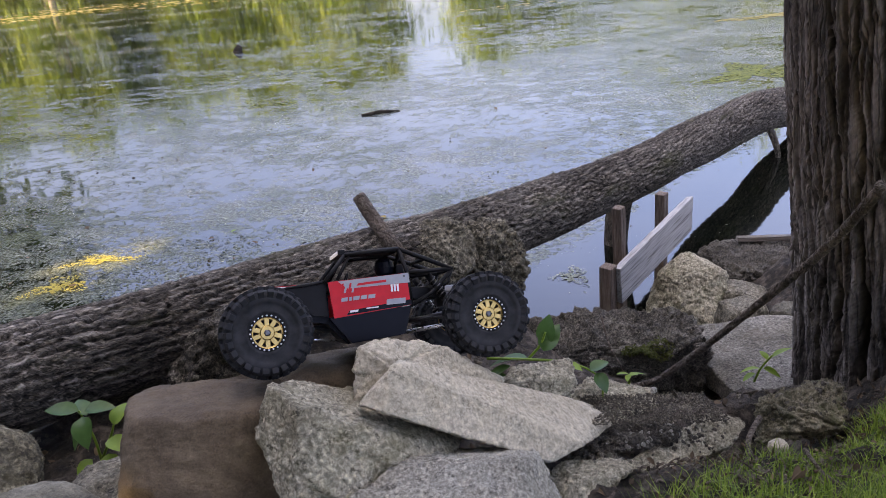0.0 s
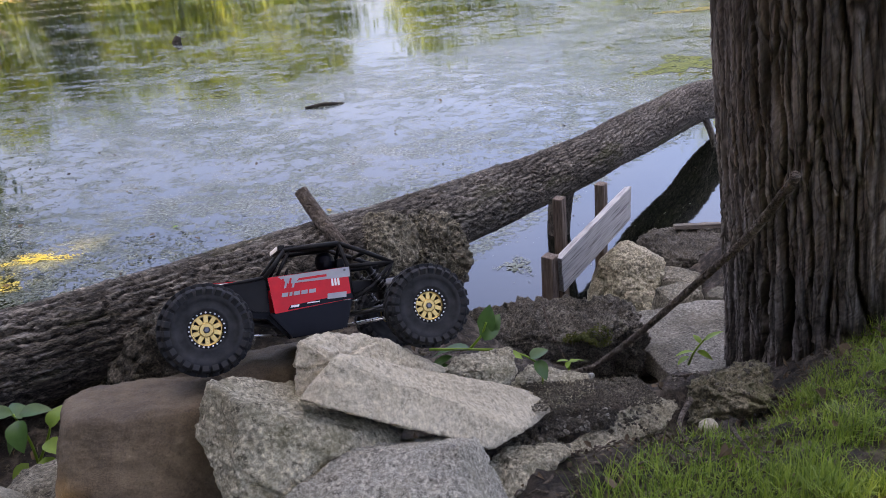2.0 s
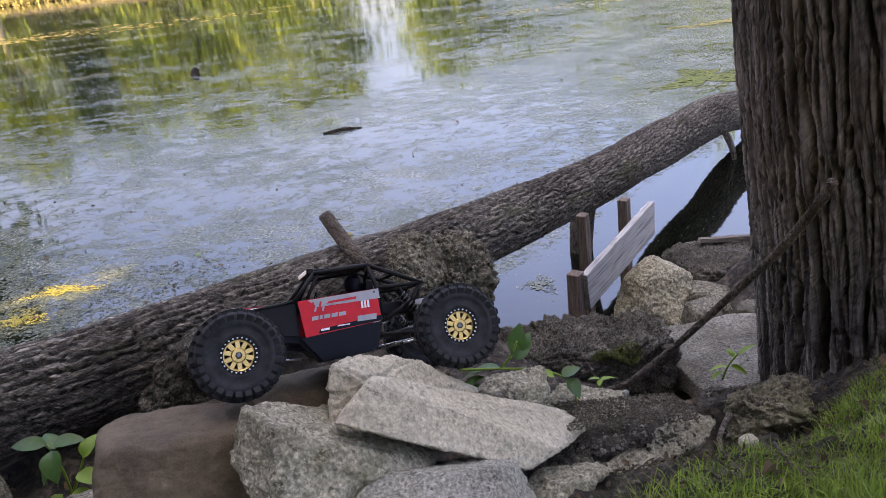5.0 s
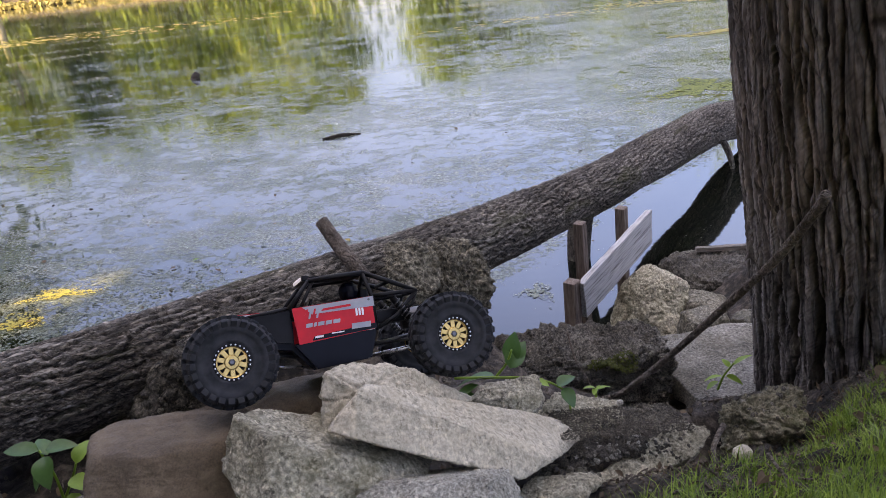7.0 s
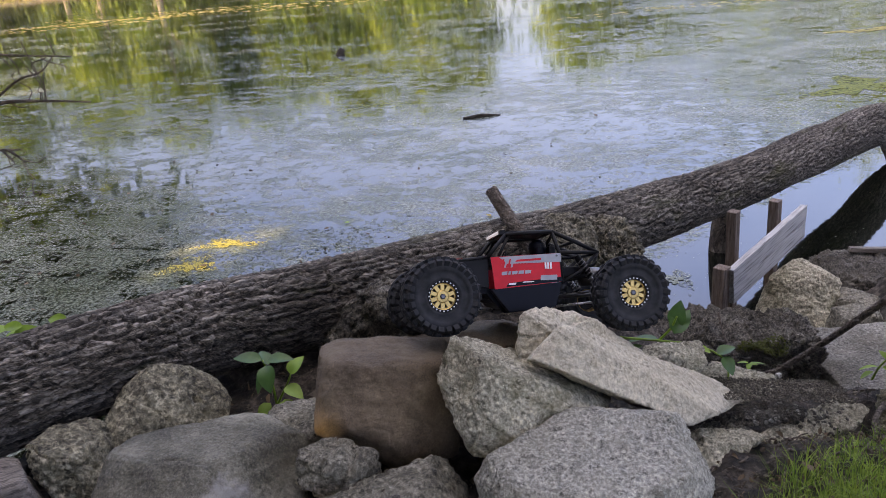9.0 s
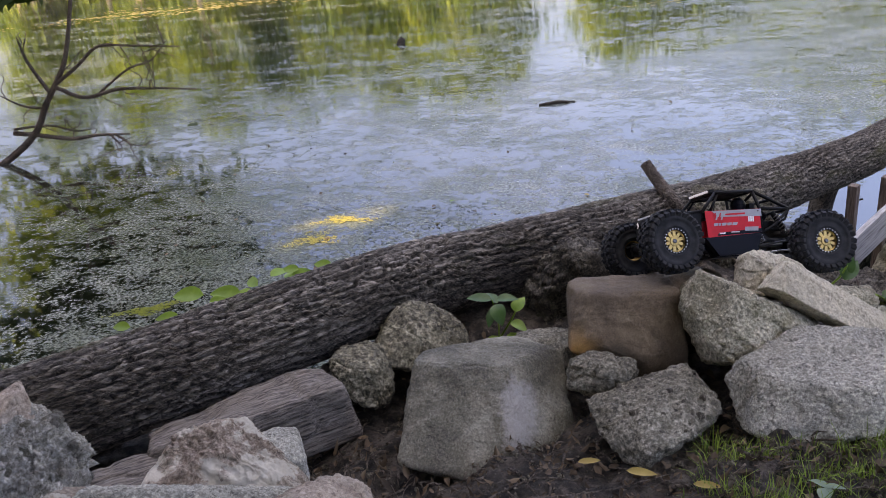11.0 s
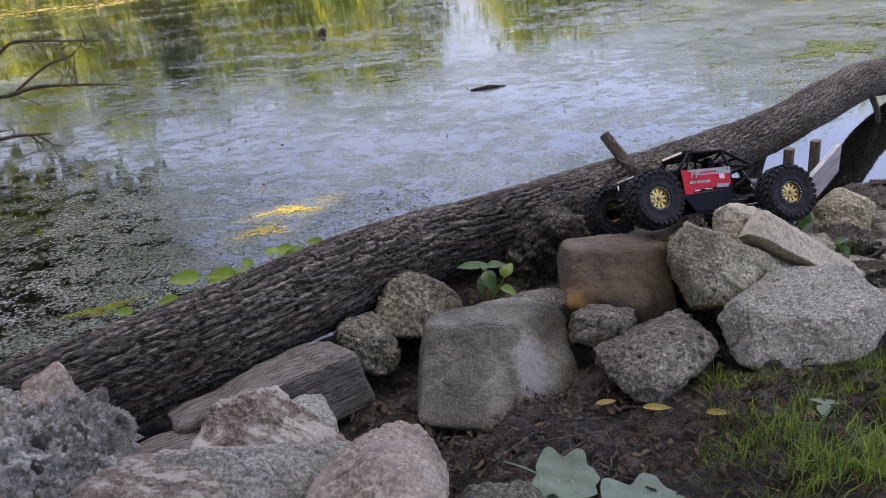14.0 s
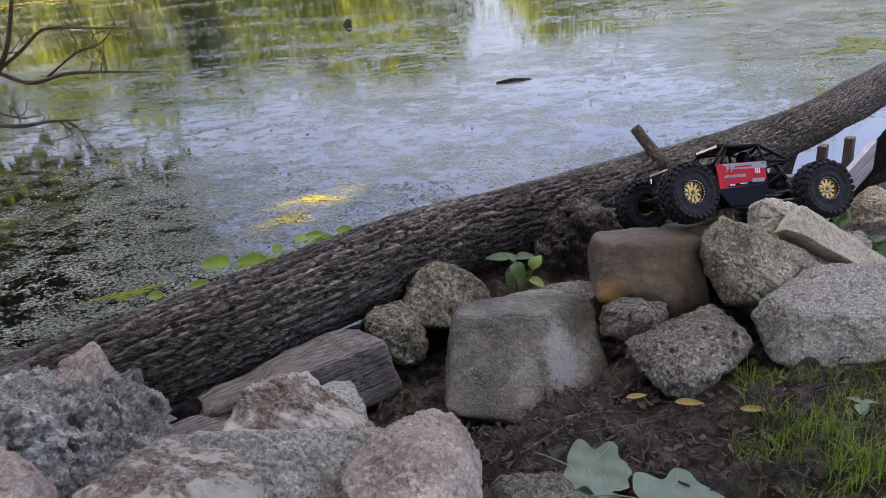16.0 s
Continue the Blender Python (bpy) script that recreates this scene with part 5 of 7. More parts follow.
def build_crawler():
    car = tagged(new("toy_crawler"), "black and red model rock crawler with gold rims, on the stones", "toy car")
    AX, TR = 0.1547, 0.098
    # wheels; the near ones sit a little apart in height, as the stones do
    for x, s, dz, st in ((AX, 1, 0.0, 4), (AX, -1, 0.0, 4), (-AX, 1, 0.0, -3), (-AX, -1, -0.004, -3)):
        build_wheel(car, x, s * TR, dz, s, st)
    # shell: heights over the axles, x forward of the middle
    tub = [(0.15, 0.058), (0.062, 0.062), (0.062, 0.014), (-0.055, 0.022), (-0.055, 0.0), (-0.042, -0.020), (0.038, -0.026), (0.066, 0.006), (0.10, 0.012), (0.128, 0.03), (0.155, 0.043)]
    piece("tub", plate(tub, -0.034, 0.034), M_TUB, car, "gloss black chassis tub")
    side = [(0.064, 0.012), (-0.055, 0.022), (-0.043, -0.018), (0.036, -0.024)]
    for s in (-1, 1):
        piece("sill", plate(side, s * 0.044, s * 0.06), M_TUB, car, "gloss black lower side pod")
        wing = [(0.152, 0.055), (0.066, 0.063), (0.066, 0.016), (0.086, 0.018), (0.108, 0.04), (0.148, 0.046)]
        piece("front_wing", plate(wing, s * 0.03, s * 0.05), M_BLACK, car, "matt black front wing")
        # door panel with its wrap
        y = s * 0.0605
        door = piece("door_panel", plate([(0.064, 0.064), (-0.054, 0.070), (-0.056, 0.023), (0.058, 0.012)], y - s * 0.0015, y), M_REDPAINT, car, "red and silver wrapped door panel")
        z = y + s * 0.0008
        piece("silver_band", plate([(0.05, 0.064), (-0.054, 0.0698), (-0.055, 0.0555), (0.036, 0.053)], y, z), M_SILVER, door, "silver band")
        piece("black_band", plate([(0.04, 0.0155), (0.036, 0.0215), (-0.055, 0.031), (-0.056, 0.0232)], y, z), M_TUB, door, "black lower band")
        piece("red_stripe", plate([(0.02, 0.0595), (-0.02, 0.062), (-0.02, 0.0585), (0.024, 0.056)], z, z + s * 0.0004), M_REDPAINT, door, "red stripe")
        for i in range(4):
            x0 = 0.048 - i * 0.0055
            piece("slash", plate([(x0, 0.047), (x0 - 0.0028, 0.047), (x0 - 0.0068, 0.0605), (x0 - 0.004, 0.0605)], z, z + s * 0.0004), M_SILVER if i % 2 else M_REDPAINT, door, "slanting stripe")
        # plain bars where the lettering is
        for x0, x1, z0, z1, mt in ((0.047, 0.038, 0.0345, 0.040, M_SILVER), (0.036, 0.032, 0.035, 0.0405, M_SILVER), (0.030, 0.021, 0.0355, 0.041, M_SILVER), (0.019, 0.010, 0.036, 0.0415, M_SILVER), (0.008, -0.002, 0.0365, 0.042, M_SILVER), (0.036, 0.024, 0.0185, 0.0215, M_WHITEPAINT), (0.012, -0.006, 0.022, 0.0238, M_WHITEPAINT), (-0.018, -0.046, 0.0255, 0.0335, M_SILVER)):
            piece("lettering_bar", plate([(x0, z0), (x1, z0 + 0.0006), (x1 - 0.001, z1 + 0.0006), (x0 - 0.001, z1)], z + s * 0.0002, z + s * 0.0007), mt, door, "pale bar of lettering")
        for i in range(3):
            piece("badge_bar", plate([(-0.026 - i * 0.0045, 0.044), (-0.029 - i * 0.0045, 0.044), (-0.029 - i * 0.0045, 0.0545), (-0.026 - i * 0.0045, 0.0545)], z + s * 0.0002, z + s * 0.0007), M_WHITEPAINT, door, "white upright bar of a badge")
        piece("panel_bolt", moved(lathe([(-0.001, 0), (-0.001, 0.0018), (0.001, 0.0018), (0.001, 0)], 10), Matrix.Translation((-0.047, z, 0.0655))), M_DARKSTEEL, door, "dark bolt")
        # cage
        r = 0.0032
        bent([(0.068, s * 0.058, 0.064), (0.036, s * 0.05, 0.1015)], r, M_BLACK, car, "front_pillar")
        bent([(0.05, s * 0.057, 0.066), (0.03, s * 0.05, 0.100)], r * 0.8, M_BLACK, car, "front_pillar")
        bent([(0.036, s * 0.05, 0.1015), (-0.004, s * 0.05, 0.105), (-0.044, s * 0.05, 0.1065)], r * 1.15, M_BLACK, car, "roof_rail")
        bent([(-0.044, s * 0.05, 0.1065), (-0.053, s * 0.058, 0.071), (-0.056, s * 0.058, 0.02)], r, M_BLACK, car, "rear_pillar")
        bent([(-0.044, s * 0.05, 0.1065), (-0.085, s * 0.045, 0.0905), (-0.127, s * 0.04, 0.0725)], r * 1.1, M_BLACK, car, "rear_stay")
        bent([(-0.053, s * 0.058, 0.071), (-0.127, s * 0.04, 0.0725)], r, M_BLACK, car, "tail_rail")
        bent([(-0.056, s * 0.055, 0.022), (-0.09, s * 0.048, 0.038), (-0.127, s * 0.04, 0.0725)], r, M_BLACK, car, "lower_stay")
        bent([(-0.127, s * 0.04, 0.0725), (-0.118, s * 0.04, 0.052), (-0.10, s * 0.045, 0.044)], r * 0.8, M_BLACK, car, "tail_brace")
        bent([(0.152, s * 0.04, 0.056), (0.064, s * 0.056, 0.0655)], r * 0.8, M_BLACK, car, "bonnet_rail")
        bent([(0.158, s * 0.034, 0.054), (0.17, s * 0.03, 0.04)], r * 0.8, M_BLACK, car, "nose_rail")
        # running gear
        shock(car, (-0.088, s * 0.042, 0.066), (-0.128, s * 0.05, 0.004))
        shock(car, (0.108, s * 0.036, 0.05), (0.136, s * 0.05, 0.006))
        rod((0.03, s * 0.026, -0.022), (0.15, s * 0.052, -0.008), 0.002, M_STEEL, car, "lower_link", "polished steel link rod")
        rod((0.052, s * 0.018, -0.006), (0.148, s * 0.02, 0.012), 0.0022, M_DARKSTEEL, car, "upper_link", "dark steel link rod")
        rod((-0.04, s * 0.026, -0.018), (-0.15, s * 0.052, -0.008), 0.002, M_STEEL, car, "lower_link", "polished steel link rod")
        rod((-0.05, s * 0.02, -0.002), (-0.148, s * 0.02, 0.012), 0.0022, M_DARKSTEEL, car, "upper_link", "dark steel link rod")
        headlight = piece("headlight", moved(lathe([(-0.004, 0), (-0.004, 0.0075), (0.002, 0.0075), (0.003, 0.0062)], 20), Matrix.Translation((0.163, s * 0.028, 0.046)) @ Matrix.Rotation(-math.pi / 2, 4, "Z")), M_BLACK, car, "round headlight")
        piece("lens", moved(lathe([(0.0022, 0), (0.0026, 0.0058), (0.0008, 0.0062)], 20), Matrix.Translation((0.163, s * 0.028, 0.046)) @ Matrix.Rotation(-math.pi / 2, 4, "Z")), M_LED, headlight, "lit white lens")
    piece("bonnet", box(0.066, 0.158, -0.046, 0.046, 0.0585, 0.0625, 0.0015), M_WHITEPAINT, car, "white wrapped bonnet")
    piece("bonnet_patch", box(0.085, 0.15, -0.045, -0.012, 0.063, 0.0638), M_ORANGE, car, "orange bonnet graphic")
    piece("bonnet_patch", box(0.085, 0.15, 0.016, 0.045, 0.063, 0.0638), M_REDPAINT, car, "red bonnet graphic")
    piece("nose", box(0.15, 0.162, -0.05, 0.05, 0.03, 0.058, 0.004), M_BLACK, car, "matt black nose panel")
    piece("roof", box(-0.042, 0.034, -0.046, 0.046, 0.1065, 0.1085, 0.0008), M_BLACK, car, "black roof panel")
    piece("roof_patch", box(-0.03, 0.02, -0.036, 0.01, 0.1088, 0.1095), M_ORANGE, car, "orange and red roof graphic")
    bar = piece("light_bar", box(0.034, 0.044, -0.046, 0.046, 0.1025, 0.1105, 0.0015), M_BLACK, car, "black light bar over the windscreen")
    for i in range(10):
        piece("lamp_cell", moved(lathe([(-0.0005, 0), (-0.0005, 0.003), (0.0012, 0.0026), (0.0014, 0)], 10), Matrix.Translation((0.0445, -0.036 + i * 0.008, 0.1065)) @ Matrix.Rotation(-math.pi / 2, 4, "Z")), M_LED, bar, "lit white lamp")
    for x, z, w in ((0.036, 0.1015, 0.05), (-0.044, 0.1065, 0.05), (-0.127, 0.0725, 0.04), (-0.085, 0.0905, 0.045), (0.066, 0.0655, 0.056)):
        rod((x, -w, z), (x, w, z), 0.003, M_BLACK, car, "cross_bar")
    bent([(-0.05, -0.054, 0.066), (-0.046, 0.05, 0.104)], 0.0028, M_BLACK, car, "cross_brace")
    bent([(-0.127, -0.04, 0.0725), (-0.056, 0.05, 0.07)], 0.0025, M_BLACK, car, "cross_brace")
    # cab: seats, plain helmeted dummy, dash
    piece("seat", joined([box(-0.045, -0.005, 0.008, 0.044, 0.03, 0.042, 0.003), box(-0.052, -0.04, 0.008, 0.044, 0.04, 0.084, 0.003)]), M_BLACK, car, "black bucket seat")
    piece("seat", joined([box(-0.045, -0.005, -0.044, -0.008, 0.03, 0.042, 0.003), box(-0.052, -0.04, -0.044, -0.008, 0.04, 0.084, 0.003)]), M_BLACK, car, "black bucket seat")
    hel = lathe([(-0.016, 0.0), (-0.0145, 0.0075), (-0.009, 0.0135), (0, 0.0155), (0.008, 0.0135), (0.0135, 0.0085), (0.0155, 0.0)], 24)
    piece("dummy", joined([moved(hel, Matrix.Translation((-0.026, 0.026, 0.0815)) @ Matrix.Rotation(math.pi / 2, 4, "X")), box(-0.04, -0.018, 0.013, 0.04, 0.04, 0.068, 0.005)]), M_TUB, car, "plain black helmeted dummy")
    piece("dash", box(0.042, 0.066, -0.05, 0.05, 0.05, 0.064, 0.003), M_BLACK, car, "black dashboard")
    wheel = [(0.034 - 0.004 * math.sin(a), 0.026 + 0.011 * math.cos(a), 0.066 + 0.011 * math.sin(a)) for a in np.linspace(0, 2 * math.pi, 20)]
    piece("steering_wheel", tube(wheel, [0.0012, 0.0012], 6), M_BLACK, car, "black steering wheel", True)
    # axles, skid, motor, driveshafts
    for s, n in ((1, "front_axle"), (-1, "rear_axle")):
        ax = piece(n, tube([(s * AX, -0.078, 0), (s * AX, 0.078, 0)], [0.0085, 0.0085], 14), M_BLACK, car, "black axle housing", True)
        piece("diff_cover", moved(lathe([(-0.012, 0.004), (-0.01, 0.015), (0.01, 0.015), (0.012, 0.004)], 18), Matrix.Translation((s * AX, -0.012, 0.001))), M_BLACK, ax, "round differential cover", True)
        rod((s * (AX - 0.012), -0.01, 0.004), (s * 0.05, 0.0, 0.0), 0.004, M_DARKSTEEL, car, "driveshaft", "dark steel driveshaft")
        for y in (-1, 1):
            piece("knuckle", box(s * AX - 0.009, s * AX + 0.009, y * 0.068 - 0.006, y * 0.068 + 0.006, -0.014, 0.014, 0.002), M_BLACK, ax, "black axle end carrier")
    rod((AX + 0.016, -0.075, 0.006), (AX + 0.016, 0.075, 0.006), 0.0022, M_STEEL, car, "steering_link", "polished steel steering rod")
    rod((AX + 0.012, 0.06, 0.012), (AX + 0.012, -0.03, 0.02), 0.0022, M_STEEL, car, "drag_link", "polished steel drag link")
    piece("servo", box(AX - 0.008, AX + 0.012, -0.03, 0.012, 0.012, 0.032, 0.002), M_BLACK, car, "black steering servo")
    piece("battery", box(-0.118, -0.062, -0.028, 0.028, 0.03, 0.05, 0.003), M_BLACK, car, "black battery tray")
    piece("motor", moved(lathe([(-0.025, 0), (-0.025, 0.0165), (0.025, 0.0165), (0.025, 0)], 26), Matrix.Translation((-0.135, 0.0, 0.034)) @ Matrix.Rotation(math.pi / 2, 4, "Z")), M_DARKSTEEL, car, "silver electric motor", True)
    return car


crawler = build_crawler()
FRONT, REAR, EYE_AT = Vector((-0.184, 0.9885, 0.779)), Vector((0.102, 1.097, 0.733)), Vector((0.172, 0.149, 1.26))
fwd = (FRONT - REAR).normalized()
left = (EYE_AT - (FRONT + REAR) / 2).normalized()
left = (left - fwd * left.dot(fwd)).normalized()
upw = fwd.cross(left)
mid = (FRONT + REAR) / 2 - left * 0.098
crawler.matrix_world = Matrix(((fwd.x, left.x, upw.x, mid.x), (fwd.y, left.y, upw.y, mid.y), (fwd.z, left.z, upw.z, mid.z), (0, 0, 0, 1)))

# ---- board fence at the inlet ----
def board_shape(length, height, thick, seed, ragged=0.004):
    """A weathered plank along x with worn ends."""
    n = 40
    xs = np.linspace(0, length, n)
    rng = np.random.RandomState(seed)
    top = height / 2 + 0.0015 * vnoise(np.stack([xs * 30, xs * 0, xs * 0], 1), seed)
    bot = -height / 2 + 0.0015 * vnoise(np.stack([xs * 30, xs * 0 + 9, xs * 0], 1), seed)
    V = []
    for y in (-thick / 2, thick / 2):
        for z in (top, bot):
            x = xs.copy()
            x[-1] += rng.normal() * ragged
            x[0] += rng.normal() * ragged * 0.3
            V.append(np.stack([x, np.full(n, y), z], 1))
    a, b, c, d = 0, n, 2 * n, 3 * n
    Fs = []
    for i in range(n - 1):
        Fs += [[a + i, a + i + 1, b + i + 1, b + i], [c + i, d + i, d + i + 1, c + i + 1], [a + i, c + i, c + i + 1, a + i + 1], [b + i, b + i + 1, d + i + 1, d + i]]
    Fs += [[a, b, d, c], [a + n - 1, c + n - 1, d + n - 1, b + n - 1]]
    return np.concatenate(V), Fs


fence = tagged(new("board_fence"), "small weathered plank fence on brown posts in shallow water", "fence")
b0, b1 = np.array([0.412, 1.985, 0.31]), np.array([0.678, 2.35, 0.362])
run = b1 - b0
yaw = math.degrees(math.atan2(run[1], run[0]))
rise = -math.degrees(math.atan2(run[2], math.hypot(run[0], run[1])))
for dz, hh, sd in ((0.029, 0.054, 3), (-0.027, 0.054, 4)):
    pl = piece("plank", board_shape(np.linalg.norm(run), hh, 0.018, sd), M_BOARD, fence, "silver-grey weathered plank")
    pl.matrix_local = pose(*b0, 0, rise, yaw) @ pose(0, 0, dz)
for (x, y, z0, z1, s, tilt) in ((0.385, 1.985, 0.08, 0.372, 0.036, 0), (0.43, 2.12, -0.25, 0.487, 0.029, -3), (0.588, 2.33, -0.25, 0.442, 0.031, -2)):
    ps = piece("post", box(-s / 2, s / 2, -s / 2, s / 2, z0 - z1, 0, 0.003), M_POST, fence, "square brown wooden post")
    ps.matrix_local = pose(x, y, z1, 0, tilt, yaw)
plank = tagged(new("loose_plank", mesh_of("loose_plank", *board_shape(0.2, 0.03, 0.014, 8), M_OLDWOOD, False)), "short grey plank lying on old asphalt", "plank")
plank.matrix_world = pose(0.87, 2.5, 0.2, 80, 0, -4)

chunk = tagged(new("wood_chunk", rock_mesh((0.369, 0.12, 0.117), 16, (0.95, 0.94), (-0.05, 0.04), 95, n=44, rough=0.003, cuts=3, cut=0.95, crack=0.006, mat=M_OLDWOOD)), "split chunk of grey weathered timber below the log", "timber")
chunk.matrix_world = pose(-0.922, 0.637, 0.552, -6, 2, 44)
chunk = tagged(new("wood_chunk", rock_mesh((0.3, 0.12, 0.1), 12, (0.95, 0.9), (0, 0), 97, n=36, rough=0.003, cuts=3, cut=0.95, crack=0.006, mat=M_OLDWOOD)), "dark weathered timber under broken concrete", "timber")
chunk.matrix_world = pose(-1.02, 0.43, 0.56, 0, 8, 44)

# ---- bare branches ----
stick = tagged(new("dead_branch", barked([(0.36, 1.37, 0.41), (0.402, 1.36, 0.433), (0.47, 1.305, 0.535), (0.525, 1.2, 0.68), (0.556, 1.1, 0.8), (0.545, 0.96, 0.93), (0.544, 0.94, 0.955)], [0.005, 0.0058, 0.006, 0.0062, 0.0056], 20, 160, 0.01, 0.001, 4, 66, M_TWIG)), "long crooked dead branch leaning over the stones", "branch")


def branch_thing(label, stems):
    ob = tagged(new("bare_branch"), label, "branch")
    rng = np.random.RandomState(8)
    for pts, r in stems:
        limb = under(new("limb", mesh_of("limb", *tube(pts, [r * 0.85, r * 0.65, r * 0.25], 8, 22), M_TWIG)), ob)
        way = spline(pts, 30)
        for i in range(int(len(pts) * 0.8)):
            k = rng.randint(6, 29)
            side = rng.normal(size=3) * np.array([1, 0.5, 1])
            ahead = (way[k] - way[k - 1]) / np.linalg.norm(way[k] - way[k - 1])
            go = ahead * 0.8 + side / np.linalg.norm(side)
            reach = (0.1 + 0.22 * rng.rand()) * go / np.linalg.norm(go)
            kink = rng.normal(size=3) * 0.018
            under(new("twig", mesh_of("twig", *tube([way[k], way[k] + reach * 0.4 + kink, way[k] + reach * 0.75 - kink, way[k] + reach], [0.0045, 0.0035, 0.0018], 5, 9), M_TWIG)), limb)
    return ob


branch_thing("bare dead branch reaching out over the pond", [
    ([(-5.6, 4.3, -0.25), (-4.98, 4.35, 0.06), (-4.69, 4.35, 0.25), (-4.54, 4.35, 0.44), (-4.39, 4.35, 0.6), (-4.25, 4.35, 0.77), (-4.08, 4.35, 1.13), (-4.0, 4.35, 1.4)], 0.034),
    ([(-4.9, 4.35, 0.24), (-4.7, 4.35, 0.22), (-4.4, 4.35, 0.18), (-4.15, 4.35, 0.2), (-3.88, 4.35, 0.2)], 0.024),
    ([(-4.0, 4.35, 0.2), (-3.92, 4.34, 0.15), (-3.87, 4.33, 0.11)], 0.013),
    ([(-4.05, 4.35, 0.2), (-3.98, 4.34, 0.13), (-3.96, 4.33, 0.1)], 0.01),
    ([(-4.4, 4.35, 0.57), (-4.15, 4.32, 0.49), (-3.84, 4.3, 0.54), (-3.5, 4.3, 0.53), (-3.21, 4.3, 0.51)], 0.019),
    ([(-4.03, 4.35, 0.52), (-3.75, 4.35, 0.67), (-3.55, 4.35, 0.72), (-3.4, 4.35, 0.84)], 0.011),
    ([(-3.55, 4.32, 0.53), (-3.53, 4.32, 0.66), (-3.5, 4.32, 0.76)], 0.006),
    ([(-4.38, 4.35, 0.6), (-4.17, 4.35, 0.71), (-3.95, 4.35, 0.84), (-3.7, 4.35, 0.83), (-3.3, 4.35, 0.8)], 0.016),
    ([(-4.47, 4.35, 0.54), (-4.58, 4.35, 0.77), (-4.61, 4.35, 0.95)], 0.018),
    ([(-4.55, 4.35, 0.42), (-4.75, 4.35, 0.45), (-4.95, 4.35, 0.55)], 0.014),
    ([(-4.89, 4.35, 0.27), (-4.57, 4.35, 0.29), (-4.35, 4.35, 0.24), (-4.18, 4.35, 0.25)], 0.012),
])
twig = tagged(new("twig", mesh_of("twig", *tube([(0.33, 1.66, 0.4), (0.34, 1.6, 0.36), (0.36, 1.56, 0.33), (0.38, 1.52, 0.27)], [0.0022, 0.0018], 6, 20), M_TWIG)), "thin pale twig on the earth clump", "twig")
twig = tagged(new("twig", mesh_of("twig", *tube([(0.49, 1.075, 0.553), (0.47, 1.042, 0.557), (0.455, 1.011, 0.56), (0.446, 0.97, 0.56)], [0.0045, 0.0038, 0.003], 8, 20), M_TWIG)), "short crooked twig in the grass", "twig")

# ---- leaves and plants ----
def blade(length, width, bend=0.3, fold=0.25, n=8, tip=1.0, lobes=0):
    """A broad leaf along x with a folded midrib and drooping tip."""
    u = np.linspace(0, 1, n)
    w = width * np.sin(np.pi * u ** 0.8) ** 0.8
    w[-1] = 0
    x, z = length * u, -bend * length * u ** 2
    V = [np.stack([x, s * w * 0.5, z + fold * np.abs(s) * w * 0.5], 1) for s in (-1, -0.5, 0, 0.5, 1)]
    return np.concatenate(V), grid_faces(n, 5)


def plant(label, at, stems, leaves, mat, category="plant"):
    """stems: lists of points; leaves: (place, yaw, pitch, length, width)."""
    ob = tagged(new("green_plant"), label, category)
    ob.location = at
    for s in stems:
        under(new("stem", mesh_of("stem", *tube(s, [0.0026, 0.0018], 6, 14), M_LEAF_LIME)), ob)
    for k, (p, yw, pt, ln, wd, *m) in enumerate(leaves):
        lf = under(new("leaf", mesh_of("leaf", *blade(ln * 0.85, wd * 1.0, 0.25 + 0.1 * (k % 3)), m[0] if m else mat)), ob)
        lf.matrix_local = pose(*p, (k * 37) % 40 - 20, -pt, yw)
    return ob


plant("green shoots with broad leaves between the stones", (0.16, 1.22, 0.52),
      [[(-0.07, 0.0, 0.06), (0.0, 0.0, 0.055), (0.07, 0.0, 0.045), (0.115, -0.01, 0.02), (0.12, -0.02, -0.03)], [(0.0, 0.01, 0.05), (0.02, 0.01, 0.075), (0.03, 0.01, 0.1)]],
      [((0.03, 0.01, 0.075), 80, 75, 0.06, 0.035), ((0.025, 0.0, 0.07), 40, 55, 0.06, 0.036), ((0.0, 0.0, 0.055), 170, 10, 0.075, 0.036), ((-0.03, -0.01, 0.05), 200, -10, 0.06, 0.03), ((0.1, -0.01, 0.035), 20, 30, 0.04, 0.025), ((0.11, -0.01, 0.03), -60, -20, 0.04, 0.025), ((0.06, -0.01, 0.05), -30, 5, 0.035, 0.018, M_LEAF_LIME), ((-0.05, -0.01, 0.04), -90, -40, 0.05, 0.03), ((0.1, -0.06, -0.01), -80, -60, 0.045, 0.03)], M_LEAF)
plant("small lime-green shoot by the dead branch", (0.345, 1.35, 0.43), [[(0, 0, 0), (0, 0, 0.02)]],
      [((0, 0, 0.02), 0, 15, 0.035, 0.012), ((0, 0, 0.02), 180, 25, 0.028, 0.014), ((0, 0, 0.018), 40, 0, 0.035, 0.01), ((0, 0, 0.02), 250, 10, 0.025, 0.012)], M_LEAF_LIME)
plant("small lime-green sprig over the paving slab", (0.6, 1.43, 0.37), [[(0, 0, 0), (0.01, 0, 0.03), (0.03, 0, 0.06)]],
      [((0.03, 0, 0.055), 20, 30, 0.05, 0.02), ((0.01, 0, 0.03), 180, 10, 0.045, 0.018), ((0.015, 0, 0.03), -10, -10, 0.045, 0.018), ((0, 0, 0.02), 200, -10, 0.035, 0.016), ((0.02, 0, 0.05), 100, 30, 0.03, 0.015)], M_LEAF_LIME)
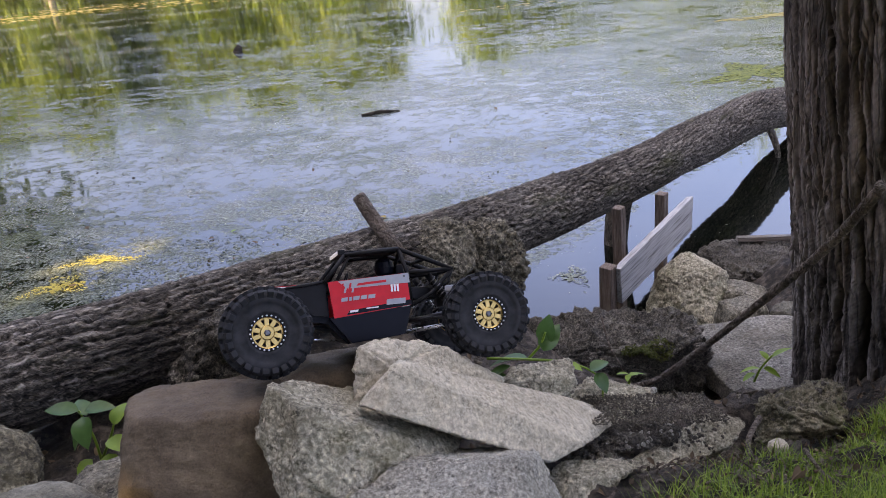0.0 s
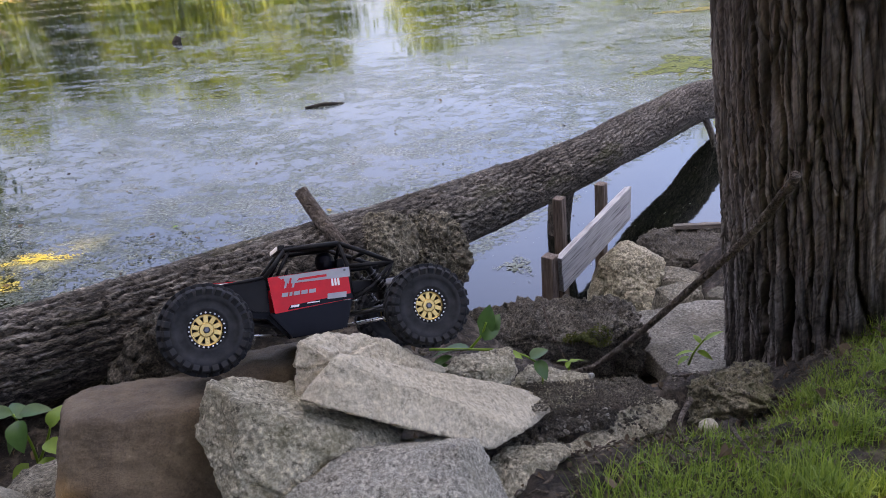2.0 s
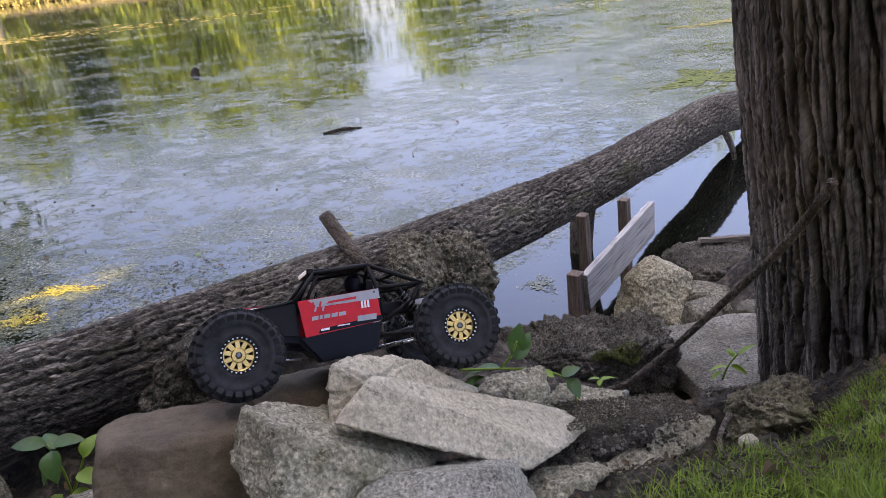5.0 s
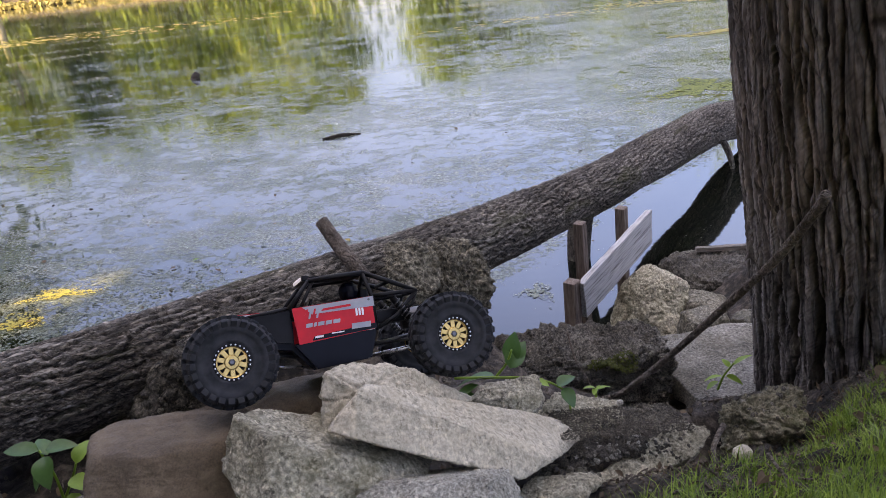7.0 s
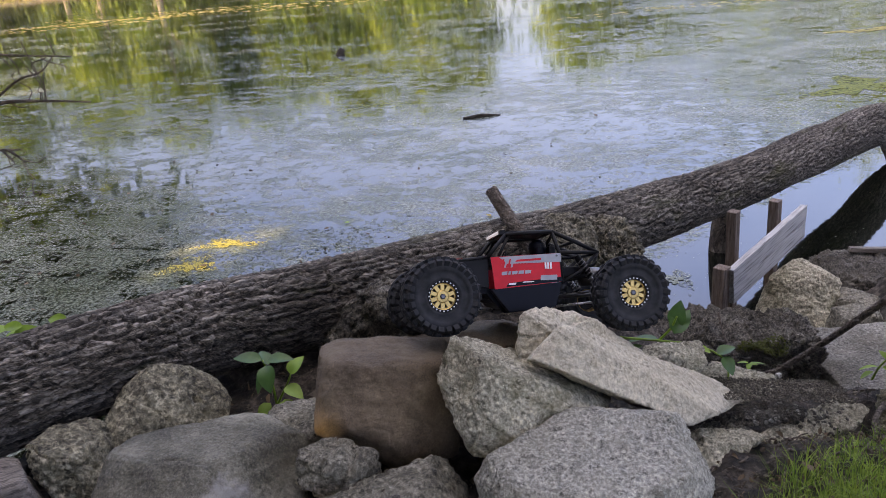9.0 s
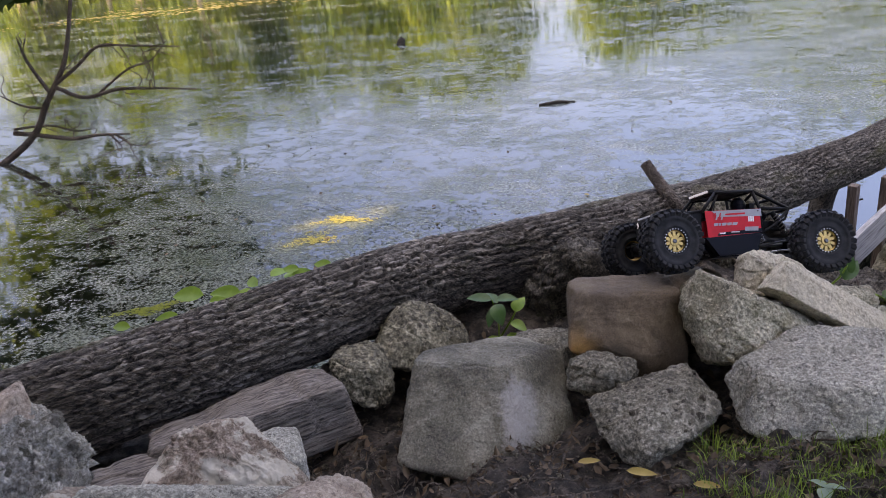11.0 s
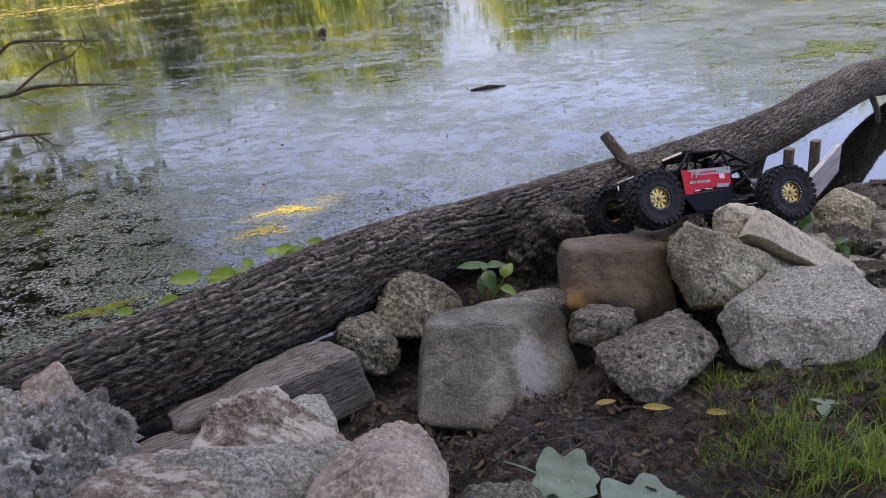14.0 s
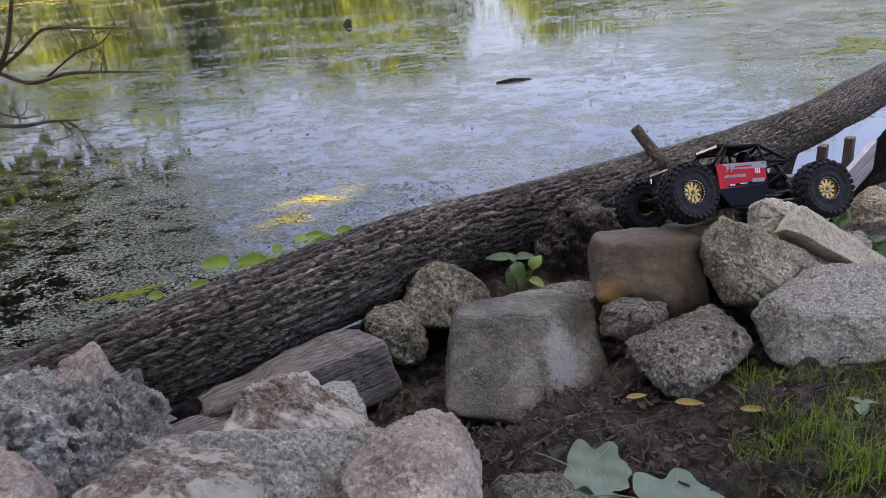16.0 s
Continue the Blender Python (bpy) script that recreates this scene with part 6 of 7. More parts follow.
plant("dark green leafy plant between boulder and log", (-0.545, 1.08, 0.5), [[(0, 0, 0), (0.0, 0, 0.05), (-0.01, 0, 0.1)], [(0, 0, 0), (0.03, 0, 0.05), (0.04, 0, 0.07)]],
      [((-0.01, 0, 0.1), 185, 15, 0.066, 0.027), ((0, 0, 0.1), 5, 15, 0.055, 0.026), ((0, -0.01, 0.095), -70, -20, 0.058, 0.035), ((0, 0, 0.09), 130, 30, 0.047, 0.027), ((0, 0, 0.08), -120, -25, 0.055, 0.031), ((0.03, -0.01, 0.05), -20, 0, 0.047, 0.031, M_LEAF_LIME), ((0.03, -0.02, 0.03), -60, -30, 0.047, 0.031, M_LEAF_LIME), ((0.04, 0, 0.07), 60, 50, 0.047, 0.035, M_LEAF_LIME), ((0.0, -0.02, 0.02), 240, -20, 0.047, 0.031, M_LEAF_LIME)], M_LEAF)
plant("lime-green leaves in the hollow under the log", (-0.93, 0.5, 0.52), [[(0, 0, 0), (0.0, 0, 0.05)]],
      [((0, 0, 0.05), 0, 40, 0.05, 0.035), ((0, 0, 0.05), 120, 30, 0.05, 0.035), ((0, 0, 0.03), 230, 10, 0.05, 0.035), ((0.02, -0.01, 0.01), -60, 0, 0.05, 0.035)], M_LEAF_LIME)
VINE = [(-0.02, -0.015, 195, 0.07), (0.01, 0.005, 150, 0.05), (0.03, 0.03, 60, 0.05), (0.055, 0.055, 100, 0.045), (0.065, 0.06, 15, 0.045), (0.08, 0.07, 200, 0.04), (0.0, 0.0, 230, 0.04), (0.14, 0.11, 185, 0.045), (-0.08, -0.06, 195, 0.07), (-0.075, -0.055, 20, 0.035), (-0.09, -0.14, 200, 0.05), (-0.16, -0.2, 190, 0.04)]
vine = plant("lime-green vine leaves behind the fallen log", (-1.04, 0.925, 0.68), [[(-0.27, -0.31, -0.05), (-0.15, -0.15, -0.03), (0.0, 0.02, -0.02), (0.15, 0.18, -0.02)]], [], M_LEAF_LIME)
for k, (x, y, yaw, size) in enumerate(VINE):
    lf = under(new("leaf", mesh_of("leaf", *blade(size, size * 0.5, 0.25 + 0.08 * (k % 3)), M_LEAF_LIME)), vine)
    lf.matrix_local = pose(x, y, 0.012 + 0.01 * (k % 3), 42 * math.cos(math.radians(yaw)), -12, yaw)
plant("low green weed in the grass", (0.0, 0.52, 0.59), [[(0, 0, 0), (0, 0, 0.03)]], [((0, 0, 0.03), 10, 10, 0.03, 0.02), ((0, 0, 0.03), 130, 10, 0.03, 0.02), ((0, 0, 0.03), 250, 15, 0.03, 0.02)], M_TULIP)


def leaf_height(X, Y):
    return 0.2 * abs(Y) ** 1.3 - 0.12 * (X - 0.4) ** 2 + 0.025 * math.sin(9 * X + 5 * Y) + 0.015 * math.sin(17 * Y)


def tulip_leaf(size):
    """A tulip-tree leaf: broad rounded lobes and a notched end, gently cupped."""
    half = [(0, 0.0, 0), (-0.04, 0.16, 0), (0.02, 0.42, 0), (0.14, 0.52, 0), (0.3, 0.42, 0), (0.4, 0.4, 0), (0.58, 0.56, 0), (0.72, 0.52, 0), (0.78, 0.34, 0), (0.9, 0.3, 0), (1.02, 0.16, 0), (0.97, 0.0, 0)]
    out = [(p[0], p[1]) for p in spline(half, 40)]
    pts = out + [(x, -y * 0.94) for x, y in out[-2:0:-1]]
    V, rings, c = [], 8, (0.5, 0.0)
    for k in range(1, rings + 1):
        f = k / rings
        for x, y in pts:
            X, Y = c[0] + (x - c[0]) * f, c[1] + (y - c[1]) * f
            V.append((X * size, Y * size, size * leaf_height(X, Y)))
    n = len(pts)
    V.append((c[0] * size, 0, size * leaf_height(*c)))
    Fs = [[i + r * n, (i + 1) % n + r * n, (i + 1) % n + (r + 1) * n, i + (r + 1) * n] for r in range(rings - 1) for i in range(n)]
    Fs += [[(i + 1) % n, i, len(V) - 1] for i in range(n)]
    return np.array(V), Fs


def leaf_veins(size):
    lines = [[(0, 0), (0.5, 0.0), (0.95, 0)]] + [[(a, 0), (a + 0.08, s * 0.2), (e, s * r)] for s in (-1, 1) for a, e, r in ((0.05, 0.12, 0.44), (0.35, 0.62, 0.48), (0.6, 0.88, 0.25))]
    return joined([tube([(x * size, y * size, size * leaf_height(x, y) + 0.0004) for x, y in ln], [0.0008, 0.0004], 5, 12) for ln in lines])


M_VEIN = plain("pale_vein", (0.3, 0.385, 0.28), 0.6)
for (x, y, z, rx, ry, rz, s, lab) in ((-0.335, 0.315, 0.618, -14, 8, 10, 0.115, "fallen pale green tulip-tree leaf on bare soil"), (-0.43, 0.375, 0.62, 12, 4, -12, 0.085, "fallen dusty green tulip-tree leaf on bare soil"), (-0.425, 0.315, 0.613, -8, 10, 5, 0.075, "fallen pale green tulip-tree leaf by broken stone")):
    lf = tagged(new("fallen_leaf"), lab, "leaf", "fallen tulip leaves")
    lf.matrix_world = pose(x, y, z, rx, ry, rz)
    piece("leaf_blade", tulip_leaf(s), M_TULIP, lf, "", True)
    piece("leaf_veins", leaf_veins(s), M_VEIN, lf, "pale raised veins", True)
    piece("leaf_stalk", tube([(0, 0, 0), (-s * 0.3, 0.003, 0.004), (-s * 0.6, 0.01, -0.002)], [0.0014, 0.0012], 6, 10), M_TULIP, lf, "", True)

for (x, y, z, rz, ln, lab) in ((-0.335, 0.575, 0.0, 10, 0.035, "yellow fallen leaf on brown litter"), (-0.262, 0.555, 0.0, -8, 0.045, "yellowish curled leaf on brown litter"), (-0.17, 0.525, 0.0, -5, 0.04, "yellowish curled leaf on bare soil"), (0.24, 1.72, -0.11, 20, 0.025, "orange-brown leaf on the earth clump")):
    lf = tagged(new("dry_leaf", mesh_of("dry_leaf", *blade(ln, ln * 0.35, -0.15, 0.5), M_YELLOWLEAF)), lab, "leaf")
    lf.matrix_world = pose(x, y, max(z, 0) + ground_z(x, y) + (0.02 if z == 0 else 0.13), 8, 5, rz)


def scatter(count, seed, place, shape_of):
    """Many small pieces as one mesh: place(rng) gives a point and a size."""
    rng = np.random.RandomState(seed)
    VV, FF, o = [], [], 0
    for i in range(count):
        got = place(rng)
        if got is None:
            continue
        p, s = got
        V, Fs = shape_of(rng, s)
        m = np.array(Euler((rng.normal() * 0.35, rng.normal() * 0.35, rng.rand() * 6.28)).to_matrix())
        V = V @ m.T + p
        VV.append(V)
        FF += [[a + o for a in f] for f in (Fs.tolist() if not isinstance(Fs, list) else Fs)]
        o += len(V)
    return np.concatenate(VV), FF


def on_land(x, y, lift=0.0):
    p = np.array([[x, y, 0.0]])
    return np.array([x, y, float(land(p[:, 0], p[:, 1])[0] + 0.022 * fbm(p * 7, 4, 3)[0] + lift)])


def litter_place(rng):
    if rng.rand() < 0.25:
        x = 0.1 + rng.rand() * 0.85
        return on_land(x, 0.64 + 0.75 * x + rng.normal() * 0.09, 0.003 + 0.006 * rng.rand()), 0.004 + 0.008 * rng.rand()
    x, y = (-0.85 + rng.rand() * 1.0, 0.3 + rng.rand() * 0.42) if rng.rand() < 0.75 else (-0.9 + rng.rand() * 1.7, 0.45 + rng.rand() * 1.0)
    return on_land(x, y, 0.003 + 0.008 * rng.rand()), 0.004 + 0.02 * rng.rand() ** 2


tagged(new("leaf_litter", mesh_of("leaf_litter", *scatter(3200, 21, litter_place, lambda r, s: blade(s, s * (0.25 + 0.5 * r.rand()), r.normal() * 0.7, r.normal() * 1.1, 4)), M_DEADLEAF)), "brown dead leaves strewn on soil between stones", "leaf litter", kind="stuff")
tagged(new("twig_litter", mesh_of("twig_litter", *scatter(1100, 22, litter_place, lambda r, s: tube([(-s, 0, 0), (0, r.normal() * s * 0.2, 0.004), (s, 0, 0)], [0.0007 + 0.0014 * r.rand()], 5, 6)), M_TWIG)), "thin dead twigs strewn on soil", "twigs", kind="stuff")
for (a, b, c, r) in (((-0.5, 0.42, 0.6), (-0.4, 0.5, 0.61), (-0.33, 0.52, 0.6), 0.0018), ((-0.45, 0.46, 0.6), (-0.3, 0.5, 0.6), (-0.2, 0.56, 0.59), 0.0014), ((-0.42, 0.39, 0.62), (-0.35, 0.45, 0.62), (-0.3, 0.5, 0.61), 0.0013)):
    tagged(new("twig", mesh_of("twig", *tube([a, b, c], [r, r * 0.9, r * 0.6], 8, 16), M_TWIG)), "brown fallen twig on leaf litter", "twig")


def pebble(r, s):
    V, Fs = PEB
    return V * np.array([s, s * (0.6 + 0.4 * r.rand()), s * (0.45 + 0.4 * r.rand())]) * (1 + 0.25 * r.normal(size=V.shape) * 0.4), Fs


PEB = (np.array([(0.5, 0, 0), (-0.5, 0, 0), (0, 0.5, 0), (0, -0.5, 0), (0, 0, 0.5), (0, 0, -0.5)]), [[0, 2, 4], [2, 1, 4], [1, 3, 4], [3, 0, 4], [2, 0, 5], [1, 2, 5], [3, 1, 5], [0, 3, 5]])


def gravel_place(rng):
    k = rng.rand()
    if k < 0.2:
        x, y = 0.24 + rng.rand() * 0.2, 1.04 + rng.rand() * 0.16
        return np.array([x, y, 0.458 + (1.33 - y) * 0.4 + 0.004 * rng.rand()]), 0.002 + 0.004 * rng.rand()
    x, y = -0.95 + rng.rand() * 1.9, 0.3 + rng.rand() * 1.35
    return on_land(x, y, 0.001), 0.003 + 0.012 * rng.rand() ** 3


tagged(new("gravel", mesh_of("gravel", *scatter(14000, 23, gravel_place, pebble), M_SOILROCK, False)), "dark gravel scattered over soil and stone", "gravel", kind="stuff")

# ---- grass ----
def grass_field(count, seed):
    rng = np.random.RandomState(seed)
    x, y = -0.24 + rng.rand(count * 5) * 1.54, -0.1 + rng.rand(count * 5) * 1.55
    edge_y = np.interp(x, [-0.24, -0.19, -0.14, 0.0, 0.14, 0.24, 0.34, 0.5, 0.7, 0.9, 1.3], [0.15, 0.52, 0.66, 0.64, 0.63, 0.83, 0.93, 1.0, 1.13, 1.38, 1.46])
    inside = edge_y - y + 0.05 * vnoise(np.stack([x * 9, y * 9, x * 0], 1), 4)
    tuft = np.clip(0.75 + 1.2 * fbm(np.stack([x * 16, y * 16, x * 0], 1), 2, 44), 0.1, 1)
    near = np.clip(1.6 - x * 3, 0, 1)
    ok = (inside > 0) & (rng.rand(len(x)) < np.clip(0.4 + inside * 12, 0, 1) * np.clip(0.5 + (x + 0.2) * 1.5, 0.5, 1) * (1 - near * (1 - tuft)) * (1 - 0.5 * near) * np.where(y > 0.3, 1, 0.3))
    x, y, near = x[ok][:count], y[ok][:count], near[ok][:count]
    p = np.stack([x, y, x * 0], 1)
    z = land(x, y) + 0.022 * fbm(p * 7, 4, 3) - 0.004
    n = len(x)
    h = (0.01 + 0.026 * rng.rand(n) ** 1.8) * (1 + 0.55 * near)
    h *= np.clip(1.0 + 0.7 * fbm(p * 14, 2, 66), 0.5, 1.6)
    a, lean = rng.rand(n) * 6.28, h * (0.15 + 1.0 * rng.rand(n) ** 1.5)
    w = 0.0004 + 0.0006 * rng.rand(n)
    dx, dy = np.cos(a), np.sin(a)
    V = []
    for f, wf in ((0, 1.0), (0.5, 0.95), (1, 0.08)):
        c = np.stack([x + dx * lean * f * f, y + dy * lean * f * f, z + h * f * (1 - 0.25 * f * lean / h)], 1)
        s = np.stack([-dy * w * wf, dx * w * wf, 0 * w], 1)
        V += [c - s, c + s] if f < 1 else [c]
    V = np.stack(V, 1).reshape(-1, 3)
    base = np.arange(n)[:, None] * 5
    Fs = np.concatenate([base + np.array([0, 1, 3, 2])]).tolist() + (base + np.array([2, 3, 4])).tolist()
    return V, Fs


tagged(new("grass", mesh_of("grass", *grass_field(125000, 31), M_GRASS)), "short green lawn grass running up to the stones", "grass", kind="stuff")
for (x, y, rz, s) in ((0.77, 1.19, 38, 0.07), (0.33, 0.86, 100, 0.03), (0.62, 0.93, 10, 0.02), (0.42, 0.98, 60, 0.025)):
    lf = tagged(new("dry_leaf", mesh_of("dry_leaf", *blade(s, s * 0.5, -0.2, 0.4), M_DEADLEAF)), "brown dry leaf caught in the grass", "leaf")
    lf.matrix_world = pose(x, y, ground_z(x, y) + 0.02, 20, 25, rz)

# ---- afloat ----
drift = tagged(new("driftwood", barked([(-0.98, 5.53, 0.0), (-0.85, 5.57, 0.008), (-0.7, 5.6, 0.0)], [0.01, 0.016, 0.006], 20, 40, 0.02, 0.003, 3, 41, M_WETWOOD)), "dark piece of driftwood floating in scum", "driftwood")
snag = tagged(new("snag", barked([(-3.32, 9.55, -0.1), (-3.3, 9.56, 0.02), (-3.27, 9.57, 0.07)], [0.06, 0.06, 0.03], 20, 30, 0.04, 0.01, 2, 42, M_WETWOOD)), "dark stump tip standing out of the pond", "snag")


def float_place(rng):
    y = 1.9 + rng.rand() ** 1.4 * 9
    x = -0.2 * y - 0.3 + (rng.rand() - 0.5) * y * 1.4
    if y < np.interp(x, [-2, -1.26, -0.36, 0, 0.3, 1], [0.6, 1.1, 2.0, 2.4, 2.8, 3.4]):
        return None
    return np.array([x, y, 0.003]), 0.008 + 0.014 * rng.rand() ** 2


tagged(new("floating_leaves", mesh_of("floating_leaves", *scatter(420, 51, float_place, lambda r, s: (blade(s * 1.6, s * 0.9, 0, 0.1, 4))), M_DEADLEAF)), "scattered brown bits and leaves afloat on the pond", "floating leaves", kind="stuff")
for (x, y, s, m) in ((-0.5, 3.42, 0.035, M_YELLOWLEAF), (-1.2, 3.35, 0.03, M_LEAF_LIME), (-1.28, 3.27, 0.03, M_DEADLEAF), (-1.72, 2.82, 0.03, M_DEADLEAF), (-1.38, 2.62, 0.03, M_YELLOWLEAF)):
    lf = tagged(new("floating_leaf", mesh_of("floating_leaf", *blade(s, s * 0.7, 0, 0.1), m)), "single leaf afloat on the pond", "leaf")
    lf.matrix_world = pose(x, y, 0.006, 0, 0, x * 100)


def duckweed_place(rng):
    k = rng.rand()
    x, y = -2.6 + rng.rand() * 1.6, 0.9 + rng.rand() * 2.4
    if y < np.interp(x, [-3, -1.26, -0.36], [-0.2, 1.1, 2.0]) or x > -1.35 + 0.25 * (y - 1.0):
        return None
    return np.array([x, y, 0.002]), 0.004 + 0.008 * rng.rand()


bm = bmesh.new()
bmesh.ops.create_circle(bm, cap_ends=True, segments=6, radius=0.5)
DISC = (np.array([tuple(v.co) for v in bm.verts]), [[v.index for v in f.verts] for f in bm.faces])
bm.free()
M_DUCKWEED = leaf_mat("duckweed", (0.07, 0.09, 0.06), (0.2, 0.23, 0.17), 0.6)
rngd = np.random.RandomState(61)
DV, DF, o = [], [], 0
for i in range(15000):
    got = duckweed_place(rngd)
    if got is None:
        continue
    V = DISC[0] * np.array([got[1], got[1] * 0.7, 1]) + got[0]
    DV.append(V)
    DF.append([o + k for k in DISC[1][0]])
    o += len(V)
tagged(new("duckweed", mesh_of("duckweed", np.concatenate(DV), DF, M_DUCKWEED, False)), "duckweed specks afloat near the bank", "duckweed", kind="stuff")

# ---- small things at the grass edge ----
rock("pebble", "small round buff pebble in the grass edge", M_SLAB, (0.514, 1.06, 0.513), (0.028, 0.022, 0.018), (0, 0, 10), (0.9, 0.9), (0, 0), 3, 71, "pebble", n=10, rough=0.001)
rock("pebble", "tiny white pebble on dark soil", M_WHITE, (0.36, 1.19, 0.527), (0.011, 0.01, 0.009), (0, 0, 30), (0.9, 0.9), (0, 0), 4, 73, "pebble", n=8, rough=0.0005)
tagged(new("twig", mesh_of("twig", *tube([(0.516, 0.977, 0.575), (0.521, 0.926, 0.578), (0.541, 0.903, 0.576), (0.567, 0.895, 0.574)], [0.0026, 0.0022, 0.0016], 7, 18), M_TWIG)), "thin curved twig lying in the grass", "twig")


def moss_tuft(rng, s):
    return blade(s, s * 0.4, 0.3, 0.3, 3)


def moss_place(rng):
    a, r = rng.rand() * 6.28, rng.rand() ** 0.5
    return np.array([0.42 + 0.055 * r * math.cos(a), 1.585 + 0.02 * r * math.sin(a), 0.352 + 0.018 * r * math.sin(a * 2) + 0.008 * rng.rand()]), 0.005 + 0.006 * rng.rand()


tagged(new("moss_patch", mesh_of("moss_patch", *scatter(900, 81, moss_place, moss_tuft), M_MOSS)), "olive-green moss cushion on the dark earth clump", "moss", kind="stuff")


# the lawn goes on behind and beside the bank
def far_lawn(count, seed):
    rng = np.random.RandomState(seed)
    x, y = -0.4 + rng.rand(count) * 6.5, -5 + rng.rand(count) * 6.6
    ok = (y < np.interp(x, [-0.4, 0.2, 1.3, 6.1], [-0.6, -0.1, 1.45, 1.6])) & ~((x > -0.2) & (x < 1.3) & (y > -0.1))
    x, y = x[ok], y[ok]
    z, n = land(x, y), len(x)
    h, w, a = 0.03 + 0.05 * rng.rand(n), 0.002 + 0.002 * rng.rand(n), rng.rand(n) * 6.28
    dx, dy = np.cos(a), np.sin(a)
    V = np.stack([np.stack([x - dy * w, y + dx * w, z], 1), np.stack([x + dy * w, y - dx * w, z], 1), np.stack([x + dx * h * 0.5, y + dy * h * 0.5, z + h], 1)], 1).reshape(-1, 3)
    return V, np.arange(len(V)).reshape(-1, 3)


tagged(new("lawn", mesh_of("lawn", *far_lawn(70000, 32), M_GRASS)), "green lawn beside and behind the stones", "grass", kind="stuff")


# ---- green algae mats on the pond ----
M_ALGAE = leaf_mat("algae", (0.1, 0.13, 0.012), (0.3, 0.33, 0.04), 0.5)


def algae(label, at, spread, count, size, seed, turn=0.0, mat=M_ALGAE, name="algae_mat"):
    rng = np.random.RandomState(seed)
    a, r = rng.rand(count) * 6.28, rng.rand(count) ** 0.6
    r = r * (0.75 + 0.35 * np.sin(a * 3 + seed) + 0.2 * np.sin(a * 7))
    x, y = spread[0] * r * np.cos(a), spread[1] * r * np.sin(a)
    c, s = math.cos(turn), math.sin(turn)
    V, Fs = [], []
    for i in range(count):
        k = size * (0.4 + rng.rand())
        V.append(DISC[0] * np.array([k, k * 0.6, 1]) + (at[0] + c * x[i] - s * y[i], at[1] + s * x[i] + c * y[i], 0.0025 + 0.001 * rng.rand()))
        Fs.append([i * 6 + j for j in DISC[1][0]])
    tagged(new(name, mesh_of(name, np.concatenate(V), Fs, mat, False)), label, name.split("_")[0], kind="stuff")


algae("yellow-green algae mat beyond the fallen log", (1.92, 6.0), (0.42, 0.3), 1500, 0.03, 5, 0.7)
algae("bright green algae at the log's water edge", (-2.25, 2.06), (0.17, 0.05), 700, 0.012, 6, 0.5)
algae("thin green patch on the pond film", (-2.6, 7.6), (0.6, 0.35), 260, 0.03, 8)
algae("thin green patch on the pond film", (-1.9, 6.2), (0.5, 0.22), 180, 0.026, 9)
algae("thin green patch on the pond film", (-3.6, 5.6), (0.6, 0.25), 200, 0.026, 10)
# sun patches on the water film, painted in as bright yellow bits
M_SUN_PATCH = leaf_mat("yellow_sun_patch", (0.4, 0.355, 0.075), (0.56, 0.5, 0.13), 0.6)
algae("sun patch on the pond, painted as yellow floating bits", (-1.74, 3.08), (0.19, 0.065), 1000, 0.008, 21, 0.05, M_SUN_PATCH, "scum_raft")
algae("sun patch on the pond, painted as yellow floating bits", (-1.8, 2.82), (0.15, 0.11), 900, 0.008, 22, 0.2, M_SUN_PATCH, "scum_raft")
M_GOLDALGAE = leaf_mat("golden_algae", (0.34, 0.29, 0.07), (0.5, 0.43, 0.13), 0.6)
algae("golden sunlit algae band far out on the pond", (-12.0, 19.5), (8.0, 2.4), 900, 0.12, 15, 0.1, M_GOLDALGAE, "algae_band")
algae("golden sunlit algae band far out on the pond", (4.0, 12.6), (4.5, 0.8), 700, 0.08, 16, 0.05, M_GOLDALGAE, "algae_band")
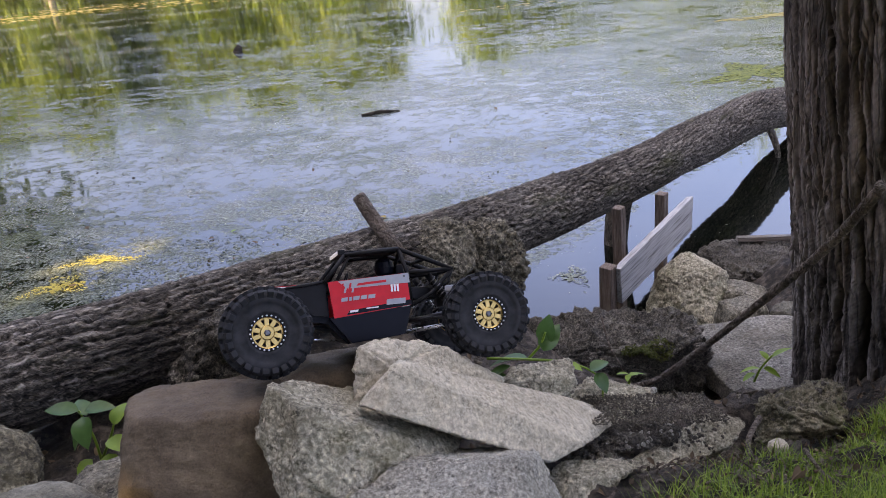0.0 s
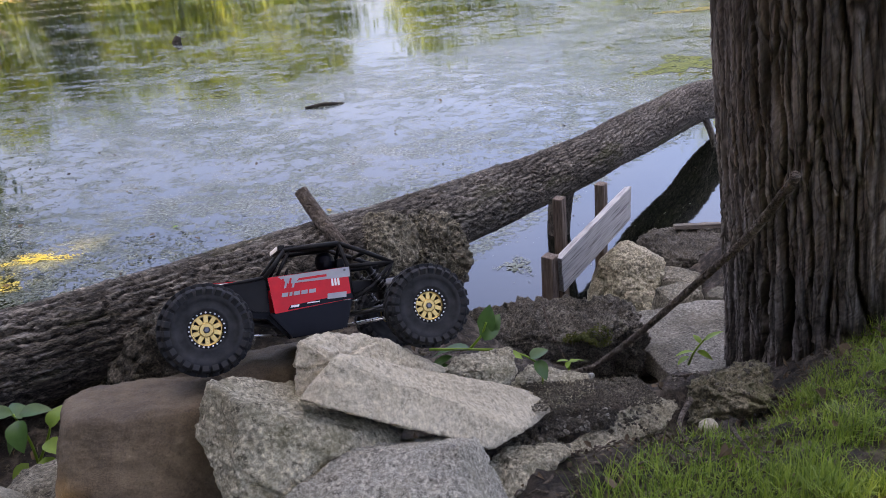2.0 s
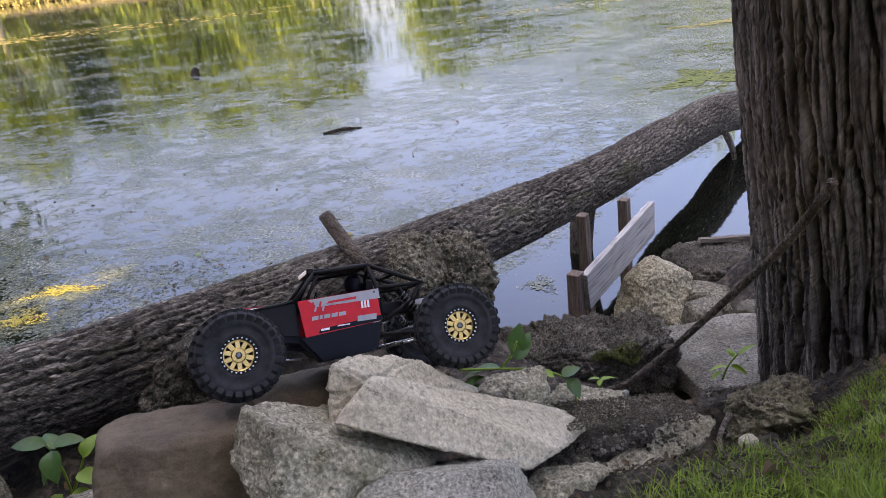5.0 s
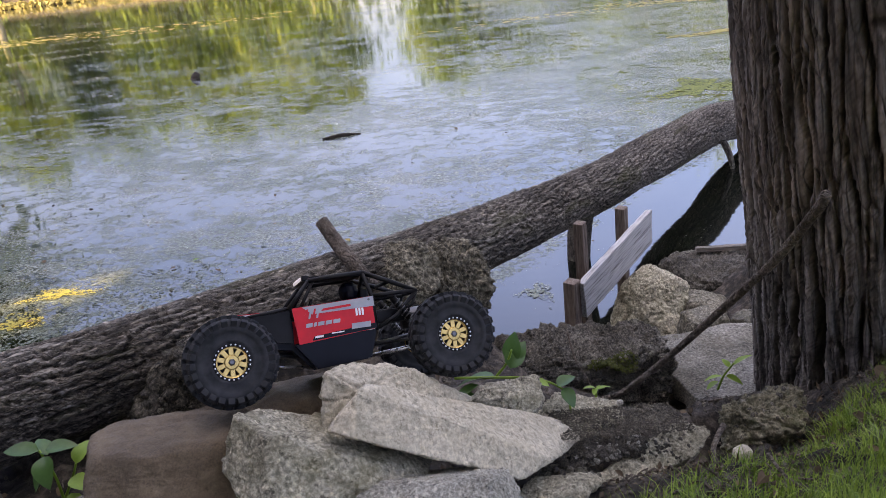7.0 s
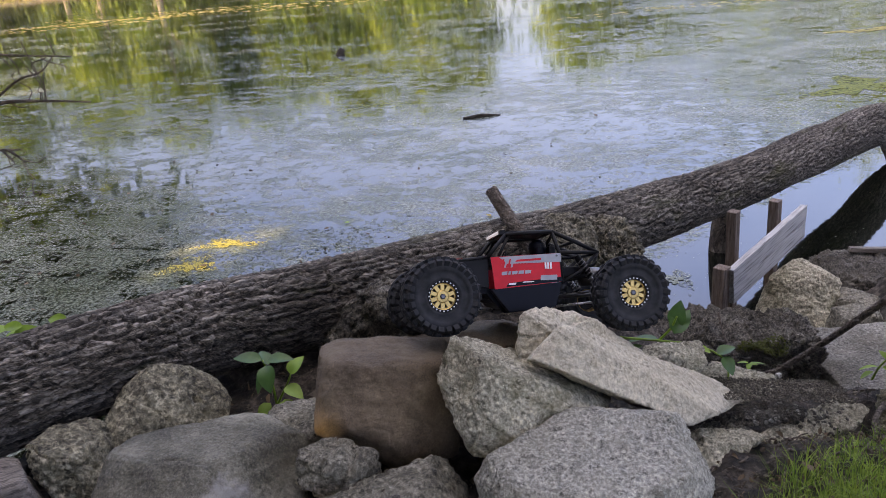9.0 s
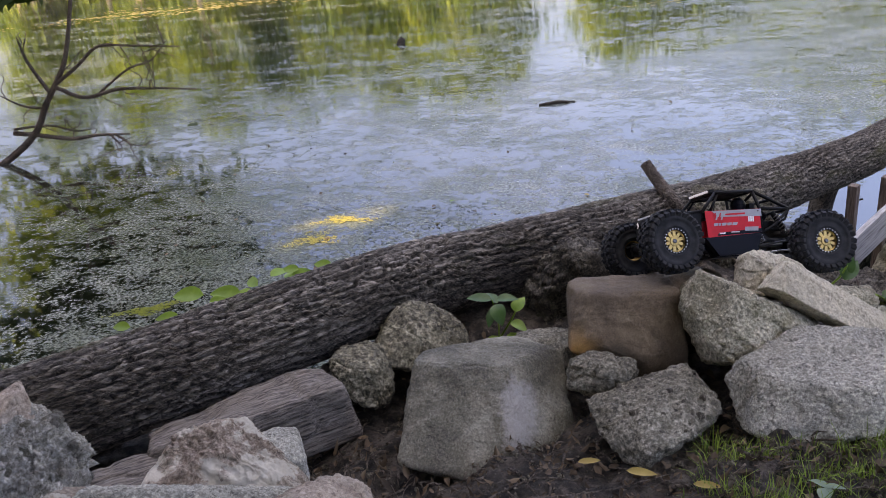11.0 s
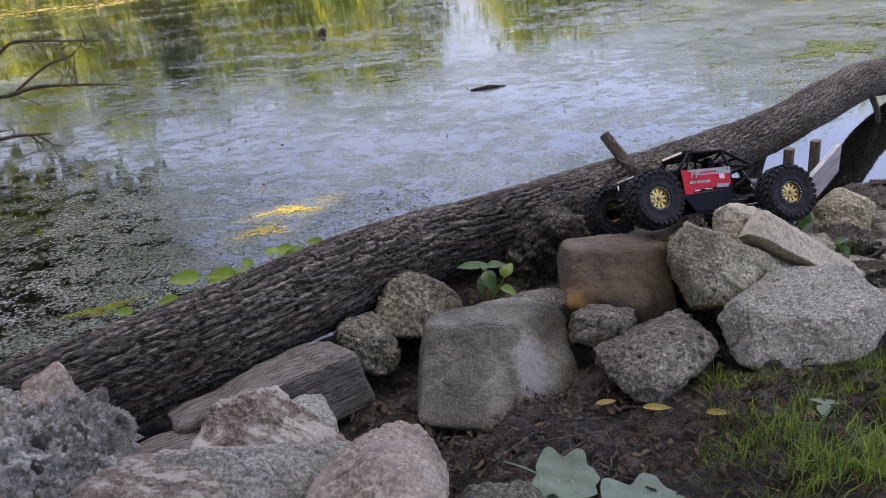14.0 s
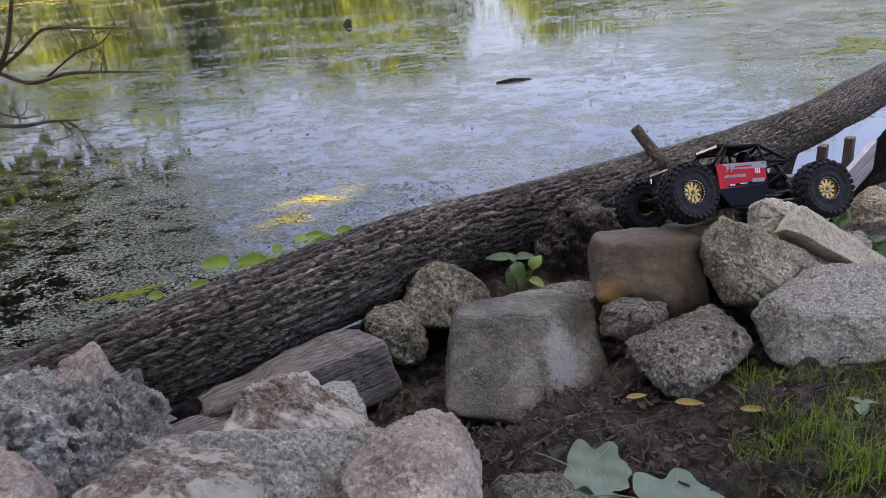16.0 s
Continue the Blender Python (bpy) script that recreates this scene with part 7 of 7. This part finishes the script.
algae("golden sunlit algae streak on the pond", (3.1, 8.8), (0.7, 0.22), 500, 0.05, 17, 0.1, M_GOLDALGAE, "algae_band")
M_RAFT = leaf_mat("pale_duckweed", (0.36, 0.40, 0.31), (0.5, 0.54, 0.44), 0.5)
algae("pale raft of duckweed in the clear inlet", (0.34, 2.68), (0.075, 0.085), 420, 0.008, 12, 0.4, M_RAFT, "duckweed_raft")
algae("loose duckweed bits over the clear inlet", (0.7, 2.75), (0.6, 0.5), 160, 0.006, 14, 0.8, M_RAFT, "duckweed_bits")


def floating_specks(label, count, size, seed, mat, name):
    """Clots and crumbs of scum in loose drifts over the middle of the pond."""
    rng = np.random.RandomState(seed)
    drifts = np.stack([-4.2 + 7.4 * rng.rand(60), 2.5 + 5.0 * rng.rand(60)], 1)
    who = rng.randint(0, 60, count)
    x = drifts[who, 0] + rng.normal(size=count) * 0.55
    y = np.maximum(drifts[who, 1] + rng.normal(size=count) * 0.3, 1.9)
    keep = (x * 1.15 - (y - 2.25) < -0.35) | (y > 4.0)
    x, y = x[keep], y[keep]
    V, Fs = [], []
    for i in range(len(x)):
        k, a = size * (0.25 + 0.9 * rng.rand() ** 2.2), rng.rand() * 3.14
        c, s = math.cos(a), math.sin(a)
        p = DISC[0] * np.array([k * (1 + rng.rand()), k * 0.6, 1])
        p = np.stack([c * p[:, 0] - s * p[:, 1], s * p[:, 0] + c * p[:, 1], p[:, 2]], 1)
        V.append(p + (x[i], y[i], 0.002 + 0.002 * rng.rand()))
        Fs.append([i * 6 + j for j in DISC[1][0]])
    tagged(new(name, mesh_of(name, np.concatenate(V), Fs, mat, False)), label, name.split("_")[0], kind="stuff")


M_CLOT = leaf_mat("dark_scum", (0.022, 0.027, 0.012), (0.07, 0.08, 0.03), 0.5)
floating_specks("dark olive clots of scum drifting on the pond", 7000, 0.017, 71, M_CLOT, "scum_clots")
floating_specks("pale crumbs of duckweed drifting on the pond", 1800, 0.011, 72, M_RAFT, "duckweed_crumbs")
